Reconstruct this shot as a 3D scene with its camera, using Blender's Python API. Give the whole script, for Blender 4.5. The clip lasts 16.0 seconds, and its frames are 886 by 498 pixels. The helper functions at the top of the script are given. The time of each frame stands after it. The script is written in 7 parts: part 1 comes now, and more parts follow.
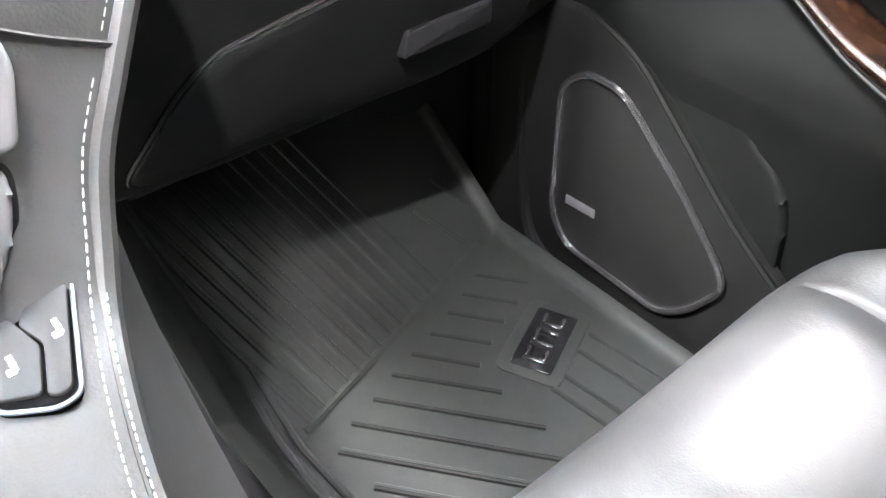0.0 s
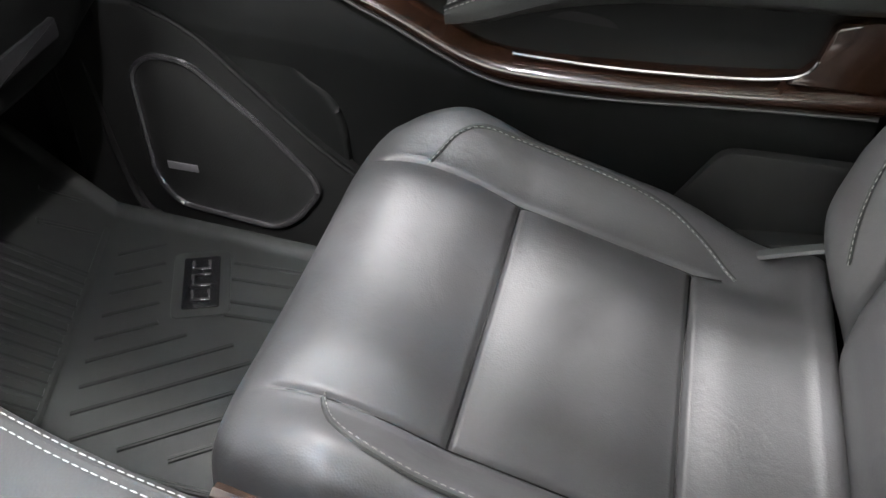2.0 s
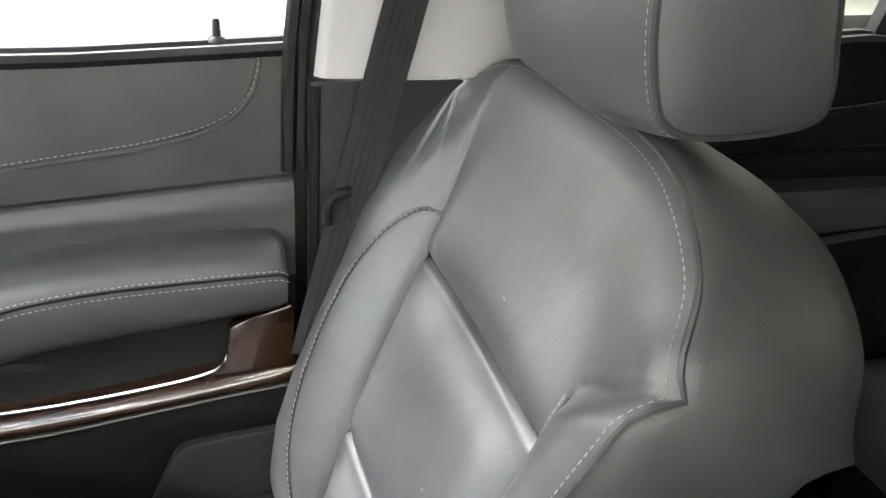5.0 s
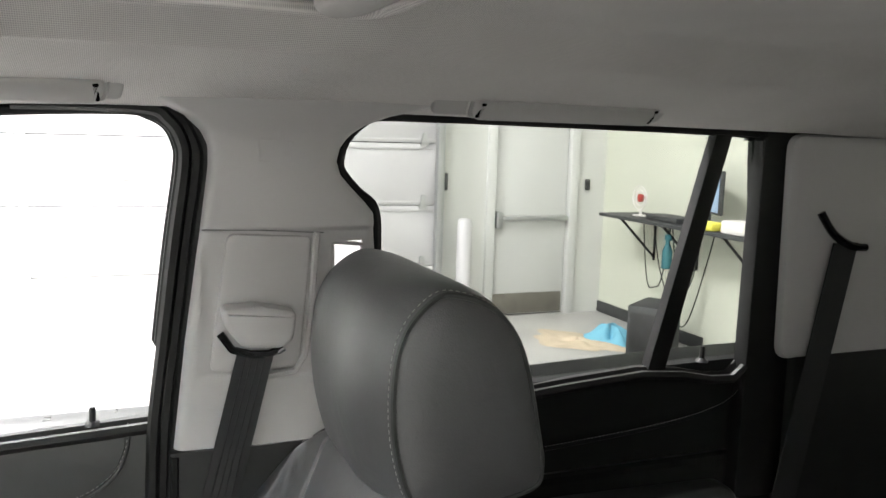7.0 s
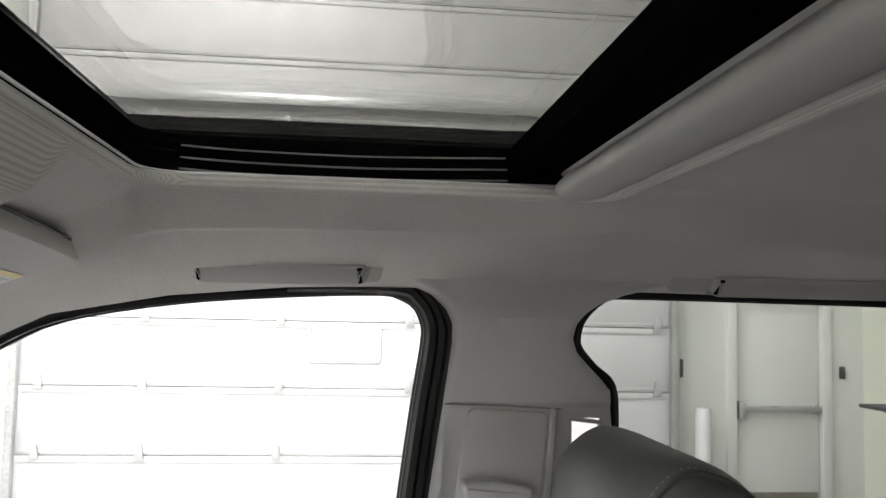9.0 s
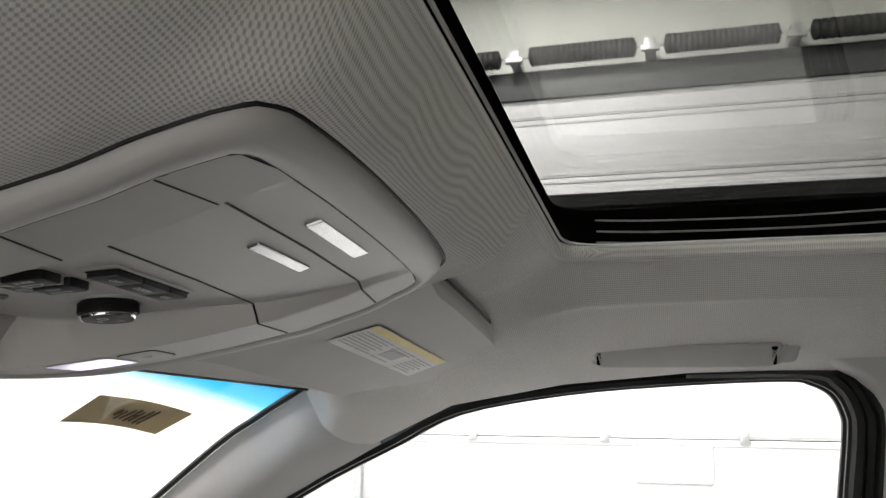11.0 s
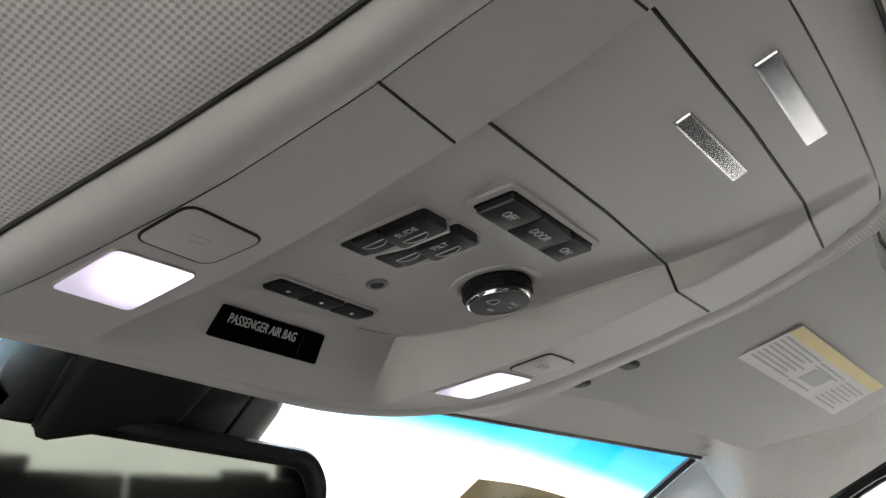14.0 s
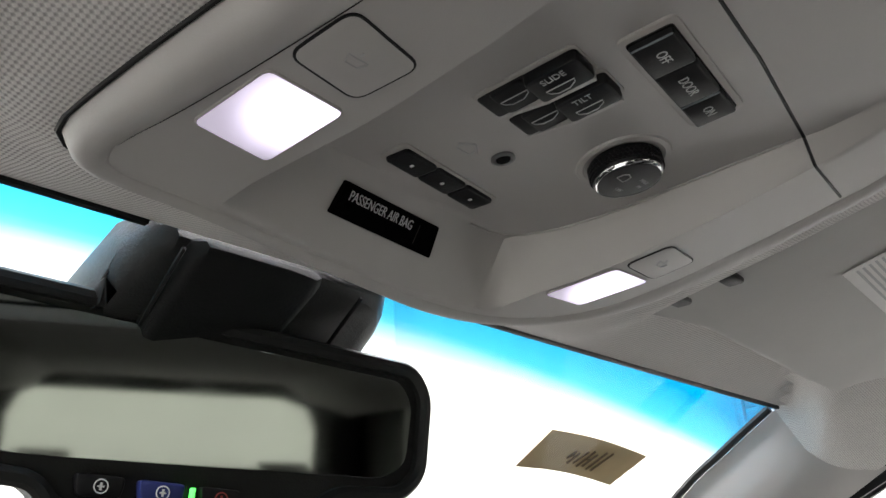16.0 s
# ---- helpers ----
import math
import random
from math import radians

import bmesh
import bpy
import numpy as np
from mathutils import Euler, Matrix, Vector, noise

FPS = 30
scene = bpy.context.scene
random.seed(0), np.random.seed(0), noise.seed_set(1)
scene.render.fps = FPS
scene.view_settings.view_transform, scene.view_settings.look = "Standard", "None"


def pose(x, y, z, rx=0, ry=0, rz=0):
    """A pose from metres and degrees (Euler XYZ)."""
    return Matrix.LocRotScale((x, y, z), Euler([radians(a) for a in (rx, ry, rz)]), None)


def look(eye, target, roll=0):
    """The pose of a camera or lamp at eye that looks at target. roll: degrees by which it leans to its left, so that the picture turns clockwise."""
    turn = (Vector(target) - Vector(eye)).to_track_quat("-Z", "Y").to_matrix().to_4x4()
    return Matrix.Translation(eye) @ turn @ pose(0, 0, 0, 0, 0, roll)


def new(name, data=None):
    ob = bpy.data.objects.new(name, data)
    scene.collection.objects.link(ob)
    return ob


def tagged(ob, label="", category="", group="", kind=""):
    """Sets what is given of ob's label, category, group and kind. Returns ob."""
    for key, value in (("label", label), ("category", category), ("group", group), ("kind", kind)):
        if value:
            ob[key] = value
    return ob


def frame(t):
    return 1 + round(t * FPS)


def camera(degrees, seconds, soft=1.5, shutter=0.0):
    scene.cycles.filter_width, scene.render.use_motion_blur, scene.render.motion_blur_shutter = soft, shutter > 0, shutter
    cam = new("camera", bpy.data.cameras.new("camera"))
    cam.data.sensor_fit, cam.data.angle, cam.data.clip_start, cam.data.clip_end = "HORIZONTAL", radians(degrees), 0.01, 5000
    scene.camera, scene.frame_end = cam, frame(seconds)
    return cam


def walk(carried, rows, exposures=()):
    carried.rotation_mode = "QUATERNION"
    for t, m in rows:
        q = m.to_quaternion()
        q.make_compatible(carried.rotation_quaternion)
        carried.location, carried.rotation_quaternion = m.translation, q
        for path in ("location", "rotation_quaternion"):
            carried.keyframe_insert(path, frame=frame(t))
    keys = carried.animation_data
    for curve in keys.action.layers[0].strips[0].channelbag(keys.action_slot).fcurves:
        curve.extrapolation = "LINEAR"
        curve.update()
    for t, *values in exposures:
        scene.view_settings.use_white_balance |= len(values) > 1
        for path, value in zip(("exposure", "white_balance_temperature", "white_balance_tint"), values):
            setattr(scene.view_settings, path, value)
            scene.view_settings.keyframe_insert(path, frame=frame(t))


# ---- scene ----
cam = camera(55.8, 16.0)
PATH = [
    (0, (0.061, 0.191, 0.78), (1.034, 1.337, -0.539), -0.1),
    (0.5, (0.029, 0.203, 0.826), (1.086, 1.144, -0.588), 2.1),
    (1, (-0.044, 0.192, 0.867), (1.152, 0.942, -0.549), 3.1),
    (1.5, (-0.096, 0.176, 0.879), (1.226, 0.718, -0.522), 4.2),
    (2, (-0.11, 0.134, 0.899), (1.298, 0.441, -0.487), 3.7),
    (2.5, (-0.111, 0.105, 0.927), (1.34, 0.173, -0.447), 3.8),
    (3, (-0.125, 0.065, 0.95), (1.356, -0.06, -0.387), 4.3),
    (3.5, (-0.152, 0.036, 0.973), (1.414, -0.245, -0.239), 4.7),
    (4, (-0.159, 0.009, 0.993), (1.485, -0.392, -0.072), 4.7),
    (4.2, (-0.155, 0.003, 0.997), (1.509, -0.442, -0.02), 4.6),
    (6.3, (-0.261, -0.111, 1.175), (1.489, -0.806, 0.5), 2.5),
    (6.5, (-0.288, -0.109, 1.189), (1.482, -0.83, 0.6), 2.4),
    (7, (-0.372, -0.104, 1.219), (1.467, -0.84, 0.945), 1.7),
    (7.5, (-0.381, -0.107, 1.222), (1.509, -0.76, 1.172), 1.4),
    (8, (-0.389, -0.104, 1.22), (1.544, -0.613, 1.261), 1.3),
    (8.5, (-0.398, -0.094, 1.217), (1.568, -0.449, 1.32), 1.3),
    (8.7, (-0.4, -0.091, 1.213), (1.574, -0.388, 1.334), 1.3),
    (10.8, (-0.39, 0.002, 1.173), (1.521, 0.425, 1.583), 0.9),
    (11, (-0.37, 0.025, 1.166), (1.52, 0.527, 1.588), 0.9),
    (11.5, (-0.331, 0.077, 1.162), (1.484, 0.787, 1.611), 0.1),
    (12, (-0.318, 0.093, 1.157), (1.396, 0.993, 1.66), -0.4),
    (12.5, (-0.307, 0.097, 1.146), (1.327, 1.105, 1.706), -0.8),
    (13, (-0.295, 0.106, 1.133), (1.286, 1.156, 1.764), -2.9),
    (13.5, (-0.288, 0.113, 1.122), (1.257, 1.185, 1.805), -3.5),
    (14, (-0.278, 0.125, 1.109), (1.22, 1.231, 1.839), -3.5),
    (14.5, (-0.277, 0.136, 1.1), (1.197, 1.261, 1.851), -3.6),
    (15, (-0.276, 0.15, 1.084), (1.189, 1.291, 1.829), -3.8),
    (15.5, (-0.277, 0.17, 1.075), (1.189, 1.313, 1.813), -4.0),
    (16, (-0.278, 0.186, 1.07), (1.189, 1.328, 1.807), -4.4),
]

# light: a bright white garage, lamps under its ceiling, and the small map lamps of the roof console
LAMP = 85.0
READING = 1.3
EXPO = [(0.0, 1.95), (0.5, 1.75), (1.0, 1.35), (2.0, 0.6), (2.5, 0.5), (3.0, 0.95), (3.5, 1.25), (4.0, 1.5), (6.5, 1.05), (7.5, 0.25), (8.5, 0.0), (11.0, 0.0), (12.5, 0.35), (14.0, 0.45), (15.0, 0.33), (16.0, 0.15)]
walk(cam, [(t, look(eye, target, roll)) for t, eye, target, roll in PATH], EXPO)

world = bpy.data.worlds.new("garage_air")
scene.world = world
world.use_nodes = True
world.node_tree.nodes["Background"].inputs[0].default_value = (0.9, 0.95, 1.0, 1)
world.node_tree.nodes["Background"].inputs[1].default_value = 0.05


def area_lamp(name, m, sx, sy, watts, colour=(1, 0.965, 0.985)):
    data = bpy.data.lights.new(name, "AREA")
    data.shape, data.size, data.size_y, data.energy, data.color = "RECTANGLE", sx, sy, watts, colour
    ob = new(name, data)
    ob.matrix_world = m
    return ob


# ---------------------------------------------------------------- materials
def shader(name, colour, rough=0.5, metal=0.0, vary=0.12, scale=30.0, bump=0.0, bump_scale=600.0, coat=0.0, spec=0.5, sheen=0.0):
    """Principled surface: two-scale colour variation, fine grain as bump."""
    m = bpy.data.materials.new(name)
    m.use_nodes = True
    nt = m.node_tree
    b = nt.nodes["Principled BSDF"]
    b.inputs["Roughness"].default_value = rough
    b.inputs["Metallic"].default_value = metal
    b.inputs["Specular IOR Level"].default_value = spec
    b.inputs["Coat Weight"].default_value = coat
    b.inputs["Coat Roughness"].default_value = 0.08
    b.inputs["Sheen Weight"].default_value = sheen
    tc = nt.nodes.new("ShaderNodeTexCoord")
    n1 = nt.nodes.new("ShaderNodeTexNoise")
    n1.inputs["Scale"].default_value = scale
    n1.inputs["Detail"].default_value = 5
    nt.links.new(tc.outputs["Object"], n1.inputs["Vector"])
    ramp = nt.nodes.new("ShaderNodeValToRGB")
    lo = [max(0, c * (1 - vary)) for c in colour]
    hi = [min(1, c * (1 + vary)) for c in colour]
    ramp.color_ramp.elements[0].color = (*lo, 1)
    ramp.color_ramp.elements[1].color = (*hi, 1)
    ramp.color_ramp.elements[0].position, ramp.color_ramp.elements[1].position = 0.3, 0.7
    nt.links.new(n1.outputs["Fac"], ramp.inputs["Fac"])
    nt.links.new(ramp.outputs["Color"], b.inputs["Base Color"])
    rr = nt.nodes.new("ShaderNodeMapRange")
    rr.inputs["To Min"].default_value, rr.inputs["To Max"].default_value = max(0.02, rough - 0.06), min(1, rough + 0.06)
    nt.links.new(n1.outputs["Fac"], rr.inputs["Value"])
    nt.links.new(rr.outputs["Result"], b.inputs["Roughness"])
    if bump:
        n2 = nt.nodes.new("ShaderNodeTexNoise")
        n2.inputs["Scale"].default_value = bump_scale
        n2.inputs["Detail"].default_value = 3
        nt.links.new(tc.outputs["Object"], n2.inputs["Vector"])
        bp = nt.nodes.new("ShaderNodeBump")
        bp.inputs["Strength"].default_value = bump
        bp.inputs["Distance"].default_value = 0.001
        nt.links.new(n2.outputs["Fac"], bp.inputs["Height"])
        nt.links.new(bp.outputs["Normal"], b.inputs["Normal"])
    return m


def leather(name, colour, rough, crease=0.32, spec=0.5):
    """Grained hide: pebble cells and a few soft creases."""
    m = shader(name, colour, rough, vary=0.15, scale=14, spec=spec)
    nt = m.node_tree
    b = nt.nodes["Principled BSDF"]
    tc = nt.nodes.new("ShaderNodeTexCoord")
    vo = nt.nodes.new("ShaderNodeTexVoronoi")
    vo.inputs["Scale"].default_value = 520
    no = nt.nodes.new("ShaderNodeTexNoise")
    no.inputs["Scale"].default_value = 22
    no.inputs["Detail"].default_value = 6
    no.inputs["Distortion"].default_value = 1.2
    nt.links.new(tc.outputs["Object"], vo.inputs["Vector"])
    nt.links.new(tc.outputs["Object"], no.inputs["Vector"])
    b1 = nt.nodes.new("ShaderNodeBump")
    b1.inputs["Strength"].default_value, b1.inputs["Distance"].default_value = crease, 0.004
    nt.links.new(no.outputs["Fac"], b1.inputs["Height"])
    b2 = nt.nodes.new("ShaderNodeBump")
    b2.inputs["Strength"].default_value, b2.inputs["Distance"].default_value = 0.18, 0.0006
    nt.links.new(vo.outputs["Distance"], b2.inputs["Height"])
    nt.links.new(b1.outputs["Normal"], b2.inputs["Normal"])
    nt.links.new(b2.outputs["Normal"], b.inputs["Normal"])
    return m


def weave(name, colour, pitch, dark=0.55):
    """Knitted roof cloth: a lattice of small dimples."""
    m = shader(name, colour, 0.9, vary=0.06, scale=9, spec=0.2)
    nt = m.node_tree
    b = nt.nodes["Principled BSDF"]
    tc = nt.nodes.new("ShaderNodeTexCoord")
    sep = nt.nodes.new("ShaderNodeSeparateXYZ")
    nt.links.new(tc.outputs["Object"], sep.inputs[0])
    waves = []
    for axis, k in (("X", 1.0), ("Y", 1.0)):
        mul = nt.nodes.new("ShaderNodeMath")
        mul.operation = "MULTIPLY"
        mul.inputs[1].default_value = 2 * math.pi / pitch * k
        nt.links.new(sep.outputs[axis], mul.inputs[0])
        si = nt.nodes.new("ShaderNodeMath")
        si.operation = "SINE"
        nt.links.new(mul.outputs[0], si.inputs[0])
        waves.append(si)
    add = nt.nodes.new("ShaderNodeMath")
    add.operation = "ADD"
    nt.links.new(waves[0].outputs[0], add.inputs[0])
    nt.links.new(waves[1].outputs[0], add.inputs[1])
    mr = nt.nodes.new("ShaderNodeMapRange")
    mr.inputs["From Min"].default_value, mr.inputs["From Max"].default_value = -1.7, 0.6
    nt.links.new(add.outputs[0], mr.inputs["Value"])
    mix = nt.nodes.new("ShaderNodeMix")
    mix.data_type = "RGBA"
    old = b.inputs["Base Color"].links[0].from_socket
    mix.inputs["A"].default_value = (*[c * dark for c in colour], 1)
    nt.links.new(mr.outputs["Result"], mix.inputs["Factor"])
    nt.links.new(old, mix.inputs["B"])
    nt.links.new(mix.outputs["Result"], b.inputs["Base Color"])
    bp = nt.nodes.new("ShaderNodeBump")
    bp.inputs["Strength"].default_value, bp.inputs["Distance"].default_value = 0.35, 0.0008
    nt.links.new(mr.outputs["Result"], bp.inputs["Height"])
    nt.links.new(bp.outputs["Normal"], b.inputs["Normal"])
    return m


def burl(name):
    """Dark polished wood veneer under lacquer."""
    m = shader(name, (0.10, 0.035, 0.016), 0.25, coat=1.0)
    nt = m.node_tree
    b = nt.nodes["Principled BSDF"]
    tc = nt.nodes.new("ShaderNodeTexCoord")
    mp = nt.nodes.new("ShaderNodeMapping")
    mp.inputs["Scale"].default_value = (14, 5, 26)
    no = nt.nodes.new("ShaderNodeTexNoise")
    no.inputs["Scale"].default_value, no.inputs["Detail"].default_value, no.inputs["Distortion"].default_value = 5.0, 8, 2.2
    ra = nt.nodes.new("ShaderNodeValToRGB")
    ra.color_ramp.elements[0].color, ra.color_ramp.elements[0].position = (0.006, 0.003, 0.002, 1), 0.36
    ra.color_ramp.elements[1].color, ra.color_ramp.elements[1].position = (0.040, 0.0175, 0.0095, 1), 0.70
    nt.links.new(tc.outputs["Object"], mp.inputs["Vector"])
    nt.links.new(mp.outputs["Vector"], no.inputs["Vector"])
    nt.links.new(no.outputs["Fac"], ra.inputs["Fac"])
    nt.links.new(ra.outputs["Color"], b.inputs["Base Color"])
    return m


def glass(name, colour=(1, 1, 1), rough=0.0):
    m = bpy.data.materials.new(name)
    m.use_nodes = True
    nt = m.node_tree
    b = nt.nodes["Principled BSDF"]
    b.inputs["Base Color"].default_value = (*colour, 1)
    b.inputs["Roughness"].default_value = rough
    b.inputs["Transmission Weight"].default_value = 1.0
    b.inputs["IOR"].default_value = 1.02
    b.inputs["Coat Weight"].default_value = 0.3
    b.inputs["Coat Roughness"].default_value = 0.0
    return m


def glow(name, colour, strength):
    m = bpy.data.materials.new(name)
    m.use_nodes = True
    b = m.node_tree.nodes["Principled BSDF"]
    b.inputs["Base Color"].default_value = (*colour, 1)
    b.inputs["Emission Color"].default_value = (*colour, 1)
    b.inputs["Emission Strength"].default_value = strength
    return m


LEATHER = leather("black_leather", (0.056, 0.0562, 0.0575), 0.50, 0.2, 0.85)
LEATHER_SIDE = leather("black_vinyl", (0.040, 0.0425, 0.0405), 0.46, 0.1, 0.45)
THREAD = shader("pale_thread", (0.31, 0.31, 0.295), 0.8, vary=0.15, scale=300)
BLACK = shader("black_grained_plastic", (0.0105, 0.011, 0.0105), 0.50, spec=0.28, vary=0.15, bump=0.25, bump_scale=900)
BLACK_SOFT = shader("black_soft_trim", (0.0056, 0.0062, 0.0058), 0.58, spec=0.2, vary=0.12, bump=0.2, bump_scale=700)
CONSOLE = leather("charcoal_soft_skin", (0.026, 0.026, 0.0257), 0.50, 0.05, 0.35)
RUBBER = shader("black_rubber", (0.0150, 0.0166, 0.0154), 0.58, spec=0.35, vary=0.15, scale=60, bump=0.25, bump_scale=1200)
FRAMEBLACK = shader("matt_black_frame", (0.0025, 0.0025, 0.0025), 0.85, vary=0.2, spec=0.0)
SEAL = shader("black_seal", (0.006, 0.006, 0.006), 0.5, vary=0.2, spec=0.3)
CARPET = shader("black_carpet", (0.014, 0.014, 0.015), 0.95, vary=0.3, scale=300, bump=0.8, bump_scale=1500, spec=0.1)
GREY = shader("warm_grey_plastic", (0.41, 0.395, 0.378), 0.42, vary=0.03, scale=6, bump=0.06, bump_scale=1500)
GREY_LOW = shader("warm_grey_recess_plastic", (0.40, 0.38, 0.36), 0.5, vary=0.03, scale=6, bump=0.06, bump_scale=1500)
PILLAR = shader("pale_grey_pillar_plastic", (0.42, 0.41, 0.40), 0.55, vary=0.04, scale=5, bump=0.15, bump_scale=1300)
CLOTH = weave("grey_roof_cloth", (0.62, 0.60, 0.575), 0.0019, 0.60)
VISOR = shader("grey_visor_vinyl", (0.40, 0.39, 0.37), 0.7, vary=0.05, scale=12, bump=0.2, bump_scale=900)
WOOD = burl("polished_burl_wood")
SILVER = shader("satin_silver_paint", (0.17, 0.17, 0.173), 0.42, metal=0.2, vary=0.04)
CHROME = shader("chrome", (0.75, 0.75, 0.76), 0.08, metal=1.0, vary=0.03)
SATIN = shader("satin_silver", (0.62, 0.62, 0.63), 0.3, metal=0.85, vary=0.05)
SATIN_DARK = shader("blue_grey_satin", (0.10, 0.115, 0.13), 0.35, metal=0.4, vary=0.08)
SMOKE = shader("dull_metal", (0.22, 0.22, 0.22), 0.35, metal=0.7, vary=0.08)
GLOSS = shader("gloss_black", (0.008, 0.008, 0.009), 0.12, vary=0.1)
KEYBLACK = shader("black_key_plastic", (0.010, 0.010, 0.0105), 0.40, spec=0.22, vary=0.1, bump=0.1)
INK = shader("white_print", (0.75, 0.75, 0.73), 0.6, vary=0.03)
INK_DIM = shader("grey_print", (0.42, 0.42, 0.42), 0.6, vary=0.03)
WEBBING = shader("grey_belt_webbing", (0.016, 0.016, 0.0165), 0.8, vary=0.12, scale=200, bump=0.5, bump_scale=1600)
PANE = glass("clear_glass", (0.97, 0.99, 0.98))
TINT = glass("privacy_glass", (0.44, 0.455, 0.44))
ROOFGLASS = glass("tinted_roof_glass", (0.24, 0.245, 0.228))
MIRROR = shader("silvered_glass", (0.25, 0.265, 0.257), 0.015, metal=1.0, vary=0.0)


def lamp_lens(name, bulb):
    """Lit lens of a reading lamp: brightest next to its bulb, falling off over the diffuser."""
    m = glow(name, (0.84, 0.76, 0.96), 1.0)
    nt = m.node_tree
    b = nt.nodes["Principled BSDF"]
    tc = nt.nodes.new("ShaderNodeTexCoord")
    far = nt.nodes.new("ShaderNodeVectorMath")
    far.operation = "DISTANCE"
    far.inputs[1].default_value = bulb
    mr = nt.nodes.new("ShaderNodeMapRange")
    mr.interpolation_type = "SMOOTHERSTEP"
    mr.inputs["From Min"].default_value, mr.inputs["From Max"].default_value = 0.003, 0.030
    mr.inputs["To Min"].default_value, mr.inputs["To Max"].default_value = 2.2, 0.30
    nt.links.new(tc.outputs["Object"], far.inputs[0])
    nt.links.new(far.outputs["Value"], mr.inputs["Value"])
    nt.links.new(mr.outputs["Result"], b.inputs["Emission Strength"])
    return m


LENS_DRIVER = lamp_lens("lit_driver_lamp_lens", (-0.126, 0.353, 1.2065))
LENS_PASSENGER = lamp_lens("lit_passenger_lamp_lens", (0.092, 0.371, 1.2035))
KEYGREY = shader("dark_grey_key", (0.014, 0.0142, 0.0148), 0.5, spec=0.2, vary=0.1, bump=0.1)
BEZEL = shader("dark_chrome", (0.46, 0.46, 0.47), 0.14, metal=0.95, vary=0.05)
PAPER = shader("white_paper", (0.72, 0.70, 0.68), 0.8, vary=0.04)
YELLOW = shader("pale_yellow_print", (0.78, 0.66, 0.33), 0.7, vary=0.05)
TAN = shader("tan_card", (0.52, 0.40, 0.22), 0.85, vary=0.06, scale=40)
PENCIL = shader("brown_pen", (0.16, 0.11, 0.06), 0.8)
WALLPAINT = shader("white_wall_paint", (0.80, 0.81, 0.78), 0.75, vary=0.03, scale=2, bump=0.1, bump_scale=120)
CREAM = shader("cream_wall_paint", (0.56, 0.58, 0.49), 0.75, vary=0.03, scale=2, bump=0.1, bump_scale=120)
STEEL_WHITE = shader("white_enamelled_steel", (0.50, 0.496, 0.505), 0.5, vary=0.03, scale=4)
# white wall paint darkened so the lit side wall comes out less bright
SIDEPAINT = shader("dimmed_wall_paint", (0.56, 0.57, 0.54), 0.75, vary=0.03, scale=2, bump=0.1, bump_scale=120)
DOORPAINT = shader("white_door_enamel", (0.55, 0.56, 0.54), 0.5, vary=0.02, scale=3)
ZINC = shader("galvanised_steel", (0.45, 0.46, 0.46), 0.4, metal=0.8, vary=0.15, scale=40)
CONCRETE = shader("sealed_concrete", (0.39, 0.385, 0.37), 0.5, vary=0.14, scale=1.5, bump=0.15, bump_scale=90)
KICK = shader("worn_kick_plate", (0.20, 0.19, 0.165), 0.45, metal=0.5, vary=0.2, scale=8)
DARKGREY = shader("dark_grey_box_plastic", (0.045, 0.047, 0.048), 0.55, vary=0.1)
BLUE = shader("blue_rag", (0.16, 0.42, 0.55), 0.9, vary=0.2, scale=20)
BEIGE = shader("brown_paper", (0.55, 0.46, 0.34), 0.9, vary=0.15, scale=12)
SCREEN = glow("lit_screen", (0.22, 0.30, 0.42), 0.7)
RED = shader("red_plastic", (0.35, 0.05, 0.04), 0.5)
YELPLASTIC = shader("yellow_plastic", (0.75, 0.70, 0.10), 0.5)
TEAL = shader("teal_plastic", (0.02, 0.12, 0.14), 0.5)
NAVY = shader("blue_key", (0.02, 0.03, 0.14), 0.4)
GREENLED = glow("green_light", (0.10, 0.9, 0.12), 2.0)
RUST = shader("black_spring_steel", (0.03, 0.03, 0.03), 0.5, metal=0.4)


# ---------------------------------------------------------------- shape helpers
def link(name, bm, material, parent=None, label="", smooth=True):
    """One bmesh as one mesh object."""
    me = bpy.data.meshes.new(name)
    bmesh.ops.recalc_face_normals(bm, faces=bm.faces[:])
    if smooth:
        for f in bm.faces:
            f.smooth = True
        for e in bm.edges:
            if len(e.link_faces) == 2 and e.calc_face_angle(0) > 0.65:
                e.smooth = False
    bm.to_mesh(me)
    bm.free()
    me.materials.append(material)
    ob = new(name, me)
    if parent:
        ob.parent = parent
    if label:
        ob["label"] = label
    return ob


def part(name, bm, material, parent, label="", smooth=True):
    return link(name, bm, material, parent, label, smooth)


def thing(name, label, category, at=(0, 0, 0), group="", kind=""):
    """A thing: an Empty at its base, whose parts are placed in world metres."""
    ob = new(name)
    ob.empty_display_size = 0.05
    ob.location = at
    return tagged(ob, label, category, group, kind)


def piece(name, bm, material, parent, label="", smooth=True):
    """A part in world metres under a thing whose Empty stands anywhere."""
    ob = link(name, bm, material, None, label, smooth)
    top = parent
    while top.parent:
        top = top.parent
    ob.parent = parent
    if parent is top and top.type == "EMPTY":
        ob.matrix_parent_inverse = Matrix.Translation(top.location).inverted()
    return ob


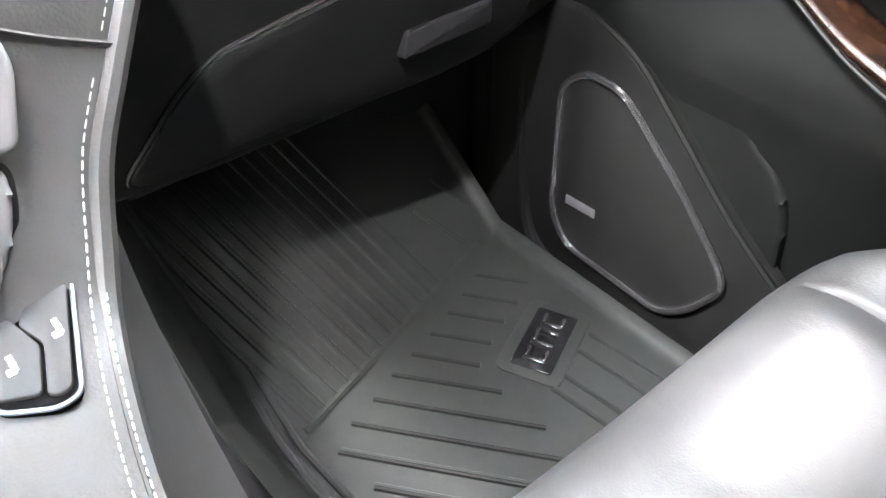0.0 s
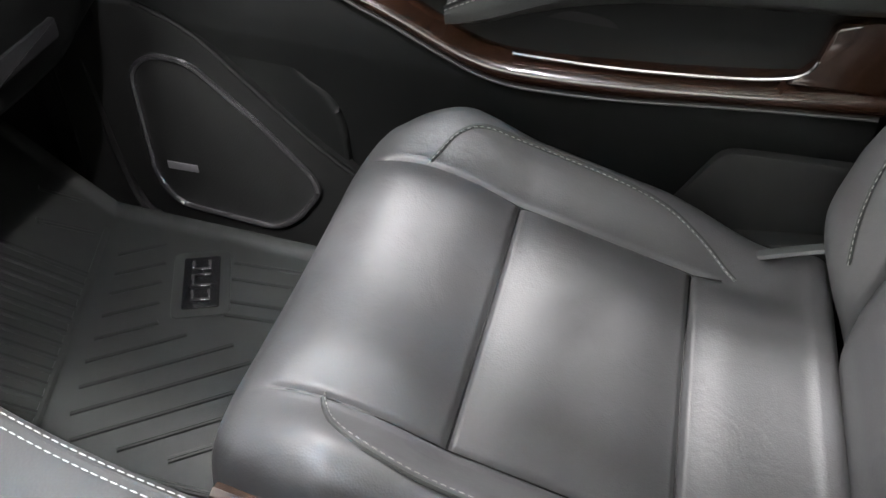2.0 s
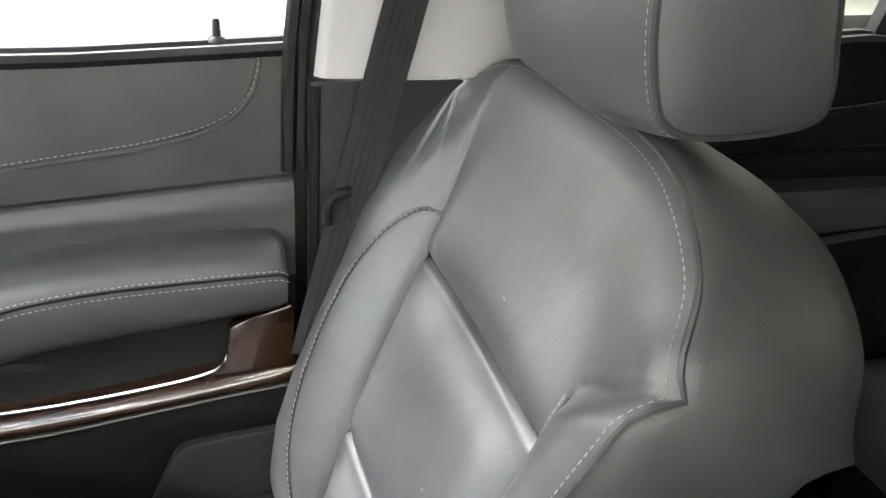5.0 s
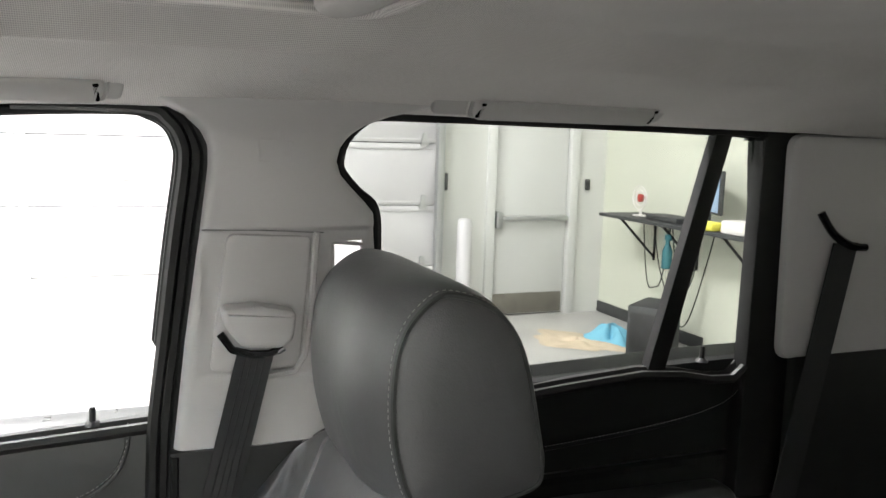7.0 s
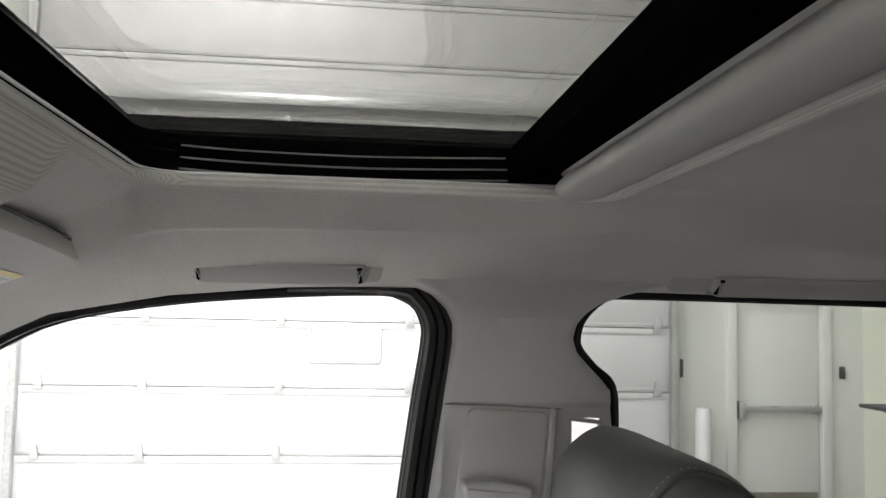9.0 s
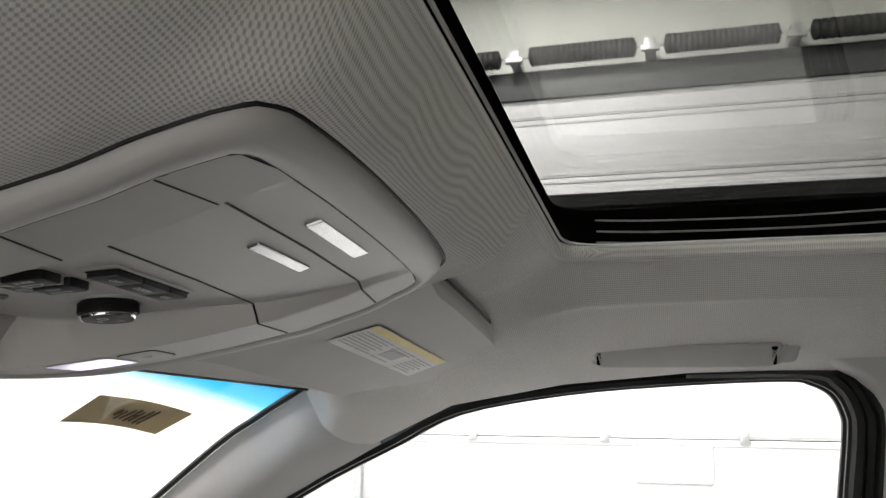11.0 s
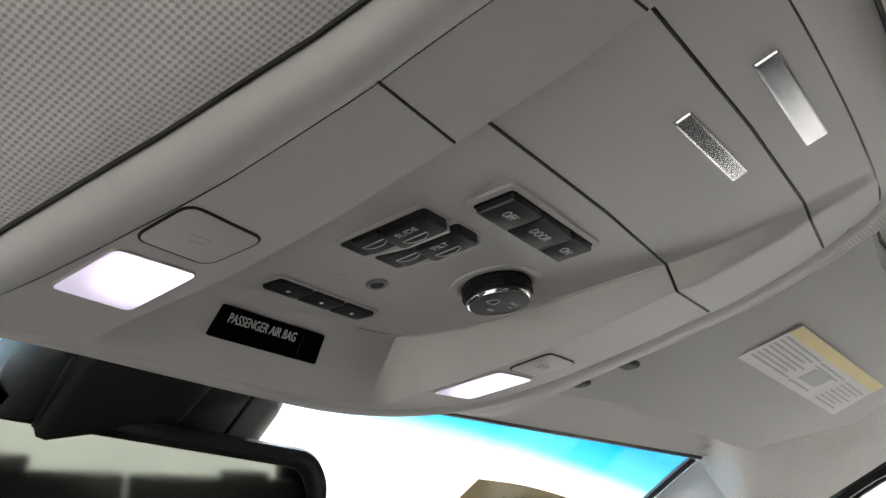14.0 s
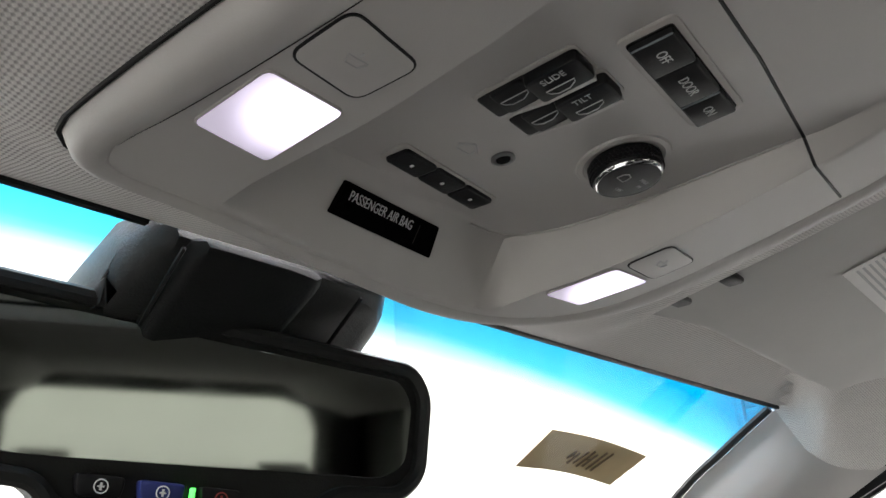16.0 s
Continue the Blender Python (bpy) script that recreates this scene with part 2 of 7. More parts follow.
def rbox(lo, hi, r=0.004, seg=2, m=None):
    bm = bmesh.new()
    bmesh.ops.create_cube(bm, size=1)
    lo, hi = Vector(lo), Vector(hi)
    for v in bm.verts:
        v.co = Vector(((lo[i] + hi[i]) / 2 + v.co[i] * (hi[i] - lo[i]) for i in range(3)))
    r = min(r, 0.49 * min(hi[i] - lo[i] for i in range(3)))
    if r > 0:
        bmesh.ops.bevel(bm, geom=bm.edges[:], offset=r, segments=seg, profile=0.5, affect="EDGES")
    if m:
        bm.transform(m)
    return bm


def join(*bms):
    out = bmesh.new()
    for b in bms:
        me = bpy.data.meshes.new("tmp")
        b.to_mesh(me)
        out.from_mesh(me)
        bpy.data.meshes.remove(me)
        b.free()
    return out


def smoothpath(pts, n=8, closed=False):
    """Catmull-Rom through points."""
    P = [Vector(p) for p in pts]
    out, N = [], len(P)
    for i in range(N if closed else N - 1):
        g = (lambda k: P[k % N]) if closed else (lambda k: P[max(0, min(N - 1, k))])
        a, b, c, d = g(i - 1), g(i), g(i + 1), g(i + 2)
        for k in range(n):
            t = k / n
            out.append(0.5 * ((2 * b) + (c - a) * t + (2 * a - 5 * b + 4 * c - d) * t * t + (3 * b - a - 3 * c + d) * t ** 3))
    if not closed:
        out.append(P[-1])
    return out


def rounded(outline, r, n=5):
    """A closed 2D outline with its corners rounded."""
    P = [Vector((p[0], p[1])) for p in outline]
    out = []
    for i, p in enumerate(P):
        a, b = P[i - 1] - p, P[(i + 1) % len(P)] - p
        k = min(r, 0.45 * a.length, 0.45 * b.length)
        s, e = p + a.normalized() * k, p + b.normalized() * k
        for j in range(n + 1):
            t = j / n
            out.append((1 - t) ** 2 * s + 2 * t * (1 - t) * p + t * t * e)
    return out


def prism(outline, depth, bevel=0.0, m=None, seg=2):
    """A plate: outline in local x, y, from z = 0 to depth, its edges softened."""
    bm = bmesh.new()
    area = sum(a[0] * b[1] - b[0] * a[1] for a, b in zip(outline, list(outline[1:]) + [outline[0]]))
    pts = list(outline) if area > 0 else list(outline)[::-1]
    lo = [bm.verts.new((p[0], p[1], 0)) for p in pts]
    f = bm.faces.new(lo)
    ret = bmesh.ops.extrude_face_region(bm, geom=[f])
    top = [v for v in ret["geom"] if isinstance(v, bmesh.types.BMVert)]
    for v in top:
        v.co.z = depth
    if bevel:
        tops = set(top)
        edges = [e for e in bm.edges if e.verts[0] in tops and e.verts[1] in tops]
        bmesh.ops.bevel(bm, geom=edges, offset=bevel, segments=seg, profile=0.5, affect="EDGES")
    if m:
        bm.transform(m)
    return bm


def surf(func, us, vs, back=None, hole=None):
    """A skin over a grid of (u, v); with back, an offset, it becomes a closed slab. hole(u, v): cells left out."""
    bm = bmesh.new()
    grid = [[bm.verts.new(func(u, v)) for v in vs] for u in us]
    for i in range(len(us) - 1):
        for j in range(len(vs) - 1):
            if hole and hole((us[i] + us[i + 1]) / 2, (vs[j] + vs[j + 1]) / 2):
                continue
            bm.faces.new((grid[i][j], grid[i + 1][j], grid[i + 1][j + 1], grid[i][j + 1]))
    loose = [v for v in bm.verts if not v.link_faces]
    for v in loose:
        bm.verts.remove(v)
    if back is not None:
        ret = bmesh.ops.extrude_face_region(bm, geom=bm.faces[:], use_keep_orig=True)
        bmesh.ops.translate(bm, vec=Vector(back), verts=[g for g in ret["geom"] if isinstance(g, bmesh.types.BMVert)])
    return bm


def tube(path, r, n=8, closed=False, flat=1.0):
    """A round or flattened rod along a path."""
    P = [Vector(p) for p in path]
    bm = bmesh.new()
    rings, N, last = [], len(P), None
    for i, p in enumerate(P):
        a = P[(i - 1) % N] if closed or i else P[0]
        b = P[(i + 1) % N] if closed or i < N - 1 else P[-1]
        t = (b - a).normalized()
        if last is None:
            last = Vector((0, 0, 1)) if abs(t.z) < 0.9 else Vector((1, 0, 0))
        s = t.cross(last).normalized()
        up = s.cross(t).normalized()
        last = up
        rings.append([bm.verts.new(p + s * r * math.cos(2 * math.pi * k / n) + up * r * flat * math.sin(2 * math.pi * k / n)) for k in range(n)])
    for i in range(N if closed else N - 1):
        A, B = rings[i], rings[(i + 1) % N]
        for k in range(n):
            bm.faces.new((A[k], A[(k + 1) % n], B[(k + 1) % n], B[k]))
    if not closed:
        bm.faces.new(rings[0][::-1])
        bm.faces.new(rings[-1])
    return bm


def stitches(path, step=0.0070, length=0.0043, r=0.00047):
    """A row of short threads along a path."""
    P = [Vector(p) for p in path]
    acc, out, want = 0.0, bmesh.new(), 0.0
    vs, fs = [], []
    for a, b in zip(P, P[1:]):
        d = b - a
        L = d.length
        if L < 1e-7:
            continue
        t = d / L
        s = t.cross(Vector((0.31, 0.22, 0.93))).normalized()
        u = s.cross(t)
        while want < acc + L:
            c = a + t * (want - acc)
            base = len(vs)
            for k, rr in ((-0.5, 0.55), (-0.3, 1), (0.3, 1), (0.5, 0.55)):
                for q in ((1, 0), (0, 1), (-1, 0), (0, -1)):
                    vs.append(c + t * length * k + (s * q[0] + u * q[1]) * r * rr)
            for ring in range(3):
                for q in range(4):
                    i0 = base + ring * 4 + q
                    i1 = base + ring * 4 + (q + 1) % 4
                    fs.append((i0, i1, i1 + 4, i0 + 4))
            fs.append((base + 3, base + 2, base + 1, base))
            fs.append((base + 12, base + 13, base + 14, base + 15))
            want += step
        acc += L
    me = bpy.data.meshes.new("tmp")
    me.from_pydata([tuple(v) for v in vs], [], fs)
    out.from_mesh(me)
    bpy.data.meshes.remove(me)
    return out


def lathe(profile, n=32, m=None):
    """Turns (radius, z) pairs about z."""
    bm = bmesh.new()
    rings = [[bm.verts.new((r * math.cos(2 * math.pi * k / n), r * math.sin(2 * math.pi * k / n), z)) for k in range(n)] for r, z in profile]
    for A, B in zip(rings, rings[1:]):
        for k in range(n):
            bm.faces.new((A[k], A[(k + 1) % n], B[(k + 1) % n], B[k]))
    bm.faces.new(rings[0][::-1])
    bm.faces.new(rings[-1])
    if m:
        bm.transform(m)
    return bm


def lettering(name, text, size, m, material, parent, squeeze=1.0):
    cu = bpy.data.curves.new(name, "FONT")
    cu.body, cu.size, cu.extrude = text, size, 0.0001
    cu.align_x, cu.align_y = "CENTER", "CENTER"
    tmp = bpy.data.objects.new("tmp", cu)
    scene.collection.objects.link(tmp)
    dg = bpy.context.evaluated_depsgraph_get()
    me = bpy.data.meshes.new_from_object(tmp.evaluated_get(dg))
    bpy.data.objects.remove(tmp)
    me.transform(m @ Matrix.Diagonal((squeeze, 1, 1, 1)))
    me.materials.clear()
    me.materials.append(material)
    ob = new(name, me)
    ob.parent = parent
    top = parent
    while top.parent:
        top = top.parent
    if parent is top and top.type == "EMPTY":
        ob.matrix_parent_inverse = Matrix.Translation(top.location).inverted()
    return ob


def lerp(table, x):
    """Smooth reading of a table of (x, value)."""
    xs, ys = [t[0] for t in table], [t[1] for t in table]
    return float(np.interp(x, xs, ys))


def sstep(a, b, x):
    t = max(0.0, min(1.0, (x - a) / (b - a)))
    return t * t * (3 - 2 * t)


def dense(lo, hi, step, marks=(), fine=0.0025, reach=0.012):
    """Even samples, closer near the marks."""
    out = set(np.round(np.arange(lo, hi + 1e-9, step), 5)) | {lo, hi}
    for mk in marks:
        out |= {round(v, 5) for v in np.arange(mk - reach, mk + reach + 1e-9, fine) if lo <= v <= hi}
    out = sorted(out)
    keep = [out[0]]
    for v in out[1:]:
        if v - keep[-1] > fine * 0.45:
            keep.append(v)
    keep[-1] = hi
    return keep


# ---------------------------------------------------------------- the garage round the car
GZ = -0.66   # garage floor, below the footwell mat's level
WX = 7.26     # wall with the roll-up door
RY = -5.05    # wall behind the desk
CZ = 5.7      # ceiling


def garage():
    tagged(link("garage_floor", rbox((-6.2, RY - 0.2, GZ - 0.1), (WX + 0.4, 7.2, GZ), 0), CONCRETE), "grey sealed concrete garage floor", "floor", kind="structure")
    tagged(link("ceiling", rbox((-6.2, RY - 0.2, CZ), (WX + 0.4, 7.2, CZ + 0.1), 0), WALLPAINT), "white painted garage ceiling", "ceiling", kind="structure")
    tagged(link("wall_front", rbox((-6.2, 7.0, GZ), (WX + 0.4, 7.2, CZ), 0), WALLPAINT), "white painted garage wall ahead of the car", "wall", kind="structure")
    tagged(link("wall_left", rbox((-6.2, RY, GZ), (-6.0, 7.0, CZ), 0), WALLPAINT), "plain white garage wall", "wall", kind="structure")
    tagged(link("wall_back", rbox((-6.0, RY - 0.2, GZ), (WX + 0.3, RY, CZ), 0), CREAM), "cream painted wall behind the wall desk", "wall", kind="structure")
    # the side wall, with the roll-up door's opening and the exit door's
    dy0, dy1, dz1 = -3.02, 2.75, 4.30
    ey0, ey1, ez1 = -4.655, -3.70, GZ + 2.13
    bm = join(rbox((WX + 0.1, dy1, GZ), (WX + 0.3, 7.0, CZ), 0), rbox((WX + 0.1, dy0, dz1), (WX + 0.3, dy1, CZ), 0),
              rbox((WX + 0.1, ey1, GZ), (WX + 0.3, dy0, CZ), 0), rbox((WX + 0.1, ey0, ez1), (WX + 0.3, ey1, CZ), 0), rbox((WX + 0.1, RY, GZ), (WX + 0.3, ey0, CZ), 0))
    tagged(link("wall_side", bm, SIDEPAINT), "white painted side wall with two door openings", "wall", kind="structure")
    # roll-up door: sections one over another, hinges on the joints, one narrow light
    door = thing("garage_door", "white sectional roll-up garage door, closed", "garage door", (WX, 0, GZ))
    hz = 0.599
    z0 = GZ - 0.02
    k = 0
    while z0 + k * hz < dz1:
        lo, hi = z0 + k * hz + 0.004, min(dz1 + 0.03, z0 + (k + 1) * hz - 0.004)
        if k == 2:
            a, b, c, d = -0.32, 0.29, 0.77, 1.07
            sec = join(rbox((WX, dy0 - 0.05, lo), (WX + 0.05, a, hi), 0.004), rbox((WX, b, lo), (WX + 0.05, dy1 + 0.05, hi), 0.004),
                       rbox((WX, a, lo), (WX + 0.05, b, c), 0), rbox((WX, a, d), (WX + 0.05, b, hi), 0))
        else:
            sec = rbox((WX, dy0 - 0.05, lo), (WX + 0.05, dy1 + 0.05, hi), 0.004)
        s = piece("section", sec, STEEL_WHITE, door)
        # pressed ribs and the folded top rail of each section
        piece("rib", join(rbox((WX - 0.010, dy0, hi - 0.055), (WX - 0.0005, dy1, hi - 0.02), 0.003), rbox((WX - 0.006, dy0, lo + 0.02), (WX - 0.0005, dy1, lo + 0.04), 0.002)), STEEL_WHITE, s)
        k += 1
    for row in range(1, 7):
        for y in (-2.93, -1.76, -0.60, 0.56, 1.74, 2.62):
            z = z0 + row * hz
            tri = prism([(-0.045, -0.02), (0.045, -0.02), (0.018, 0.11), (-0.018, 0.11)], 0.02, 0.003, Matrix.Translation((WX - 0.0108, y, z - 0.01)) @ Matrix(((0, 0, -1, 0), (1, 0, 0, 0), (0, 1, 0, 0), (0, 0, 0, 1))))
            piece("hinge", tri, ZINC, door, "galvanised steel hinge")
    fr = rounded([(-0.33, 0.76), (0.30, 0.76), (0.30, 1.08), (-0.33, 1.08)], 0.03)
    piece("light_frame", tube([(WX - 0.004, p[0], p[1]) for p in fr], 0.018, 6, True), STEEL_WHITE, door)
    piece("light_pane", rbox((WX + 0.02, -0.32, 0.77), (WX + 0.03, 0.29, 1.07), 0), SKYPANE, door, "pale blue daylit glass light")
    for y in (dy0 - 0.06, dy1 + 0.06):
        piece("track", rbox((WX - 0.10, y - 0.035, GZ), (WX - 0.02, y + 0.035, dz1 + 0.2), 0.006), ZINC, door, "galvanised vertical door track")
    # spring shaft over the door
    shaft = thing("spring_shaft", "black torsion springs on a steel shaft over the garage door", "door spring", (WX - 0.25, 0, 4.7))
    piece("shaft", tube([(WX - 0.2, -3.0, 4.68), (WX - 0.2, 2.9, 4.68)], 0.016, 8), ZINC, shaft)
    for y0, y1 in ((-2.7, -1.34), (-1.10, -0.08), (0.16, 1.18), (1.44, 2.6)):
        piece("spring", lathe([(0.02, 0)] + [(0.085 + 0.012 * (i % 2), 0.02 + i * (y1 - y0 - 0.04) / 40) for i in range(41)] + [(0.02, y1 - y0)], 12, Matrix.Translation((WX - 0.2, y0, 4.68)) @ Matrix.Rotation(-math.pi / 2, 4, "X")), RUST, shaft)
    for y in (-1.22, 0.04, 1.31):
        piece("bracket", join(rbox((WX - 0.26, y - 0.05, 4.62), (WX + 0.1, y + 0.05, 4.74), 0.01), rbox((WX - 0.29, y - 0.085, 4.60), (WX - 0.23, y + 0.085, 4.66), 0.01)), ZINC, shaft)
    beam = tagged(link("wall_rail", rbox((WX - 0.12, -3.3, 3.06), (WX - 0.06, 3.0, 3.16), 0.008), ZINC), "long pale steel rail across the garage door", "rail")
    header = tagged(link("door_header", rbox((WX - 0.05, -3.3, 4.31), (WX + 0.098, 3.1, 4.60), 0.006), DARKGREY), "dark grey lintel over the garage door", "lintel", kind="structure")
    # box and conduit, post
    cb = thing("control_box", "small grey door control box with conduit", "control box", (WX + 0.05, -3.14, 0.7))
    piece("box", rbox((WX + 0.02, -3.20, 0.66), (WX + 0.095, -3.12, 0.83), 0.008), DARKGREY, cb)
    piece("conduit", tube([(WX + 0.06, -3.16, 0.832), (WX + 0.06, -3.16, 3.0)], 0.013, 8), ZINC, cb)
    piece("cable", tube([(WX + 0.06, -3.16, 0.658), (WX + 0.06, -3.16, 0.44)], 0.008, 6), ZINC, cb)
    po = thing("bollard", "white painted steel bollard by the door", "bollard", (WX - 0.13, -3.33, GZ))
    piece("post", lathe([(0.075, 0), (0.075, 1.02), (0.06, 1.05), (0.02, 1.06)], 20, Matrix.Translation((WX - 0.13, -3.33, GZ))), STEEL_WHITE, po)
    # exit door
    ex = thing("exit_door", "white steel exit door with a panic bar and kick plate", "door", (WX + 0.15, -4.07, GZ))
    leaf = piece("leaf", rbox((WX + 0.13, ey0 + 0.05, GZ + 0.012), (WX + 0.18, ey1 - 0.05, ez1 - 0.05), 0.004), DOORPAINT, ex)
    piece("door_frame", join(rbox((WX + 0.06, ey0 - 0.05, GZ), (WX + 0.2, ey0 + 0.045, ez1 + 0.05), 0.004), rbox((WX + 0.06, ey1 - 0.045, GZ), (WX + 0.2, ey1 + 0.05, ez1 + 0.05), 0.004), rbox((WX + 0.06, ey0 + 0.046, ez1 - 0.045), (WX + 0.2, ey1 - 0.046, ez1 + 0.05), 0.004)), DOORPAINT, ex)
    piece("kick_plate", rbox((WX + 0.122, ey0 + 0.07, GZ + 0.02), (WX + 0.1295, ey1 - 0.07, GZ + 0.235), 0.002), KICK, ex)
    bar = piece("panic_bar", join(rbox((WX + 0.05, ey0 + 0.06, GZ + 1.005), (WX + 0.10, ey1 - 0.06, GZ + 1.055), 0.01), rbox((WX + 0.04, ey1 - 0.13, GZ + 0.93), (WX + 0.129, ey1 - 0.06, GZ + 1.10), 0.01), rbox((WX + 0.1, ey0 + 0.06, GZ + 0.99), (WX + 0.129, ey0 + 0.12, GZ + 1.07), 0.006)), ZINC, ex)
    tagged(link("baseboard", rbox((5.6, RY, GZ), (WX + 0.1, RY + 0.02, GZ + 0.12), 0.004), DARKGREY), "dark baseboard along the cream wall", "baseboard", kind="structure")
    tagged(link("wall_switch", rbox((WX + 0.085, -4.86, 0.66), (WX + 0.0995, -4.80, 0.78), 0.004), DARKGREY), "small grey wall switch", "switch")
    # wall desk with brackets and what stands on it
    dz = 0.50
    desk = thing("wall_desk", "narrow dark wall desk on folding brackets", "desk", (5.7, RY, dz))
    piece("desk_top", rbox((4.55, RY + 0.002, dz - 0.03), (6.62, RY + 0.52, dz), 0.004), DARKGREY, desk)
    for x in (4.95, 5.75, 6.4):
        piece("bracket", join(tube([(x, RY + 0.012, dz - 0.05), (x, RY + 0.42, dz - 0.045)], 0.012, 6), tube([(x, RY + 0.40, dz - 0.05), (x, RY + 0.012, dz - 0.42)], 0.012, 6), tube([(x, RY + 0.012, dz - 0.04), (x, RY + 0.012, dz - 0.45)], 0.012, 6)), RUST, desk)
    mo = thing("monitor", "flat black computer monitor with a lit blue screen on the desk", "monitor", (5.35, RY + 0.25, dz))
    rot = Matrix.Translation((5.35, RY + 0.25, dz)) @ Matrix.Rotation(radians(160), 4, "Z")
    piece("casing", rbox((-0.29, -0.02, 0.12), (0.29, 0.02, 0.48), 0.008, m=rot), DARKGREY, mo)
    piece("screen", rbox((-0.27, -0.0235, 0.14), (0.27, -0.0205, 0.465), 0, m=rot), SCREEN, mo)
    piece("stand", join(rbox((-0.03, 0.0, 0.012), (0.03, 0.015, 0.14), 0.003, m=rot), rbox((-0.12, -0.08, 0.0), (0.12, 0.08, 0.012), 0.003, m=rot)), DARKGREY, mo)
    tagged(link("keyboard_tray", rbox((5.55, RY + 0.2, dz), (6.0, RY + 0.42, dz + 0.05), 0.01), DARKGREY), "black keyboard on the wall desk", "keyboard")
    tagged(link("yellow_case", rbox((5.02, RY + 0.34, dz), (5.22, RY + 0.48, dz + 0.07), 0.02), YELPLASTIC), "small yellow plastic case on the desk", "case")
    tagged(link("parts_box", rbox((4.70, RY + 0.25, dz), (4.95, RY + 0.45, dz + 0.10), 0.01), PAPER), "pale carton on the desk", "carton")
    ext = thing("desk_fan", "small red and white fan clipped on the desk", "fan", (6.25, RY + 0.3, dz))
    piece("guard", join(*[tube([(6.25 + 0.11 * s * math.cos(a), RY + 0.3 + 0.02 * s, dz + 0.17 + 0.11 * s * math.sin(a)) for a in np.linspace(0, 2 * math.pi, 24)[:-1]], 0.006, 5, True) for s in (1.0, 0.65)]), PAPER, ext)
    piece("hub", lathe([(0.02, 0), (0.04, 0.01), (0.03, 0.06)], 16, Matrix.Translation((6.25, RY + 0.33, dz + 0.17)) @ Matrix.Rotation(math.pi / 2, 4, "X")), RED, ext)
    piece("foot", join(tube([(6.25, RY + 0.3, dz + 0.01), (6.25, RY + 0.3, dz + 0.07)], 0.012, 8), rbox((6.19, RY + 0.25, dz), (6.31, RY + 0.35, dz + 0.012), 0.004)), PAPER, ext)
    sp = thing("spray_bottle", "teal spray bottle hanging under the desk", "bottle", (5.62, RY + 0.44, dz - 0.4))
    piece("bottle", lathe([(0.03, 0), (0.045, 0.01), (0.045, 0.16), (0.02, 0.22), (0.018, 0.25)], 16, Matrix.Translation((5.62, RY + 0.44, dz - 0.40))), TEAL, sp)
    piece("trigger", rbox((5.585, RY + 0.425, dz - 0.15), (5.655, RY + 0.455, dz - 0.10), 0.006), TEAL, sp)
    piece("strap", tube([(5.62, RY + 0.44, dz - 0.11), (5.62, RY + 0.44, dz - 0.03)], 0.004, 5), RUST, sp)
    for k, (x0, x1, dip) in enumerate(((6.55, 6.1, 0.75), (6.05, 5.6, 0.6), (6.3, 5.4, 0.9))):
        P = [(x0 + (x1 - x0) * t, RY + 0.05 + 0.03 * k, dz - 0.03 - dip * 4 * t * (1 - t) * (1 + 0.1 * math.sin(9 * t + k))) for t in np.linspace(0, 1, 20)]
        tagged(link("cable", tube(P, 0.006, 5), RUST), "thin dark cable hanging from the desk", "cable", "hanging cables")
    bx = thing("computer_tower", "dark grey computer tower standing on the floor", "computer", (5.5, -4.45, GZ))
    piece("case", rbox((-0.16, -0.24, 0), (0.16, 0.24, 0.46), 0.012, m=Matrix.Translation((5.62, -4.52, GZ)) @ Matrix.Rotation(radians(35), 4, "Z")), DARKGREY, bx)
    piece("front_grille", rbox((-0.13, 0.2405, 0.06), (0.13, 0.246, 0.40), 0.002, m=Matrix.Translation((5.62, -4.52, GZ)) @ Matrix.Rotation(radians(35), 4, "Z")), RUST, bx)

    def heap(x, y, rx, ry, h, seed, turn):
        rnd = random.Random(seed)
        ph = [rnd.uniform(0, 6) for _ in range(6)]

        def f(u, v):
            a, r = u, v
            k = 1 + 0.16 * math.sin(3 * a + ph[0]) + 0.09 * math.sin(7 * a + ph[1])
            z = h * max(0, 1 - r * r) * (0.6 + 0.4 * math.sin(4 * a + ph[2] + 3 * r)) + 0.012 * math.sin(11 * r + ph[3] + 2 * a) * (1 - r) + 0.004
            p = Matrix.Rotation(turn, 2) @ Vector((rx * r * k * math.cos(a), ry * r * k * math.sin(a)))
            return (x + p.x, y + p.y, GZ + max(0.003, z))
        return surf(f, list(np.linspace(0, 2 * math.pi, 49)), list(np.linspace(0.02, 1, 14)))
    tagged(link("blue_rag", heap(6.15, -4.42, 0.26, 0.2, 0.16, 3, 0.6), BLUE), "crumpled light blue rag on the garage floor", "rag")
    tagged(link("paper_sheet", heap(6.2, -4.1, 0.48, 0.3, 0.03, 5, 0.5), BEIGE), "creased brown paper lying on the floor", "paper")


SKYPANE = glow("daylit_pane", (0.72, 0.80, 1.0), 0.9)
garage()
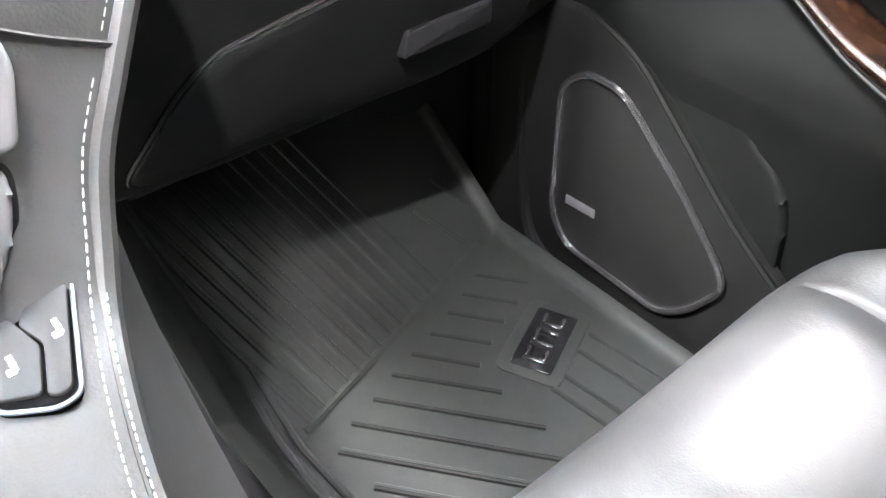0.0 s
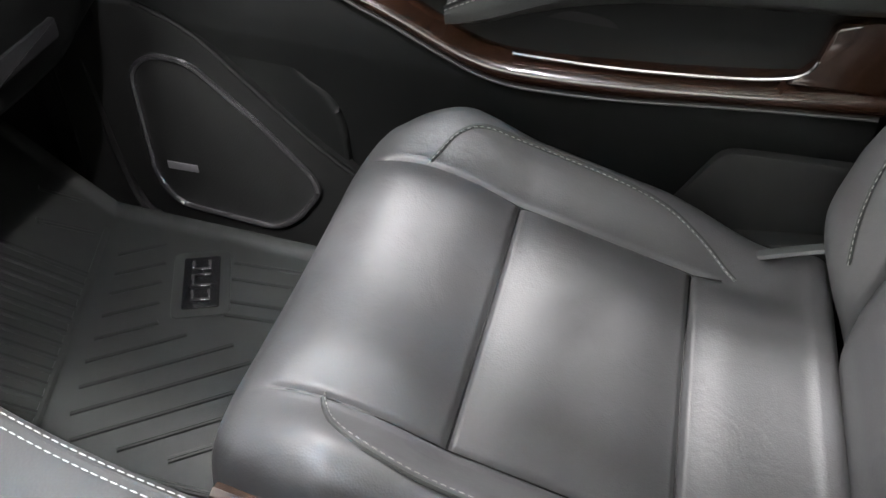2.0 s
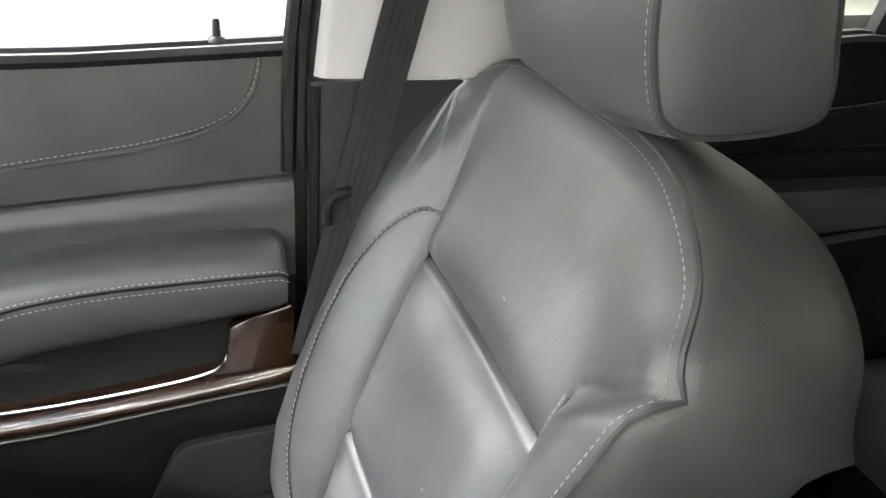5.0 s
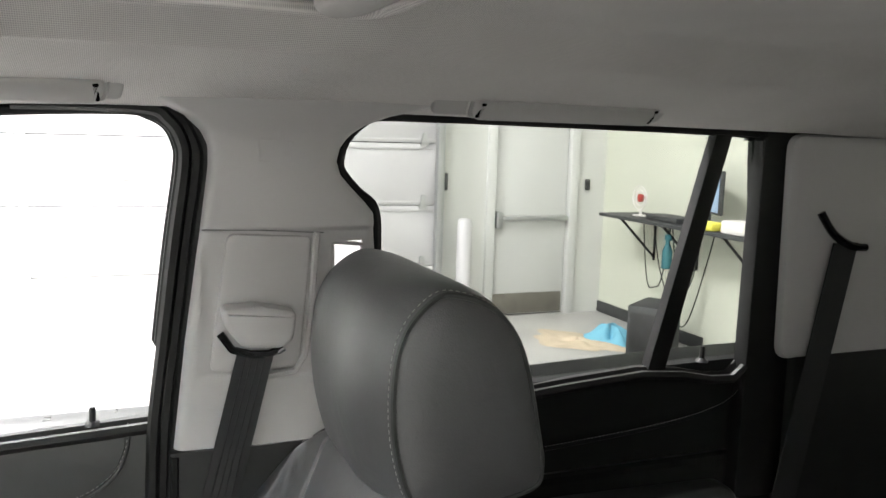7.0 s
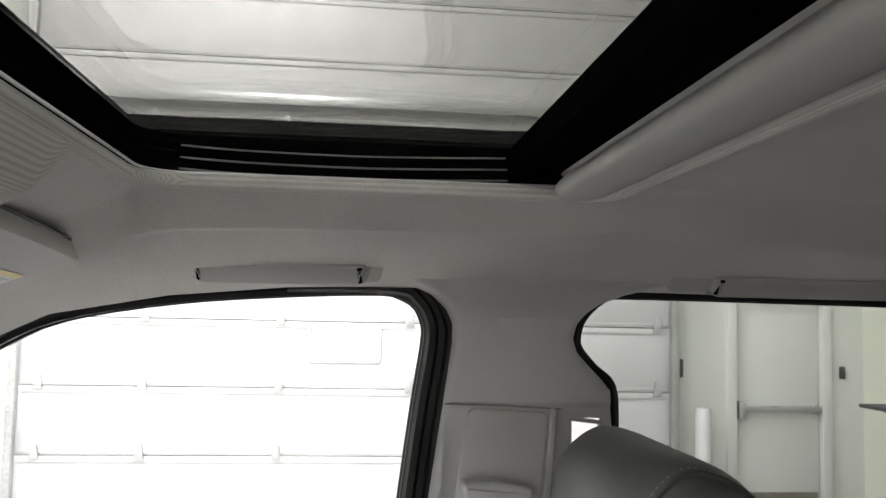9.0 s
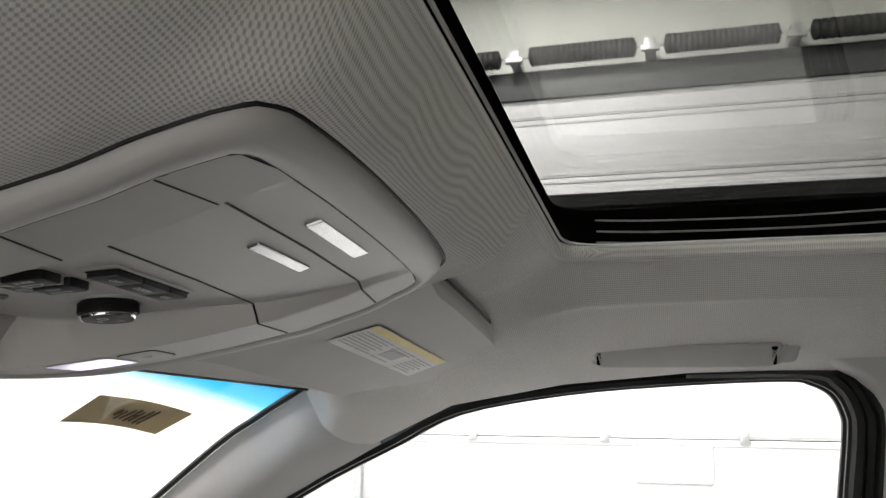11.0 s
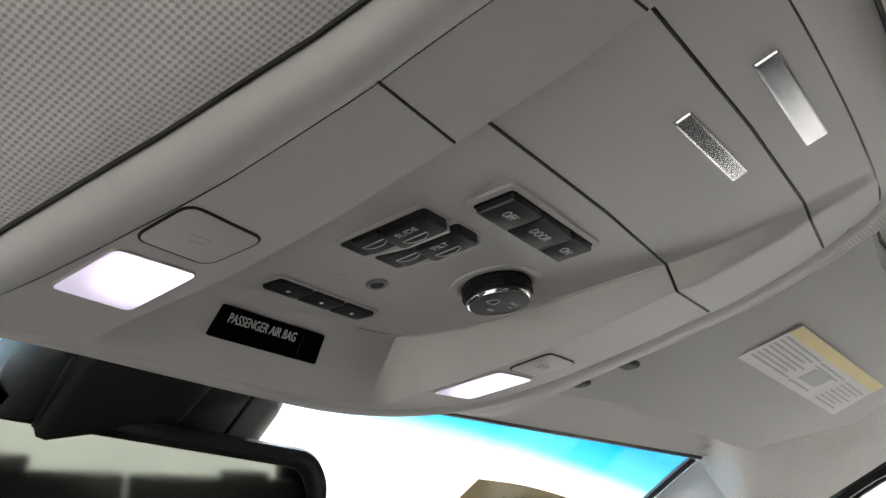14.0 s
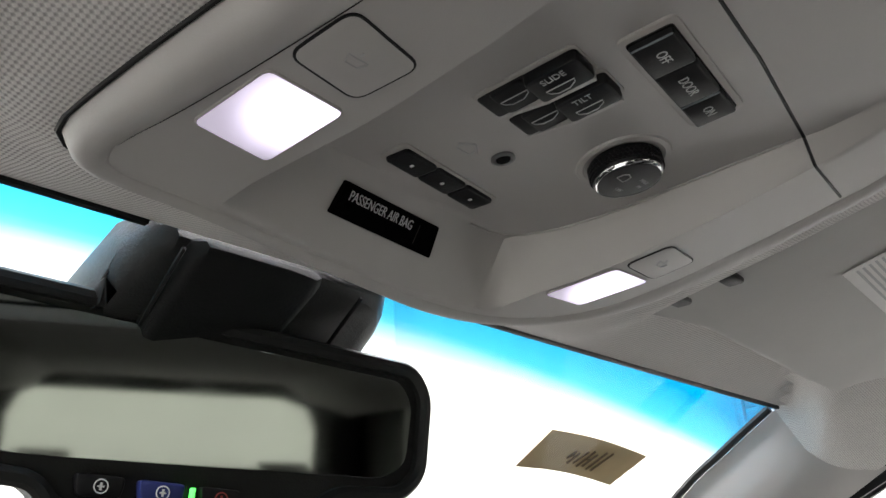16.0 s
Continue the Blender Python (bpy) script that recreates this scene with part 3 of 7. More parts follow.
# rows of lamps, all out of view, strong beside the passenger's window
for x, row in ((-3.6, 1.7), (0.6, 0.8), (3.0, 0.8), (5.3, 1.0)):
    for y, share in ((-3.0, 0.5), (1.2, 1.2), (5.4, 1.7)):
        fix = thing("ceiling_light", "white strip lamp under the garage ceiling", "ceiling lamp", (x, y, CZ), "garage ceiling lamps")
        piece("housing", rbox((x - 0.25, y - 0.92, CZ - 0.06), (x + 0.25, y + 0.92, CZ), 0.01), STEEL_WHITE, fix)
        # the driver's-side lamp is raised to brighten the roof cloth by floor bounce
        bright = 5.0 if x > 4 and 0 < y < 5 else 5.0 if x > 2 and 0 < y < 5 else 4.4 if x < 0 and 0 < y < 5 else 1.0
        area_lamp("lamp_light", Matrix.Translation((x, y, CZ - 0.075)), 0.46, 1.8, LAMP * row * share * bright)

# ---------------------------------------------------------------- the car's shell
WIN_F = [(-0.144, 0.832), (-0.158, 0.944), (-0.174, 1.075), (-0.187, 1.167), (-0.186, 1.195), (-0.174, 1.220), (-0.150, 1.234), (-0.120, 1.239), (0.0, 1.234), (0.15, 1.221), (0.295, 1.194), (0.386, 1.150), (0.51, 1.086), (0.70, 0.965), (0.86, 0.832)]
WIN_R = [(-0.446, 0.832), (-0.444, 1.045), (-0.440, 1.112), (-0.415, 1.137), (-0.393, 1.163), (-0.390, 1.180), (-0.398, 1.206), (-0.425, 1.232), (-0.470, 1.242), (-1.06, 1.236), (-1.10, 1.222), (-1.112, 1.19), (-1.115, 0.845), (-0.90, 0.840)]


def yzx(x):
    """Lays a plate's local x, y on world y, z; its thickness runs towards -x."""
    return Matrix(((0, 0, -1, x), (1, 0, 0, 0), (0, 1, 0, 0), (0, 0, 0, 1)))


def edge_z(y):
    """Height of the roof lining's outer edge along the car."""
    return lerp([(-2.6, 1.20), (-1.2, 1.236), (-0.45, 1.243), (-0.1, 1.241), (0.0, 1.238), (0.15, 1.224), (0.295, 1.197), (0.386, 1.153), (0.44, 1.125)], y)


def oc_wing(y):
    """Height of the console's side wings over its sloping base line."""
    return lerp([(0.12, 0.010), (0.165, 0.0055), (0.19, 0.001), (0.21, -0.0045), (0.25, -0.0115), (0.30, -0.0150), (0.35, -0.0168), (0.40, -0.0180), (0.45, -0.0185)], y)


def oc_base(y):
    return 1.278 - 0.153 * y


OC_OUT = [(-0.141, 0.158), (-0.131, 0.146), (-0.110, 0.1425), (-0.05, 0.1415), (0.04, 0.145), (0.108, 0.152), (0.130, 0.163), (0.147, 0.195), (0.149, 0.24), (0.150, 0.30), (0.150, 0.34), (0.143, 0.375), (0.124, 0.402), (0.095, 0.423), (0.06, 0.435), (0.02, 0.4375), (-0.03, 0.432), (-0.08, 0.4255), (-0.13, 0.419), (-0.162, 0.4165), (-0.175, 0.409), (-0.1765, 0.395), (-0.172, 0.355), (-0.165, 0.31), (-0.157, 0.258), (-0.149, 0.21)]
OC_POLAR = sorted((math.atan2(y - 0.29, x + 0.012), math.hypot(x + 0.012, y - 0.29)) for x, y in OC_OUT)


def oc_gap(x, y):
    """Distance outward from the roof console's outline, along the ray from its middle."""
    a = math.atan2(y - 0.29, x + 0.012)
    r = float(np.interp(a, [p[0] for p in OC_POLAR], [p[1] for p in OC_POLAR], period=2 * math.pi))
    return math.hypot(x + 0.012, y - 0.29) - r


def roof_z(x, y):
    """Underside of the roof lining."""
    ax = abs(x)
    mid = lerp([(-2.6, 1.315), (-0.36, 1.338), (-0.30, 1.331), (-0.20, 1.330), (0.108, 1.330), (0.118, 1.312), (0.13, 1.282), (0.145, 1.2730), (0.17, 1.2655), (0.19, 1.2588), (0.21, 1.2503), (0.25, 1.2370), (0.30, 1.2258), (0.35, 1.2164), (0.40, 1.2075), (0.44, 1.2070), (0.464, 1.2125)], y)
    out = lerp([(-2.6, 1.315), (-0.36, 1.338), (-0.30, 1.331), (-0.20, 1.330), (0.10, 1.330), (0.12, 1.325), (0.145, 1.312), (0.17, 1.300), (0.21, 1.286), (0.26, 1.274), (0.30, 1.264), (0.35, 1.251), (0.40, 1.231), (0.44, 1.218), (0.464, 1.2125)], y)
    gentle = lerp([(0.10, 1.330), (0.118, 1.322), (0.13, 1.307), (0.145, 1.290), (0.16, 1.275), (0.175, 1.2655), (0.19, 1.2590), (0.21, 1.2505)], y)
    if 0.10 < y < 0.21:
        mid += (gentle - mid) * sstep(-0.12, -0.165, x)
    k = sstep(0.17, 0.25, ax) if x > 0 else sstep(0.15, 0.34, ax)
    top = mid * (1 - k) + out * k
    if x < 0:
        # the cloth dips to the console's rim on the driver's side
        top -= (0.0060 - 0.0045 * sstep(0.205, 0.265, y)) * sstep(0.30, 0.18, ax) * sstep(0.165, 0.21, y) * sstep(0.44, 0.40, y)
    side = edge_z(min(y, 0.44))
    t0 = 0.415 + 0.205 * sstep(0.36, 0.464, y)
    t = max(0.0, (ax - t0) / (0.705 - t0))
    z = top + (side - top) * (0.62 * sstep(0, 0.35, t) * 0.55 + 0.659 * t ** 1.3)
    if ax > 0.70:
        z = side
    if -0.42 < y < 0.19:
        # a soft ridge runs along the sunroof
        d = ax - 0.474
        z -= 0.0105 * math.exp(-(d / (0.026 if d < 0 else 0.011)) ** 2) * sstep(0.19, 0.10, y) * sstep(-0.42, -0.36, y)
    if 0.05 < y < 0.45 and ax < 0.26:
        # the cloth comes down to the console's rim
        w = sstep(0.027, 0.002, oc_gap(x, y)) * sstep(0.445, 0.40, y)
        z += (oc_base(y) + oc_wing(y) + 0.0068 - z) * w
    return z


SUN_X, SUN_Y0, SUN_Y1 = 0.400, -0.335, 0.114


def headliner():
    xs = dense(-0.705, 0.705, 0.03, (SUN_X, -SUN_X, 0.462, -0.462), 0.006, 0.03)
    ys = dense(-2.55, 0.464, 0.05, (SUN_Y0, SUN_Y1), 0.006, 0.04)
    ys = sorted(set(ys) | set(np.round(np.arange(-0.4, 0.10, 0.015), 4)) | set(np.round(np.arange(0.10, 0.464, 0.007), 4)))
    xs = sorted(set(xs) | set(np.round(np.arange(-0.235, 0.236, 0.007), 4)))
    near = lambda seq, v: min(seq, key=lambda s: abs(s - v))
    for want, seq in ((SUN_X, xs), (-SUN_X, xs), (SUN_Y0, ys), (SUN_Y1, ys)):
        seq[seq.index(near(seq, want))] = want
    hole = lambda x, y: (abs(x) < SUN_X and SUN_Y0 < y < SUN_Y1) or (-0.143 < x < 0.132 and 0.166 < y < 0.424)
    lim = lambda y: 0.705 - 0.077 * max(0.0, (y - 0.397) / 0.067)

    def lining(x, y):
        """The front corners follow the slanting joint with the pillar covers."""
        x = max(-lim(y), min(lim(y), x))
        return (x, y, roof_z(x, y))
    ob = link("headliner", surf(lining, xs, ys, (0, 0, 0.006), hole), CLOTH)
    tagged(ob, "grey woven cloth roof lining with a sunroof opening", "headliner", kind="structure")


headliner()


def sunroof():
    s = thing("sunroof", "glass sunroof in a black frame, closed, with its shade slid back", "sunroof", (0, -0.07, 1.35))
    rect = lambda g, r, y0=SUN_Y0, y1=SUN_Y1: rounded([(-SUN_X - g, y0 - g), (SUN_X + g, y0 - g), (SUN_X + g, y1 + g), (-SUN_X - g, y1 + g)], r, 8)
    # cloth-covered lip, then stepped black rails rising to the glass
    lip = [(p.x, p.y, 1.3275) for p in rect(0.004, 0.05)]
    piece("lip", tube(lip, 0.0075, 10, True), CLOTH, s, "cloth-wrapped edge of the opening")
    piece("bright_edge", tube([(p.x, p.y, 1.3345) for p in rect(-0.0035, 0.045)], 0.0013, 6, True), SATIN, s)
    steps = [(0.002, 1.331), (0.010, 1.335), (0.011, 1.346), (0.016, 1.347), (0.017, 1.358), (0.026, 1.360), (0.028, 1.370), (0.036, 1.372), (0.038, 1.379)]
    bm = bmesh.new()
    ring = lambda g: rounded([(-SUN_X - g, -0.330 - g), (SUN_X + g, -0.330 - g), (SUN_X + g, SUN_Y1 + g * 0.25), (-SUN_X - g, SUN_Y1 + g * 0.25)], 0.05, 8)
    rings = [[bm.verts.new((p.x, p.y, z)) for p in ring(g)] for g, z in steps]
    for A, B in zip(rings, rings[1:]):
        for k in range(len(A)):
            bm.faces.new((A[k], A[(k + 1) % len(A)], B[(k + 1) % len(B)], B[k]))
    piece("frame", bm, FRAMEBLACK, s)
    for z, g, bow in ((1.3405, 0.0095, 0.0), (1.3525, 0.0158, 0.0), (1.366, 0.0265, 0.0)):
        for sg in (-1, 1):
            piece("rail", tube(smoothpath([(sg * (SUN_X + g), -0.235, z), (sg * (SUN_X + g), -0.10, z - 0.004), (sg * (SUN_X + g), 0.02, z - 0.003), (sg * (SUN_X + g), 0.085, z)], 6), 0.0010, 5), SMOKE, s, "thin grey slide rail")
    # cross beam at the rear end of the glass
    piece("rear_beam", join(rbox((-SUN_X - 0.03, -0.300, 1.352), (SUN_X + 0.03, -0.240, 1.379), 0.004), rbox((-SUN_X - 0.03, -0.325, 1.346), (SUN_X + 0.03, -0.268, 1.3515), 0.003)), FRAMEBLACK, s)
    pane = piece("pane", rbox((-SUN_X - 0.05, SUN_Y0 - 0.03, 1.380), (SUN_X + 0.05, SUN_Y1 + 0.03, 1.384), 0), ROOFGLASS, s)
    # the sliding shade's front bar
    sec = [(0.0, 0.0), (0.009, -0.010), (0.005, -0.020), (-0.012, -0.025), (-0.034, -0.022), (-0.052, -0.012), (-0.062, -0.004), (-0.062, 0.002), (0.0, 0.006)]
    us = [-SUN_X - 0.010, -SUN_X - 0.004, -SUN_X + 0.008, -SUN_X + 0.03, -0.2, 0, 0.2, SUN_X - 0.03, SUN_X - 0.008, SUN_X + 0.004, SUN_X + 0.010]
    scale = [0.35, 0.7, 0.92, 1, 1, 1, 1, 1, 0.92, 0.7, 0.35]
    bm = bmesh.new()
    path = smoothpath([(a, b, 0) for a, b in sec], 4, True)
    rings = [[bm.verts.new((u, -0.284 - 0.030 * (1 - k) + p.x * k, 1.343 - 0.004 * (1 - k) + p.y * k)) for p in path] for u, k in zip(us, scale)]
    for A, B in zip(rings, rings[1:]):
        for q in range(len(A)):
            bm.faces.new((A[q], A[(q + 1) % len(A)], B[(q + 1) % len(B)], B[q]))
    bm.faces.new(rings[0][::-1])
    bm.faces.new(rings[-1])
    piece("shade", bm, VISOR, s, "grey sliding shade")


sunroof()


def side_shell(sign):
    """Window pillars, seals and panes of one side; sign 1 is the passenger's."""
    flip = Matrix.Diagonal((sign, 1, 1, 1))
    side = "right" if sign > 0 else "left"
    body = thing("body_side", "side of the car body with two window openings", "car body", (0.8 * sign, -0.5, GZ + 0.3), "car body sides", "structure")
    # outer skin below the windows, and roof rail
    piece("lower_skin", rbox((0.86, -2.6, GZ + 0.30), (0.90, 1.0 if sign > 0 else -0.16, 0.80), 0.01, m=flip), SEAL, body)
    piece("roof_rail", join(rbox((0.72, -2.6, 1.262), (0.83, 0.30, 1.40), 0.02, m=flip)), SEAL, body)
    for name, win in (("front", WIN_F), ("rear", WIN_R)):
        if sign < 0 and name == "front":
            continue
        ring = smoothpath([(0.728 * sign, y, z) for y, z in win], 4, True)
        piece("window_seal", tube([(p.x, p.y, p.z) for p in ring], 0.008, 6, True), SEAL, body)
        ring = smoothpath([(0.752 * sign, y, z) for y, z in win], 4, True)
        piece("outer_seal", tube([(p.x, p.y, p.z) for p in ring], 0.010, 6, True), SEAL, body)
        P = prism([(p.y, p.z) for p in smoothpath([(0, y, z) for y, z in win], 4, True)], 0.003, 0, flip @ yzx(0.765))
        pane = piece("pane", P, PANE if name == "front" else TINT, body, "clear side window glass" if name == "front" else "tinted side window glass")
        pane.visible_shadow = False
    if sign > 0:
        marks = []
        for y, z, w in ((-0.022, 0.8455, 0.010), (-0.104, 0.8485, 0.004), (-0.139, 0.861, 0.008)):
            marks += [rbox((0.7605, y - w / 2, z - 0.003), (0.7615, y + w / 2, z - 0.002), 0), rbox((0.7605, y - w / 2, z + 0.001), (0.7615, y + w / 3, z + 0.002), 0), rbox((0.7605, y - w / 2, z - 0.001), (0.7615, y - w / 2 + 0.001, z + 0.002), 0)]
        piece("glass_marks", join(*marks), SMOKE, body)
    # thick door-frame seal at the rear of the front window
    for dx, dy, r in ((0.712, 0.0, 0.008), (0.722, -0.014, 0.008), (0.714, -0.026, 0.007)):
        P = smoothpath([(dx * sign, -0.143 + dy, 0.70), (dx * sign, -0.148 + dy, 0.832), (dx * sign, -0.161 + dy, 0.944), (dx * sign, -0.177 + dy, 1.075), (dx * sign, -0.190 + dy, 1.167), (dx * sign, -0.188 + dy * 0.9, 1.200 - dy * 0.1), (dx * sign, -0.172 + dy * 0.7, 1.226 - dy * 0.4), (dx * sign, -0.14 + dy * 0.4, 1.240 - dy * 0.3), (dx * sign, 0.0, 1.240 - dy * 0.2)], 6)
        piece("door_seal", tube(P, r, 6), SEAL, body)
    # black divider in the rear window and the frame behind it
    piece("divider", prism([(-0.918, 0.84), (-0.954, 0.84), (-1.060, 1.24), (-1.027, 1.24)], 0.02, 0.003, flip @ yzx(0.762)), SEAL, body)
    piece("rear_frame", prism(rounded([(-1.100, 0.60), (-1.20, 0.60), (-1.19, 1.24), (-1.105, 1.245)], 0.02), 0.03, 0.006, flip @ yzx(0.75)), SEAL, body)
    piece("quarter_skin", join(rbox((0.78, -2.6, 0.8), (0.84, -1.2, 1.27), 0.01, m=flip)), SEAL, body)
    return body


for sg in (1, -1):
    side_shell(sg)


def shell_rest():
    tagged(link("car_floor", rbox((-0.86, -2.6, -0.08), (0.86, 1.3, -0.02), 0.01), CARPET), "black carpeted car floor", "floor", kind="structure")
    tagged(link("firewall", rbox((-0.86, 1.02, -0.02), (0.86, 1.08, 0.86), 0.01), CARPET), "black carpeted bulkhead in front of the footwell", "bulkhead", kind="structure")
    r = SUN_X + 0.045
    bm = join(rbox((-0.83, -2.6, 1.386), (0.83, SUN_Y0 - 0.04, 1.400), 0), rbox((-0.83, SUN_Y1 + 0.028, 1.386), (0.83, 0.30, 1.400), 0), rbox((-0.83, SUN_Y0 - 0.04, 1.386), (-r, SUN_Y1 + 0.028, 1.4), 0), rbox((r, SUN_Y0 - 0.04, 1.386), (0.83, SUN_Y1 + 0.028, 1.4), 0))
    front = bmesh.new()
    ends = [[front.verts.new((x, y, z + dz)) for y, z in ((0.295, 1.388), (0.40, 1.345), (0.492, 1.288))] for x in (-0.80, 0.80) for dz in (0.0, 0.012)]
    for k in range(2):
        front.faces.new((ends[0][k], ends[0][k + 1], ends[2][k + 1], ends[2][k]))
        front.faces.new((ends[1][k], ends[1][k + 1], ends[3][k + 1], ends[3][k]))
    bm = join(bm, front)
    tagged(link("roof_panel", bm, SEAL), "dark sheet metal car roof with the sunroof's opening", "roof", kind="structure")
    # tail with the rear window, seen in the mirror
    tail = thing("tail_gate", "rear end of the car with its window", "tailgate", (0, -2.6, 0), kind="structure")
    tg = Matrix(((1, 0, 0, 0), (0, 0, -1, -2.59), (0, 1, 0, 0), (0, 0, 0, 1)))
    piece("lower_panel", rbox((-0.86, -2.64, -0.1), (0.86, -2.58, 0.52), 0.01), BLACK, tail)
    piece("upper_frame", join(rbox((-0.86, -2.64, 1.262), (0.86, -2.58, 1.40), 0.01), prism([(-0.585, 1.15), (-0.545, 1.235), (-0.50, 1.262), (-0.60, 1.262)], 0.05, 0, tg), prism([(0.585, 1.13), (0.60, 1.262), (0.44, 1.262), (0.545, 1.225)], 0.05, 0, tg), rbox((-0.86, -2.64, 0.52), (-0.58, -2.58, 1.26), 0.01), rbox((0.58, -2.64, 0.52), (0.86, -2.58, 1.26), 0.01)), BLACK, tail)
    # windscreen with its blue shade band
    us, vs = list(np.linspace(-0.74, 0.74, 25)), list(np.linspace(0.50, 1.22, 24))
    ws = thing("windscreen", "raked windscreen with a blue shade band along its top", "windscreen", (0, 0.9, 1.0), kind="structure")
    wz = lambda x, y: (x, y - 0.05 * (x / 0.7) ** 2, 1.2140 - 0.60 * (y - 0.605) - 0.020 * (x / 0.7) ** 2)
    pane = piece("pane", surf(wz, us, vs, (0, 0.002, 0.0035)), SCREENGLASS, ws)
    pane.visible_shadow = False
    piece("cowl", rbox((-0.8, 1.08, 0.80), (0.8, 1.36, 0.86), 0.02), BLACK, ws)


def screen_glass():
    m = glass("banded_screen_glass")
    nt = m.node_tree
    b = nt.nodes["Principled BSDF"]
    tc = nt.nodes.new("ShaderNodeTexCoord")
    sep = nt.nodes.new("ShaderNodeSeparateXYZ")
    ra = nt.nodes.new("ShaderNodeValToRGB")
    mr = nt.nodes.new("ShaderNodeMapRange")
    mr.inputs["From Min"].default_value, mr.inputs["From Max"].default_value = 0.50, 0.60
    nt.links.new(tc.outputs["Object"], sep.inputs[0])
    nt.links.new(sep.outputs["Y"], mr.inputs["Value"])
    nt.links.new(mr.outputs["Result"], ra.inputs["Fac"])
    ra.color_ramp.elements[0].color, ra.color_ramp.elements[0].position = (0.0, 0.24, 0.52, 1), 0.25
    ra.color_ramp.elements[1].color, ra.color_ramp.elements[1].position = (0.97, 0.99, 0.98, 1), 0.92
    mid = ra.color_ramp.elements.new(0.6)
    mid.color = (0.05, 0.42, 0.68, 1)
    nt.links.new(ra.outputs["Color"], b.inputs["Base Color"])
    return m


SCREENGLASS = screen_glass()
shell_rest()


def pillars(sign):
    flip = Matrix.Diagonal((sign, 1, 1, 1))
    # A-pillar cover: a bowed strip from the header down to the dash
    inner = smoothpath([(0.628, 0.468, 1.212), (0.634, 0.53, 1.176), (0.641, 0.60, 1.131), (0.665, 0.80, 0.975), (0.69, 0.98, 0.84)], 8)
    outer = smoothpath([(0.712, 0.392, 1.147), (0.716, 0.44, 1.121), (0.722, 0.51, 1.083), (0.735, 0.70, 0.962), (0.75, 0.87, 0.83)], 8)
    n = len(inner)

    def f(i, v):
        a, b = inner[int(i)], outer[int(i)]
        p = a.lerp(b, v)
        nrm = Vector((-0.55, -0.55, -0.62)).normalized()
        return flip @ (p + nrm * 0.015 * math.sin(math.pi * min(1, max(0, v))) ** 1.2)
    ap = thing("a_pillar_cover", "grey moulded cover of the windscreen pillar", "pillar cover", (0.67 * sign, 0.6, 0.84), "pillar covers")
    piece("moulding", surf(f, list(range(n)), list(np.linspace(0, 1, 13)), flip @ Vector((0.004, 0.003, 0.003))), GREY, ap)
    piece("glass_edge", tube([flip @ (p + Vector((-0.004, 0.004, 0.002))) for p in inner], 0.0042, 6), SEAL, ap, "black edge beside the windscreen")
    piece("seam", tube([Vector(f(0, v)) + Vector((0, -0.001, 0.001)) for v in np.linspace(0, 1, 12)], 0.0013, 5), SEAL, ap)
    piece("header_edge", tube([flip @ Vector((x, 0.466 - 0.004 * (x / 0.6) ** 2, 1.2135)) for x in np.linspace(0.11, 0.626, 14)], 0.0030, 6), SEAL, ap, "black edge over the windscreen")
    # B-pillar cover
    bp = thing("b_pillar_cover", "pale grey plastic cover of the door pillar", "pillar cover", (0.69 * sign, -0.3, 0.81), "pillar covers")
    fy = lambda z: lerp([(0.806, -0.167), (0.95, -0.183), (1.08, -0.201), (1.17, -0.213), (1.195, -0.213), (1.215, -0.205), (1.232, -0.190), (1.246, -0.160), (1.262, -0.120)], z)
    ry = lambda z: lerp([(0.806, -0.446), (1.045, -0.442), (1.108, -0.437), (1.122, -0.426), (1.142, -0.406), (1.160, -0.390), (1.178, -0.385), (1.195, -0.389), (1.212, -0.401), (1.226, -0.420), (1.238, -0.450), (1.248, -0.490), (1.262, -0.540)], z)

    def cover(z, v):
        """A bowed skin from the front edge to the rear edge; its rims turn outward, its top flares to the roof."""
        y = fy(z) + (ry(z) - fy(z)) * v
        d = min(v, 1 - v) * (fy(z) - ry(z))
        rim = max(0.0, 1 - d / 0.016)
        crown = 0.006 * math.sin(math.pi * v)
        step = 0.005 * sstep(1.094, 1.088, z) * sstep(0.898, 0.906, z) * sstep(-0.206, -0.212, y)
        x = 0.6965 - crown + 0.024 * rim ** 2.2 + step - 0.034 * sstep(1.19, 1.262, z) ** 1.6
        return (x * sign, y, z)
    zs = sorted(set(np.round(list(np.arange(0.808, 1.262, 0.012)) + [0.898, 0.902, 0.906, 1.020, 1.0742, 1.086, 1.088, 1.090, 1.092, 1.094, 1.10] + list(np.arange(1.10, 1.262, 0.006)) + [1.262], 4)))
    vs = [0, 0.006, 0.014, 0.025, 0.04, 0.055, 0.07] + list(np.linspace(0.09, 0.70, 16)) + [0.74, 0.755, 0.78, 0.80, 0.83, 0.86, 0.885, 0.90, 0.925, 0.94, 0.96, 0.975, 0.986, 0.994, 1.0]
    slot = lambda z, v: 1.019 < z < 1.0745 and -0.4165 < fy(z) + (ry(z) - fy(z)) * v < -0.3735
    piece("panel", surf(cover, zs, vs, (0.004 * sign, 0, 0), slot), PILLAR, bp)
    piece("slot_rim", tube([(0.699 * sign, y, z) for y, z in rounded([(-0.3715, 1.016), (-0.3735, 1.073), (-0.4165, 1.069), (-0.4165, 1.016)], 0.006, 4)], 0.0032, 6, True), PILLAR, bp)
    # raised field with the belt's slide
    field = rounded([(-0.216, 0.908), (-0.238, 1.086), (-0.347, 1.082), (-0.331, 0.908)], 0.012, 6)
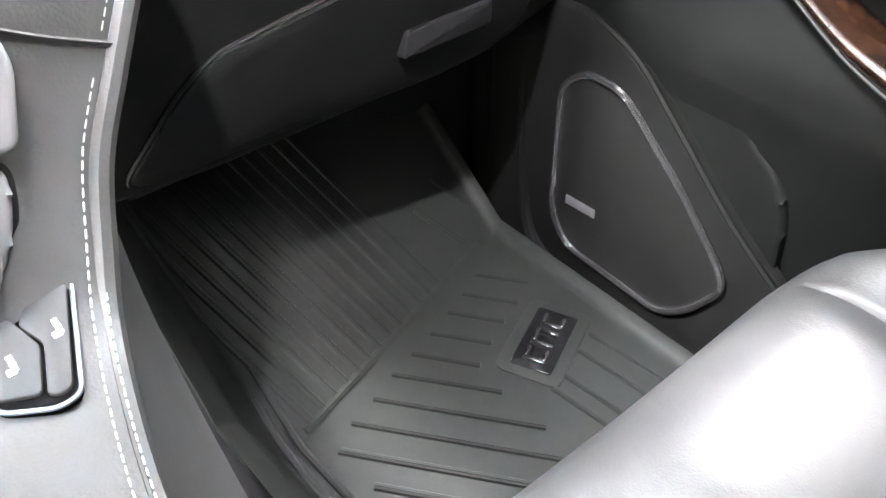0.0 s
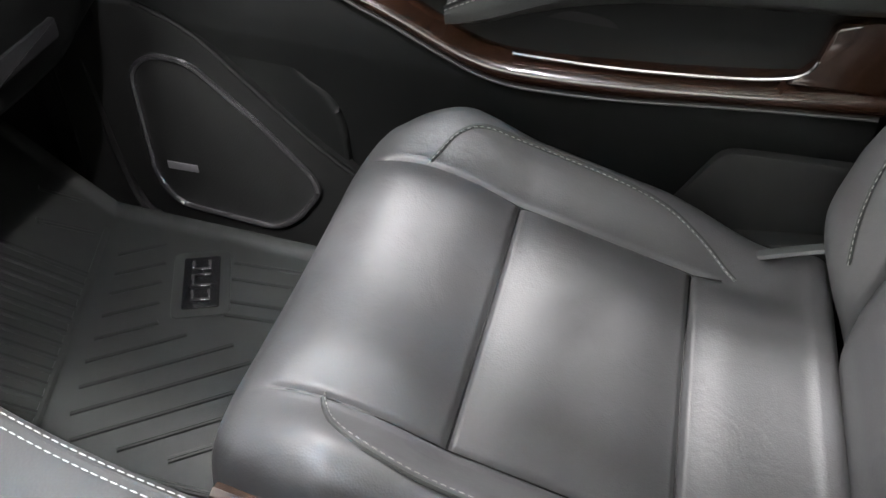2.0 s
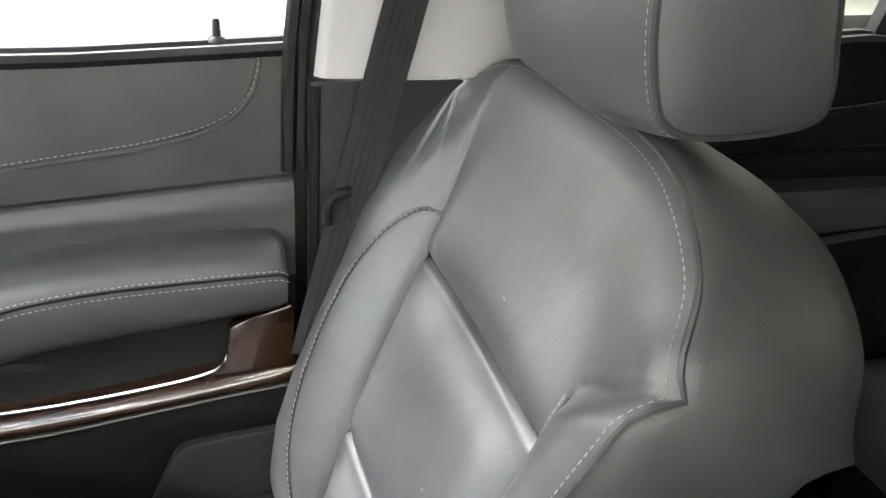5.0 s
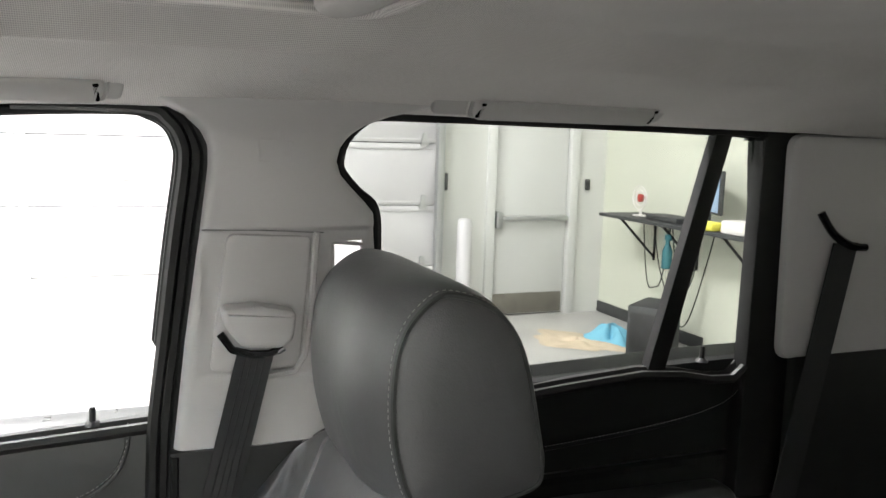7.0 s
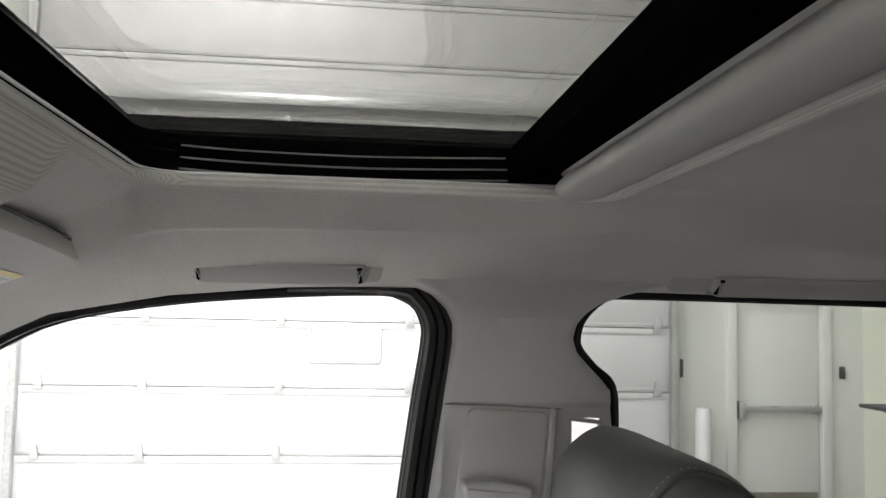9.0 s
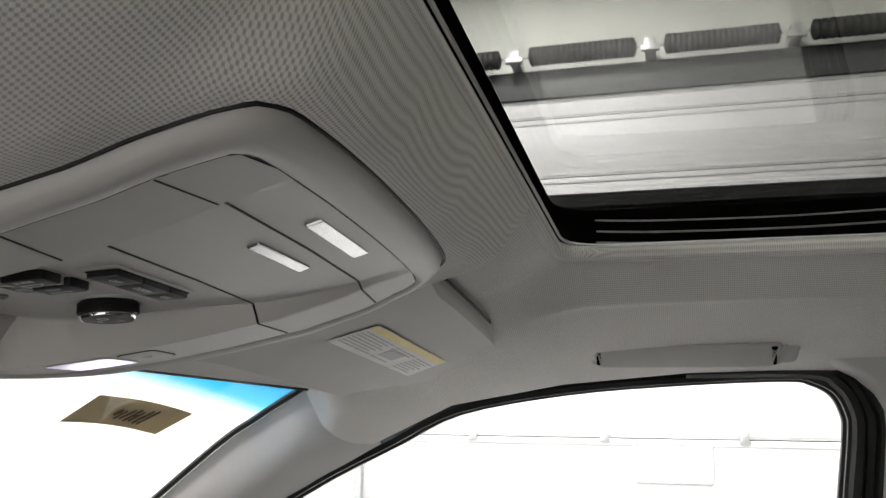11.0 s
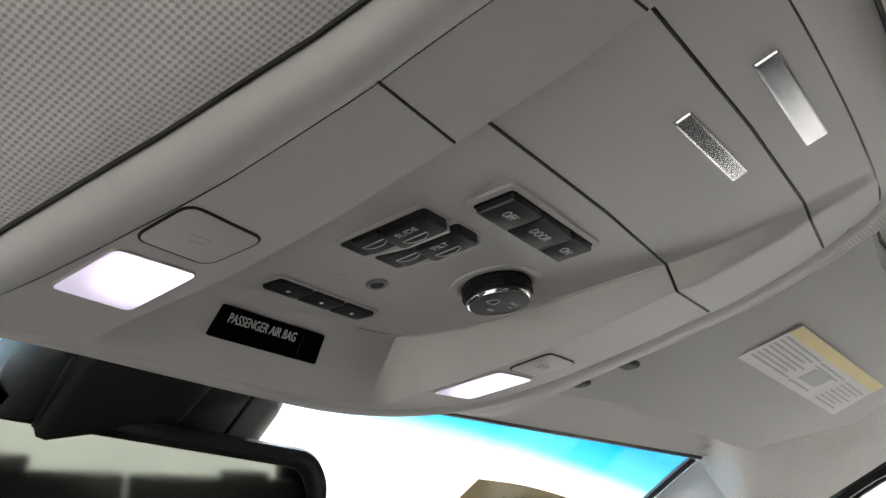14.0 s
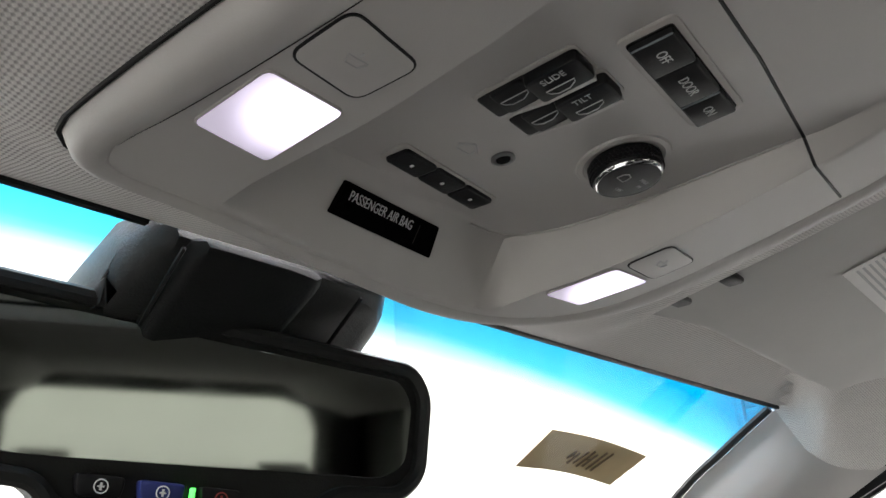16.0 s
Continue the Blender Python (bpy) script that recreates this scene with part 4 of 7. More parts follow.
    piece("raised_field", prism(field, 0.008, 0.004, flip @ yzx(0.6990)), PILLAR, bp)
    piece("field_rim", tube([(0.689 * sign, -0.352, 1.087), (0.688 * sign, -0.346, 1.0), (0.688 * sign, -0.337, 0.925), (0.690 * sign, -0.325, 0.905), (0.692 * sign, -0.29, 0.900)], 0.0045, 6), PILLAR, bp)
    piece("upper_seam", tube([(0.6930 * sign, -0.208, 1.0915), (0.6905 * sign, -0.28, 1.0905), (0.6930 * sign, -0.362, 1.086)], 0.0009, 5), SMOKE, bp)
    piece("cap_mark", rbox((0.6895, -0.322, 1.178), (0.6912, -0.278, 1.204), 0.0005, m=flip), PILLAR, bp)
    lw = thing("lower_pillar_cover", "black plastic lower cover of the door pillar", "pillar cover", (0.71 * sign, -0.3, 0), "pillar covers")
    piece("panel", prism([(-0.160, 0.0), (-0.166, 0.806), (-0.45, 0.806), (-0.45, 0.0)], 0.02, 0.006, flip @ yzx(0.716)), BLACK, lw)
    piece("moulded_edge", tube([(0.697 * sign, -0.172, 0.80), (0.695 * sign, -0.166, 0.40), (0.695 * sign, -0.164, 0.03)], 0.006, 6), BLACK_SOFT, lw)
    # belt and its shoulder guide
    sb = thing("seat_belt", "dark grey seat belt hanging from its pillar guide", "seat belt", (0.68 * sign, -0.27, 0.9), "seat belts")
    g = prism(rounded([(-0.228, 0.997), (-0.231, 0.975), (-0.252, 0.948), (-0.300, 0.944), (-0.316, 0.955), (-0.320, 0.990), (-0.272, 1.000)], 0.007, 5), 0.036, 0.007, flip @ yzx(0.688), 3)
    guide = piece("guide", g, PILLAR, sb, "pale grey plastic belt guide")
    piece("slot_edge", tube([(0.668 * sign, -0.226, 0.965), (0.662 * sign, -0.240, 0.945), (0.660 * sign, -0.262, 0.938), (0.660 * sign, -0.285, 0.937), (0.664 * sign, -0.303, 0.943)], 0.005, 6), GLOSS, guide)
    piece("pin", tube([(0.660 * sign, -0.297, 0.938), (0.656 * sign, -0.305, 0.944)], 0.003, 6), CHROME, guide)

    def belt(u, v):
        z = 0.937 - 0.46 * u
        cy = -0.270 + 0.235 * 0.46 * u
        w = 0.0235
        return ((0.668 + 0.012 * u) * sign, cy + w * v + 0.0, z)
    piece("webbing", surf(belt, list(np.linspace(0, 1, 40)), list(np.linspace(-1, 1, 9)), (0.0016 * sign, 0, 0)), WEBBING, sb)
    piece("lower_loop", tube(smoothpath([(0.672 * sign, -0.181, 0.650), (0.668 * sign, -0.180, 0.672), (0.668 * sign, -0.187, 0.686), (0.672 * sign, -0.205, 0.688)], 5), 0.0060, 7), BLACK, sb, "black plastic belt loop")
    for v in (-0.55, -0.2, 0.15, 0.5):
        piece("weave_rib", tube([Vector(belt(u, v)) + Vector((-0.0008 * sign, 0, 0)) for u in np.linspace(0.01, 0.99, 16)], 0.0007, 4), WEBBING, sb)
    # C-pillar cover, further back
    cp = thing("c_pillar_cover", "grey plastic cover of the rear pillar", "pillar cover", (0.70 * sign, -1.4, 0.84), "pillar covers")
    piece("panel", prism(rounded([(-1.160, 0.85), (-1.150, 1.235), (-1.75, 1.235), (-1.72, 0.85)], 0.03), 0.03, 0.012, flip @ yzx(0.735)), PILLAR, cp)
    piece("lower_panel", prism([(-1.19, 0.0), (-1.195, 0.855), (-2.55, 0.855), (-2.55, 0.0)], 0.03, 0.006, flip @ yzx(0.735)), BLACK, cp)
    rb = thing("rear_belt", "dark seat belt with a black loop guide", "seat belt", (0.69 * sign, -1.34, 1.0), "seat belts")
    piece("loop", tube(smoothpath([(0.700 * sign, -1.218, 1.105), (0.688 * sign, -1.238, 1.070), (0.682 * sign, -1.272, 1.050), (0.684 * sign, -1.308, 1.046)], 6), 0.007, 8), GLOSS, rb)
    piece("webbing", surf(lambda u, v: ((0.690 + 0.004 * u) * sign, -1.270 + 0.125 * u + 0.028 * v, 1.054 - 0.65 * u), list(np.linspace(0, 1, 20)), list(np.linspace(-1, 1, 5)), (0.0016 * sign, 0, 0)), WEBBING, rb)


for sg in (1, -1):
    pillars(sg)


# ---------------------------------------------------------------- the passenger's seat
SX = 0.405   # seat's middle


def gauss(d, w):
    return math.exp(-(d / w) ** 2)


CUSH_PROFILE = [(-0.140, 0.215), (-0.1405, 0.245), (-0.138, 0.268), (-0.128, 0.2815), (-0.113, 0.284), (-0.095, 0.2805), (-0.05, 0.280), (0.012, 0.289), (0.08, 0.304), (0.17, 0.325), (0.20, 0.332), (0.25, 0.351), (0.295, 0.361), (0.328, 0.361), (0.352, 0.354), (0.372, 0.340), (0.386, 0.317), (0.394, 0.286), (0.396, 0.23), (0.391, 0.17)]
T1, T3 = 0.200, 0.012     # cross seams of the cushion
SEAM_X = 0.153


def cushion():
    seat = thing("passenger_seat", "black leather front passenger seat with pale stitching", "car seat", (SX, 0.1, 0))
    prof = smoothpath([(0, y, z) for y, z in CUSH_PROFILE], 10)
    # drop samples too close together, add fine ones at the seams
    ys = [(p.y, p.z) for p in prof]
    extra = []
    for a, b in zip(ys, ys[1:]):
        extra.append(a)
        if min(abs(a[0] - T1), abs(a[0] - T3)) < 0.02 and abs(b[0] - a[0]) > 0.002:
            for k in (1, 2, 3):
                extra.append((a[0] + (b[0] - a[0]) * k / 4, a[1] + (b[1] - a[1]) * k / 4))
    extra.append(ys[-1])
    half = 0.262
    xs = dense(-half, half, 0.012, (SEAM_X, -SEAM_X), 0.0022, 0.012)
    xs = sorted(set(xs) | {round(s * v, 4) for s in (-1, 1) for v in np.arange(0.225, half, 0.004)})

    def skin(p, x):
        y, z = p
        ax = abs(x)
        on = sstep(-0.14, -0.06, y)
        front = sstep(0.385, 0.31, y)
        # side bolsters: a swell outside the long seam, falling off at the edge
        b = 0.034 * sstep(SEAM_X + 0.002, 0.215, ax) * sstep(-0.10, 0.06, y) * (0.35 + 0.65 * sstep(0.37, 0.27, y))
        edge = max(0.0, (ax - 0.205) / (half - 0.205))
        drop = 0.105 * (1 - math.sqrt(max(0.0, 1 - min(1, edge) ** 2.4)))
        pull = 1 - 0.05 * max(0, y - 0.27) / 0.13 * edge
        dip = -0.006 * gauss(ax, 0.13) * on
        # pads swell between the seams
        pad = 0.010 * (1 - gauss(y - T1, 0.034) - gauss(y - T3, 0.030)) * sstep(SEAM_X, SEAM_X - 0.04, ax) * front * on
        groove = -0.0075 * gauss(y - T1, 0.0035) * sstep(SEAM_X + 0.001, SEAM_X - 0.004, ax) * on - 0.0085 * gauss(y - T3, 0.0035) * sstep(SEAM_X + 0.001, SEAM_X - 0.004, ax)
        seam = -0.006 * gauss(ax - SEAM_X, 0.0032) * sstep(-0.03, 0.01, y) * sstep(0.37, 0.33, y)
        crease = 0.0
        for cx, cy, tilt, size, amp in ((0.045, 0.118, -0.62, 0.055, 0.0040), (0.020, 0.108, -0.55, 0.040, 0.0034), (0.060, 0.090, -0.75, 0.045, 0.0024)):
            along, off = (x - cx) * math.cos(tilt) + (y - cy) * math.sin(tilt), -(x - cx) * math.sin(tilt) + (y - cy) * math.cos(tilt)
            crease -= amp * gauss(off, 0.0055) * gauss(along, size) - 0.5 * amp * gauss(off - 0.011, 0.008) * gauss(along, size)
        crease += 0.0014 * math.sin(95 * (x + 0.3 * y)) * gauss(y - 0.27, 0.05) * gauss(x + 0.09, 0.05)
        zz = z + b - drop + dip + pad + groove + seam + crease
        # front: edges rounded in plan
        yy = y - 0.055 * max(0, (ax - 0.14) / (half - 0.14)) ** 2.2 * sstep(0.22, 0.39, y)
        return (SX + x * pull, yy, zz)
    bm = surf(skin, extra, xs)
    # skirt down to the base
    piece("cushion", bm, LEATHER, seat, "black leather seat cushion with sewn pads")
    piece("side_skirt", join(rbox((SX - half + 0.004, -0.13, 0.10), (SX - half + 0.05, 0.33, 0.265), 0.02)), LEATHER_SIDE, seat)

    def top(x, y):
        z = lerp(CUSH_PROFILE[3:17], y)
        q = skin((y, z), x)
        return Vector(q) + Vector((0, 0, 0.0012))
    # stitched side arcs on the bolsters
    for sg in (-1, 1):
        arc = [top(sg * x, y) for x, y in ((0.157, 0.300), (0.170, 0.294), (0.190, 0.280), (0.203, 0.255), (0.209, 0.21), (0.2105, 0.16), (0.2085, 0.10), (0.201, 0.05), (0.188, 0.008), (0.168, -0.022), (0.158, -0.034))]
        P = smoothpath(arc, 8)
        piece("piping", tube(P, 0.0024, 6), LEATHER_SIDE, seat)
        piece("stitching", stitches([p + Vector((0.0035 * -sg, 0, 0.0012)) for p in P]), THREAD, seat, "pale thread")
    for yj in (T1, T3):
        piece("seam", tube([top(x, yj) - Vector((0, 0, 0.0008)) for x in np.linspace(-SEAM_X, SEAM_X, 40)], 0.0010, 5), SEAL, seat)
    for sg in (-1, 1):
        piece("seam", tube([top(sg * SEAM_X, y) - Vector((0, 0, 0.0008)) for y in np.linspace(-0.02, 0.345, 50)], 0.0010, 5), SEAL, seat)
    # stitched seam down the inner front corner, where the bolster meets the front panel
    P = smoothpath([Vector(skin((y, z), -x)) + Vector((-0.001, 0.0016, 0.0012)) for (y, z), x in zip(CUSH_PROFILE[12:19], (0.250, 0.256, 0.259, 0.261, 0.262, 0.262, 0.262))], 6)
    piece("piping", tube(P, 0.0026, 6), LEATHER_SIDE, seat)
    piece("stitching", stitches([p + Vector((0, 0.001, 0.0016)) for p in P]), THREAD, seat, "pale thread")
    # base and rails
    piece("seat_base", rbox((SX - 0.23, -0.20, 0.08), (SX + 0.23, 0.31, 0.21), 0.03), BLACK, seat)
    for sg in (-1, 1):
        piece("seat_rail", rbox((SX + sg * 0.19 - 0.02, -0.25, -0.02), (SX + sg * 0.19 + 0.02, 0.33, 0.09), 0.004), SMOKE, seat)
    piece("side_shield", prism(rounded([(-0.16, 0.10), (0.27, 0.12), (0.27, 0.20), (0.05, 0.22), (-0.05, 0.25), (-0.16, 0.27)], 0.03), 0.03, 0.01, yzx(SX + half + 0.026)), BLACK, seat)
    return seat


# backrest: front face (z, y) of the middle line
BACK = [(0.22, -0.168), (0.255, -0.152), (0.285, -0.145), (0.315, -0.144), (0.34, -0.146), (0.40, -0.156), (0.462, -0.178), (0.53, -0.208), (0.60, -0.243), (0.651, -0.266), (0.71, -0.292), (0.77, -0.318), (0.83, -0.350), (0.86, -0.372)]
B1, B2 = 0.463, 0.651
BACK_LOW = 0.22


def back_mid(z):
    return SX + 0.012 + 0.11 * (z - 0.56)


def back_edge(z, sg):
    """Half width of the front panel, out to its stitched edge."""
    e = lerp([(0.22, 0.175), (0.30, 0.196), (0.40, 0.203), (0.534, 0.2075), (0.60, 0.217), (0.66, 0.230), (0.71, 0.243), (0.745, 0.249), (0.77, 0.257), (0.80, 0.266), (0.86, 0.270)], z)
    return e + (0.050 * sstep(0.26, 0.36, z) * (1 - 0.45 * sstep(0.62, 0.84, z)) if sg > 0 else 0.0)


def back_seam(z):
    """Half distance of the long seams beside the pads."""
    return lerp([(0.22, 0.138), (0.372, 0.138), (0.463, 0.148), (0.58, 0.157), (0.651, 0.162), (0.72, 0.165), (0.80, 0.176), (0.9, 0.195)], z)


def bolster_top(ax, sm, ed):
    """Height at which the bolster ends, along the curved seam under the shoulder."""
    k = max(0.0, min(1.0, (ax - sm) / max(0.001, ed - sm)))
    return 0.700 + 0.046 * k


def back_top(t):
    """Height of the rounded top edge; the outer shoulder stands a little squarer."""
    return 0.854 - 0.104 * abs(t) ** (3.4 if t < 0 else 5.5)


def back_skin(t, v, off=0.0):
    """Front of the backrest: t across from edge to edge, v up from the bottom to the rounded top."""
    top = back_top(t)
    z = BACK_LOW + v * (top - BACK_LOW)
    sg = 1 if t > 0 else -1
    ed, sm = back_edge(z, sg), back_seam(z)
    ax = abs(t) * ed
    y = lerp(BACK, z)
    zt = bolster_top(ax, sm, ed)
    below = sstep(zt + 0.006, zt - 0.028, z) if sg < 0 else sstep(zt + 0.11, zt - 0.10, z)
    span = max(0.02, ed - sm)
    k = (ax - sm) / span
    hump = (0.048 if sg > 0 else 0.032) * math.sin(math.pi * min(1.0, max(0.0, k) * 0.72)) ** 0.8 if k > 0 else 0.0
    d = hump * below * sstep(0.24, 0.34, z)
    d += 0.010 * sstep(0.3, 1.0, k) * (1 - below) if k > 0 and sg < 0 else 0.0
    d -= 0.0065 * gauss(ax - sm, 0.0032) * (sstep(0.708, 0.690, z) if sg < 0 else sstep(0.86, 0.82, z))
    if k > -0.02 and sg < 0:
        d -= 0.0030 * gauss(z - zt - 0.003, 0.0060) * sstep(0.0, 0.12, k)
    d += (-0.0105 * gauss(z - B1, 0.0042) - 0.0105 * gauss(z - B2, 0.0042)) * sstep(sm + 0.002, sm - 0.004, ax)
    d += 0.017 * (1 - gauss(z - B1 + 0.006, 0.024) - gauss(z - B2 + 0.006, 0.026)) * sstep(sm, sm - 0.05, ax) * sstep(0.78, 0.68, z)
    d -= 0.010 * gauss(ax, 0.14) * sstep(0.3, 0.4, z) * sstep(0.86, 0.7, z)
    # the panel turns over towards its stitched edge
    near = max(0.0, (abs(t) - 0.90) / 0.10)
    d -= 0.010 * near ** 2.2
    up = max(0.0, (v - 0.955) / 0.045)
    d -= 0.012 * up ** 2.2
    d += off
    return Vector((back_mid(z) + t * ed, y + d * 0.897, z + d * 0.441))


def backrest(seat):
    ts = [-1, -0.995, -0.985, -0.97, -0.95] + list(np.linspace(-0.93, 0.93, 78)) + [0.95, 0.97, 0.985, 0.995, 1]
    cv = lambda z: (z - BACK_LOW) / (0.852 - BACK_LOW)
    vs = dense(0.0, 1.0, 0.009, (cv(B1), cv(B2)), 0.0028, 0.028)
    vs = sorted(set(vs) | set(np.round(np.linspace(cv(0.67), 1.0, 110), 4)) | {0.965, 0.972, 0.98, 0.986, 0.991, 0.996})

    def by_seam(u, v):
        """Columns that follow the long seams: they lie at u = -0.6 and 0.6."""
        z = BACK_LOW + v * (0.835 - BACK_LOW)
        sg = 1 if u > 0 else -1
        ed, sm = back_edge(z, sg), back_seam(z)
        au = abs(u)
        ax = au / 0.6 * sm if au < 0.6 else sm + (au - 0.6) / 0.4 * (ed - sm)
        return back_skin(sg * ax / ed, v)
    us = sorted(set(np.round(list(np.linspace(-0.58, 0.58, 50)) + [s * q for s in (-1, 1) for q in [0.585, 0.59, 0.594, 0.597, 0.6, 0.604, 0.609, 0.616] + list(np.linspace(0.625, 0.975, 44)) + [0.98, 0.986, 0.992, 0.996, 1.0]], 4)))
    piece("backrest", surf(lambda u, v: tuple(by_seam(u, v)), us, vs), LEATHER, seat, "black leather backrest with sewn pads")
    # outline from the lower inner corner over the top to the lower outer corner
    rim = [back_skin(-1, v) for v in np.linspace(0, 1, 46)] + [back_skin(t, 1) for t in np.linspace(-1, 1, 60)[1:-1]] + [back_skin(1, v) for v in np.linspace(1, 0, 46)]
    N = len(rim)
    fwd = Vector((0, 0.897, 0.441))
    bm = bmesh.new()
    rings = []
    for o, bk in ((0.0, 0.0), (0.004, 0.002), (0.009, 0.010), (0.014, 0.028), (0.017, 0.055), (0.014, 0.105), (0.006, 0.140), (-0.012, 0.160), (-0.040, 0.168)):
        row = []
        for i, p in enumerate(rim):
            a, b = rim[max(0, i - 1)], rim[min(N - 1, i + 1)]
            tang = (b - a).normalized()
            outward = fwd.cross(tang).normalized()
            if outward.dot(p - Vector((back_mid(0.55), -0.2, 0.55))) < 0:
                outward = -outward
            low = sstep(0.30, 0.62, p.z)
            row.append(bm.verts.new(p + outward * o - fwd * bk * (0.62 + 0.55 * low)))
        rings.append(row)
    for A, B in zip(rings, rings[1:]):
        for q in range(N - 1):
            bm.faces.new((A[q], A[q + 1], B[q + 1], B[q]))
    piece("side_panel", bm, LEATHER_SIDE, seat, "plain black vinyl side and top panel")
    hull = bmesh.new()
    for p in rim[::4]:
        c = Vector((back_mid(p.z), p.y, p.z))
        hull.verts.new(c + (p - c) * 0.86 - fwd * 0.165 * (0.62 + 0.55 * sstep(0.30, 0.62, p.z)))
        hull.verts.new(c + (p - c) * 0.80 - fwd * 0.05)
    bmesh.ops.convex_hull(hull, input=hull.verts[:])
    piece("back_shell", hull, BLACK, seat, "black plastic seat back")
    # stitched edge: inner side and over the top; the outer bolster has its own stitched arc
    edge = rim[4:46 + 58 + 6]
    piece("piping", tube(edge, 0.0028, 6), LEATHER_SIDE, seat)
    inn = [back_skin(-0.986, v, 0.0020) for v in np.linspace(0.06, 0.986, 70)] + [back_skin(t, 0.989, 0.0020) for t in np.linspace(-0.97, 0.97, 80)]
    piece("stitching", stitches(inn), THREAD, seat, "pale thread")

    def on(off, z, lift=0.0016):
        t = off / back_edge(z, 1)
        top = back_top(t)
        return back_skin(t, (z - BACK_LOW) / (top - BACK_LOW), lift)
    arc = smoothpath([on(x, z) for x, z in ((0.165, 0.692), (0.179, 0.686), (0.194, 0.662), (0.206, 0.620), (0.212, 0.575), (0.210, 0.525), (0.203, 0.47), (0.191, 0.42), (0.176, 0.375), (0.158, 0.335))], 8)
    piece("piping", tube(arc, 0.0024, 6), LEATHER_SIDE, seat)
    piece("stitching", stitches([p + Vector((-0.0035, 0.0010, 0)) for p in arc]), THREAD, seat, "pale thread")
    bead = [back_skin(-(back_seam(z) + 0.002) / back_edge(z, -1), (z - BACK_LOW) / (back_top(-0.75) - BACK_LOW), 0.0045) for z in np.linspace(0.33, 0.690, 40)]
    piece("seam_bead", tube(bead, 0.0022, 6), LEATHER, seat)
    piece("stitching", stitches([p + Vector((0, 0.0016, 0.0016)) for p in bead], 0.0062, 0.0046), THREAD, seat, "pale thread")
    # hinge cover and a webbing end between cushion and back
    piece("hinge_cover", prism(rounded([(-0.20, 0.10), (-0.02, 0.10), (0.05, 0.24), (0.0, 0.352), (-0.20, 0.366)], 0.02), 0.012, 0.005, yzx(0.70)), BLACK, seat)
    piece("buckle", join(rbox((SX - 0.285, -0.12, 0.22), (SX - 0.266, -0.07, 0.33), 0.008)), BLACK, seat)
    tab = tube(smoothpath([(0.612, -0.048, 0.276), (0.606, -0.090, 0.302), (0.600, -0.132, 0.326)], 6), 0.008, 8, False, 0.5)
    piece("trim_strip", tab, LEATHER_SIDE, seat, "pale plastic strip beside the hinge")
    # the sewn joints of the pads
    vz = lambda z, t: (z - BACK_LOW) / (back_top(t) - BACK_LOW)
    for zj in (B1, B2):
        row = [(ax / back_edge(zj, 1 if ax > 0 else -1)) for ax in np.linspace(-back_seam(zj), back_seam(zj), 40)]
        piece("seam", tube([back_skin(t, vz(zj, t), 0.0002) for t in row], 0.0011, 5), SEAL, seat)
    for sg in (-1, 1):
        row = [(sg * back_seam(z) / back_edge(z, sg), z) for z in np.linspace(0.30, 0.695 if sg < 0 else 0.835, 70)]
        piece("seam", tube([back_skin(t, vz(z, t), 0.0002) for t, z in row], 0.0012, 5), SEAL, seat)
    # two fine lint specks on the back
    for x, z in ((0.345, 0.548), (0.39, 0.70)):
        q = back_skin((x - back_mid(z)) / back_edge(z, -1), (z - BACK_LOW) / (0.852 - BACK_LOW), 0.0008)
        piece("lint", tube([q, q + Vector((0.0022, 0, 0.0014))], 0.0005, 4), THREAD, seat)


